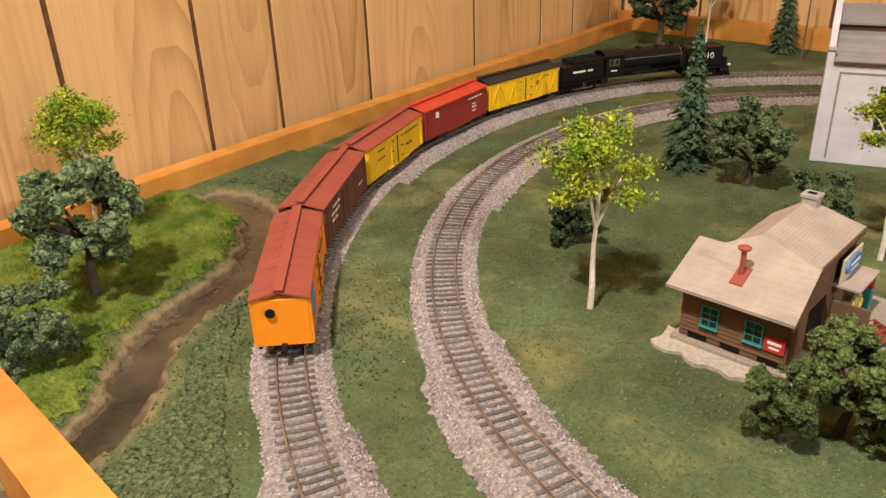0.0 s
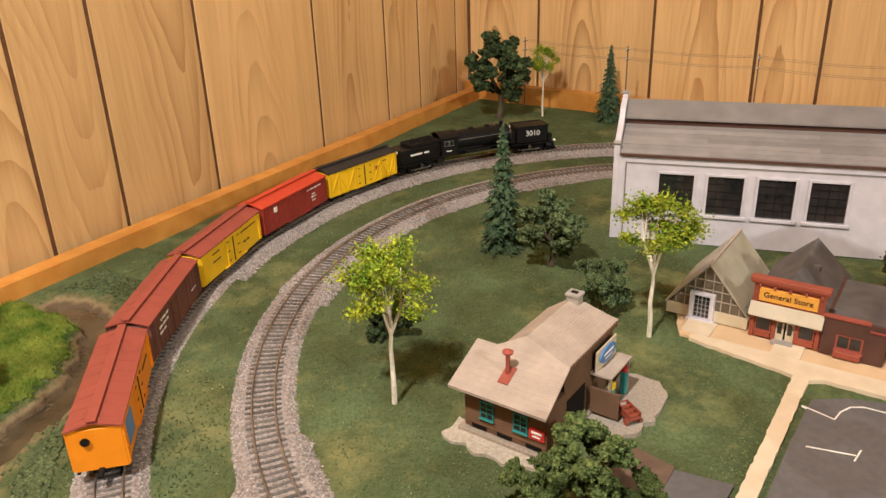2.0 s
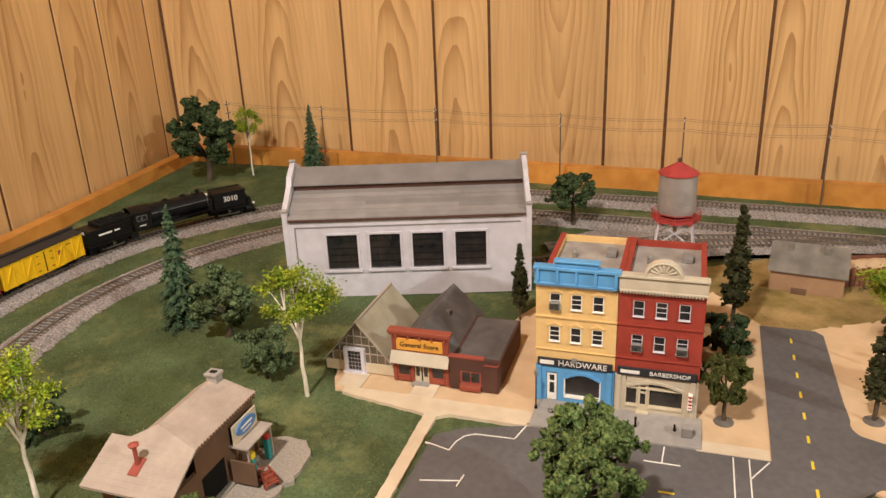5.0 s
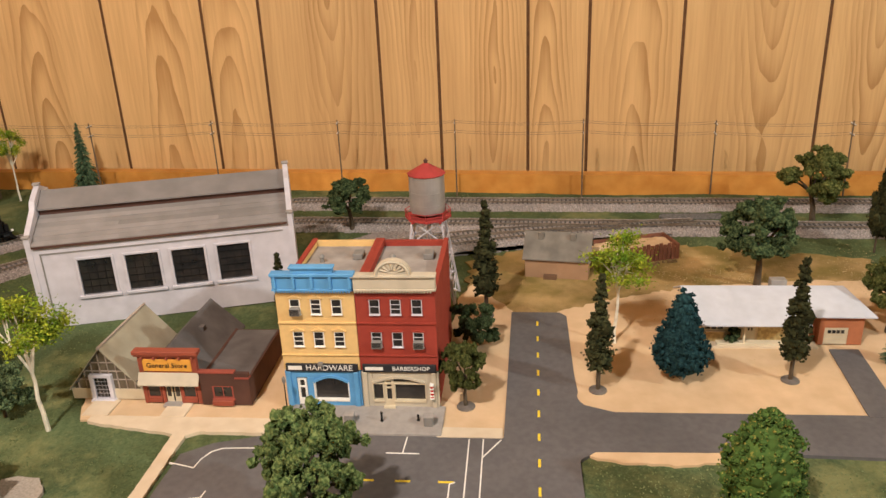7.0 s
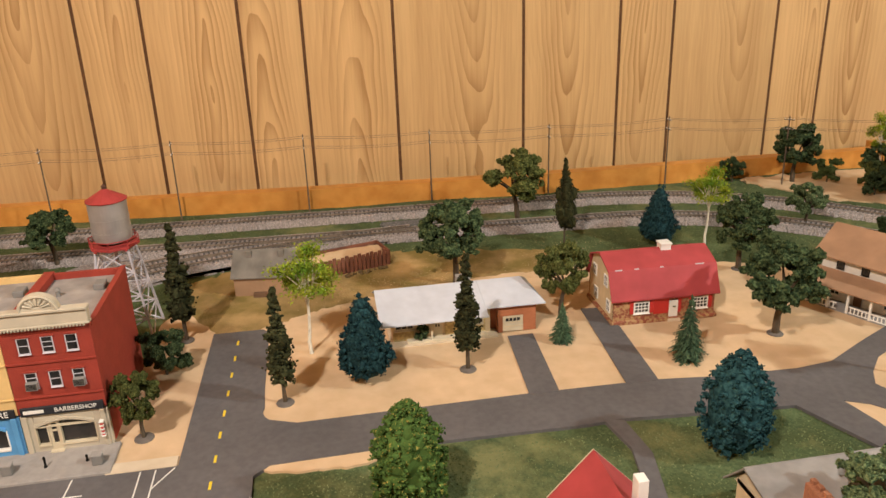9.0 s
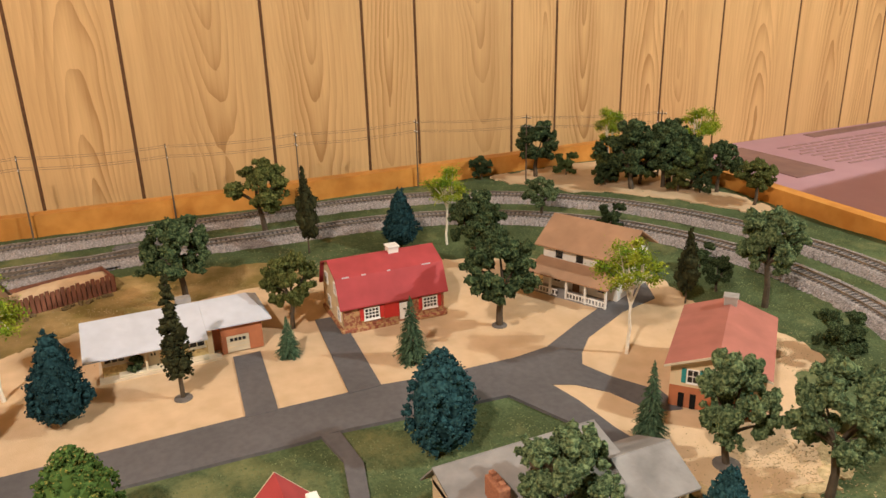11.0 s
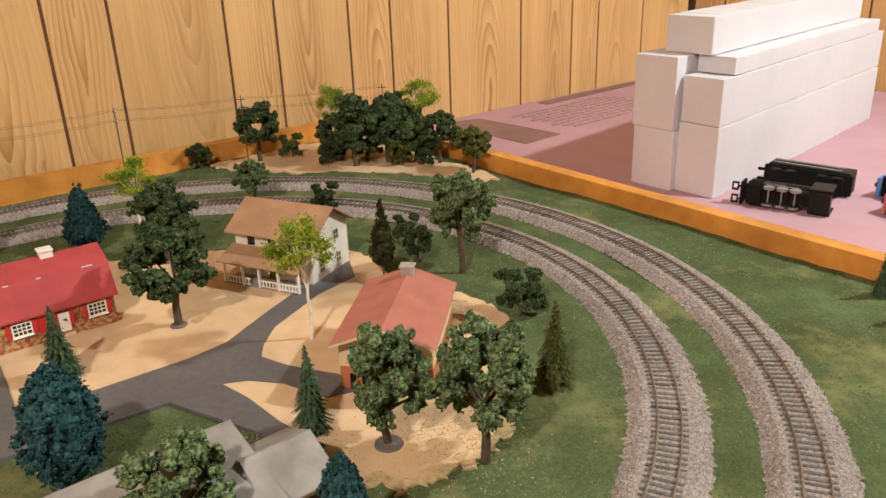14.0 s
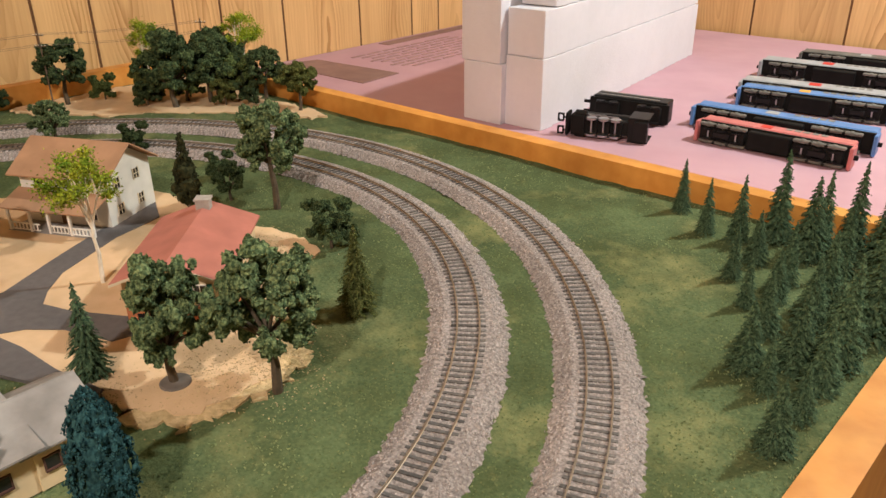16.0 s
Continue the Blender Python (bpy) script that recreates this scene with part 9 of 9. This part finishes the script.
def on_turf(x, y):
    if 0.355 < x < 0.672 and -0.23 < y < 0.112 or 0.655 < x < 1.0 and -1.0 < y < 0.235 or 0.64 < x < 0.72:
        return y > 0.25 or y < -1.0
    if 0.40 < x < 0.60 and -0.97 < y < -0.735 or 0.45 < x < 0.61 and 0.15 < y < 0.33:
        return False
    if y > 0.78 + 0.0875 * (x - 0.385) or x < 0.10 + 0.04 * (y + 1.0):
        return False
    if y > 0.45 and x < 0.5 and (river_near(x, y) < 0.020 or on_meadow(x, y)):
        return False
    if TRACKS[:, 0].min() < x < TRACKS[:, 0].max() and ((TRACKS - (x, y)) ** 2).sum(1).min() < 0.0265**2:
        return False
    if -0.70 <= y <= 0.14 and x < 0.31:
        return False
    return True


def turf_crumbs(count, seed):
    rng = np.random.default_rng(seed)
    tet = np.array([(1, 1, 1), (1, -1, -1), (-1, 1, -1), (-1, -1, 1)], float)
    verts, faces = [], []
    made = 0
    while made < count:
        x, y = rng.uniform(0.10, 1.43), rng.uniform(-1.345, 0.90)
        near = math.hypot(x - 0.1, max(0.0, abs(y + 0.2) - 0.35))
        if rng.random() < min(0.8, near * 0.75) or not on_turf(x, y):
            continue
        z = ground_z(x, y)
        if z < -0.003:
            continue
        tall = y > 0.42 and x < 0.42 and not on_meadow(x, y)
        q = tet * rng.uniform(0.5, 1.5, (4, 3)) * rng.uniform(0.00025, 0.00065) * (rng.uniform(1.0, 2.4) if tall else 1.0)
        q += (x, y, z + 0.0003)
        k = len(verts)
        verts += q.tolist()
        faces += [(k, k + 1, k + 2), (k, k + 3, k + 1), (k, k + 2, k + 3), (k + 1, k + 3, k + 2)]
        made += 1
    ob = sheet("turf_crumbs", verts, faces, BLADE)
    return tagged(ob, "loose green scenic turf crumbs", "turf", kind="stuff")


def meadow_blades(count, seed):
    rng = np.random.default_rng(seed)
    verts, faces = [], []
    made = 0
    while made < count:
        x, y = rng.uniform(0.12, 0.46), rng.uniform(0.50, 0.80)
        if not on_meadow(x, y) or y > 0.776 + 0.0875 * (x - 0.10):
            continue
        z = ground_z(x, y)
        if z < 0.0005:
            continue
        a, w, h = rng.uniform(0, 6.28), rng.uniform(0.0002, 0.0004), rng.uniform(0.0018, 0.0048)
        lean = rng.normal(size=2) * 0.002
        k = len(verts)
        verts += [(x - w * math.cos(a), y - w * math.sin(a), z + 0.0004), (x + w * math.cos(a), y + w * math.sin(a), z + 0.0004), (x + lean[0], y + lean[1], z + h)]
        faces += [(k, k + 1, k + 2)]
        made += 1
    return tagged(sheet("meadow_grass", verts, faces, MEADOW), "bright green static grass blades", "grass", kind="stuff")


turf_crumbs(60000, 5)
meadow_blades(40000, 8)


def straw_crumbs(count, seed):
    """Loose straw-coloured bits round the front trees and the house yard."""
    rng = np.random.default_rng(seed)
    tet = np.array([(1, 1, 1), (1, -1, -1), (-1, 1, -1), (-1, -1, 1)], float)
    verts, faces = [], []
    spots = [((0.45, -0.84), 0.030), ((0.50, -0.745), 0.016), ((0.60, -0.965), 0.020), ((0.98, -0.40), 0.05), ((1.0, -0.62), 0.04)]
    for i in range(count):
        (cx, cy), r = spots[rng.integers(len(spots))]
        x, y = cx + rng.normal() * r, cy + rng.normal() * r
        if 0.505 < x < 0.66 and -0.96 < y < -0.82:
            continue
        q = tet * rng.uniform(0.5, 1.5, (4, 3)) * rng.uniform(0.0002, 0.0006) * (1, 1, 0.5) + (x, y, max(0.0010, ground_z(x, y)) + 0.0003)
        k = len(verts)
        verts += q.tolist()
        faces += [(k, k + 1, k + 2), (k, k + 3, k + 1), (k, k + 2, k + 3), (k + 1, k + 3, k + 2)]
    return tagged(sheet("straw_crumbs", verts, faces, STRAW), "loose straw-coloured scatter on the ground", "scatter", kind="stuff")


straw_crumbs(7000, 6)


def bank_clumps(count, seed):
    """Coarse foam turf between the river and the track."""
    rng = np.random.default_rng(seed)
    cs, rs = [], []
    while len(cs) < count:
        x, y = rng.uniform(0.12, 0.50), rng.uniform(0.36, 0.80)
        if on_meadow(x, y) or not on_turf(x, y) or river_near(x, y) < 0.034 or math.hypot(x - 0.725, y - 0.14) < 0.585:
            continue
        cs.append((x, y, ground_z(x, y) + 0.0002))
        rs.append(rng.uniform(0.0012, 0.0034))
    v, f = blobs(cs, rs, seed, 0.55)
    ob = soft(sheet("bank_clumps", v, f, CLUMP))
    return tagged(ob, "coarse green foam turf clumps on the river bank", "turf", kind="stuff")


CLUMP = mat("coarse_turf", (0.066, 0.098, 0.048), (0.14, 0.168, 0.08), scale=420, rough=1.0, isl=0.22, bump=0.003, bscale=500, spec=0.03)
bank_clumps(3200, 3)
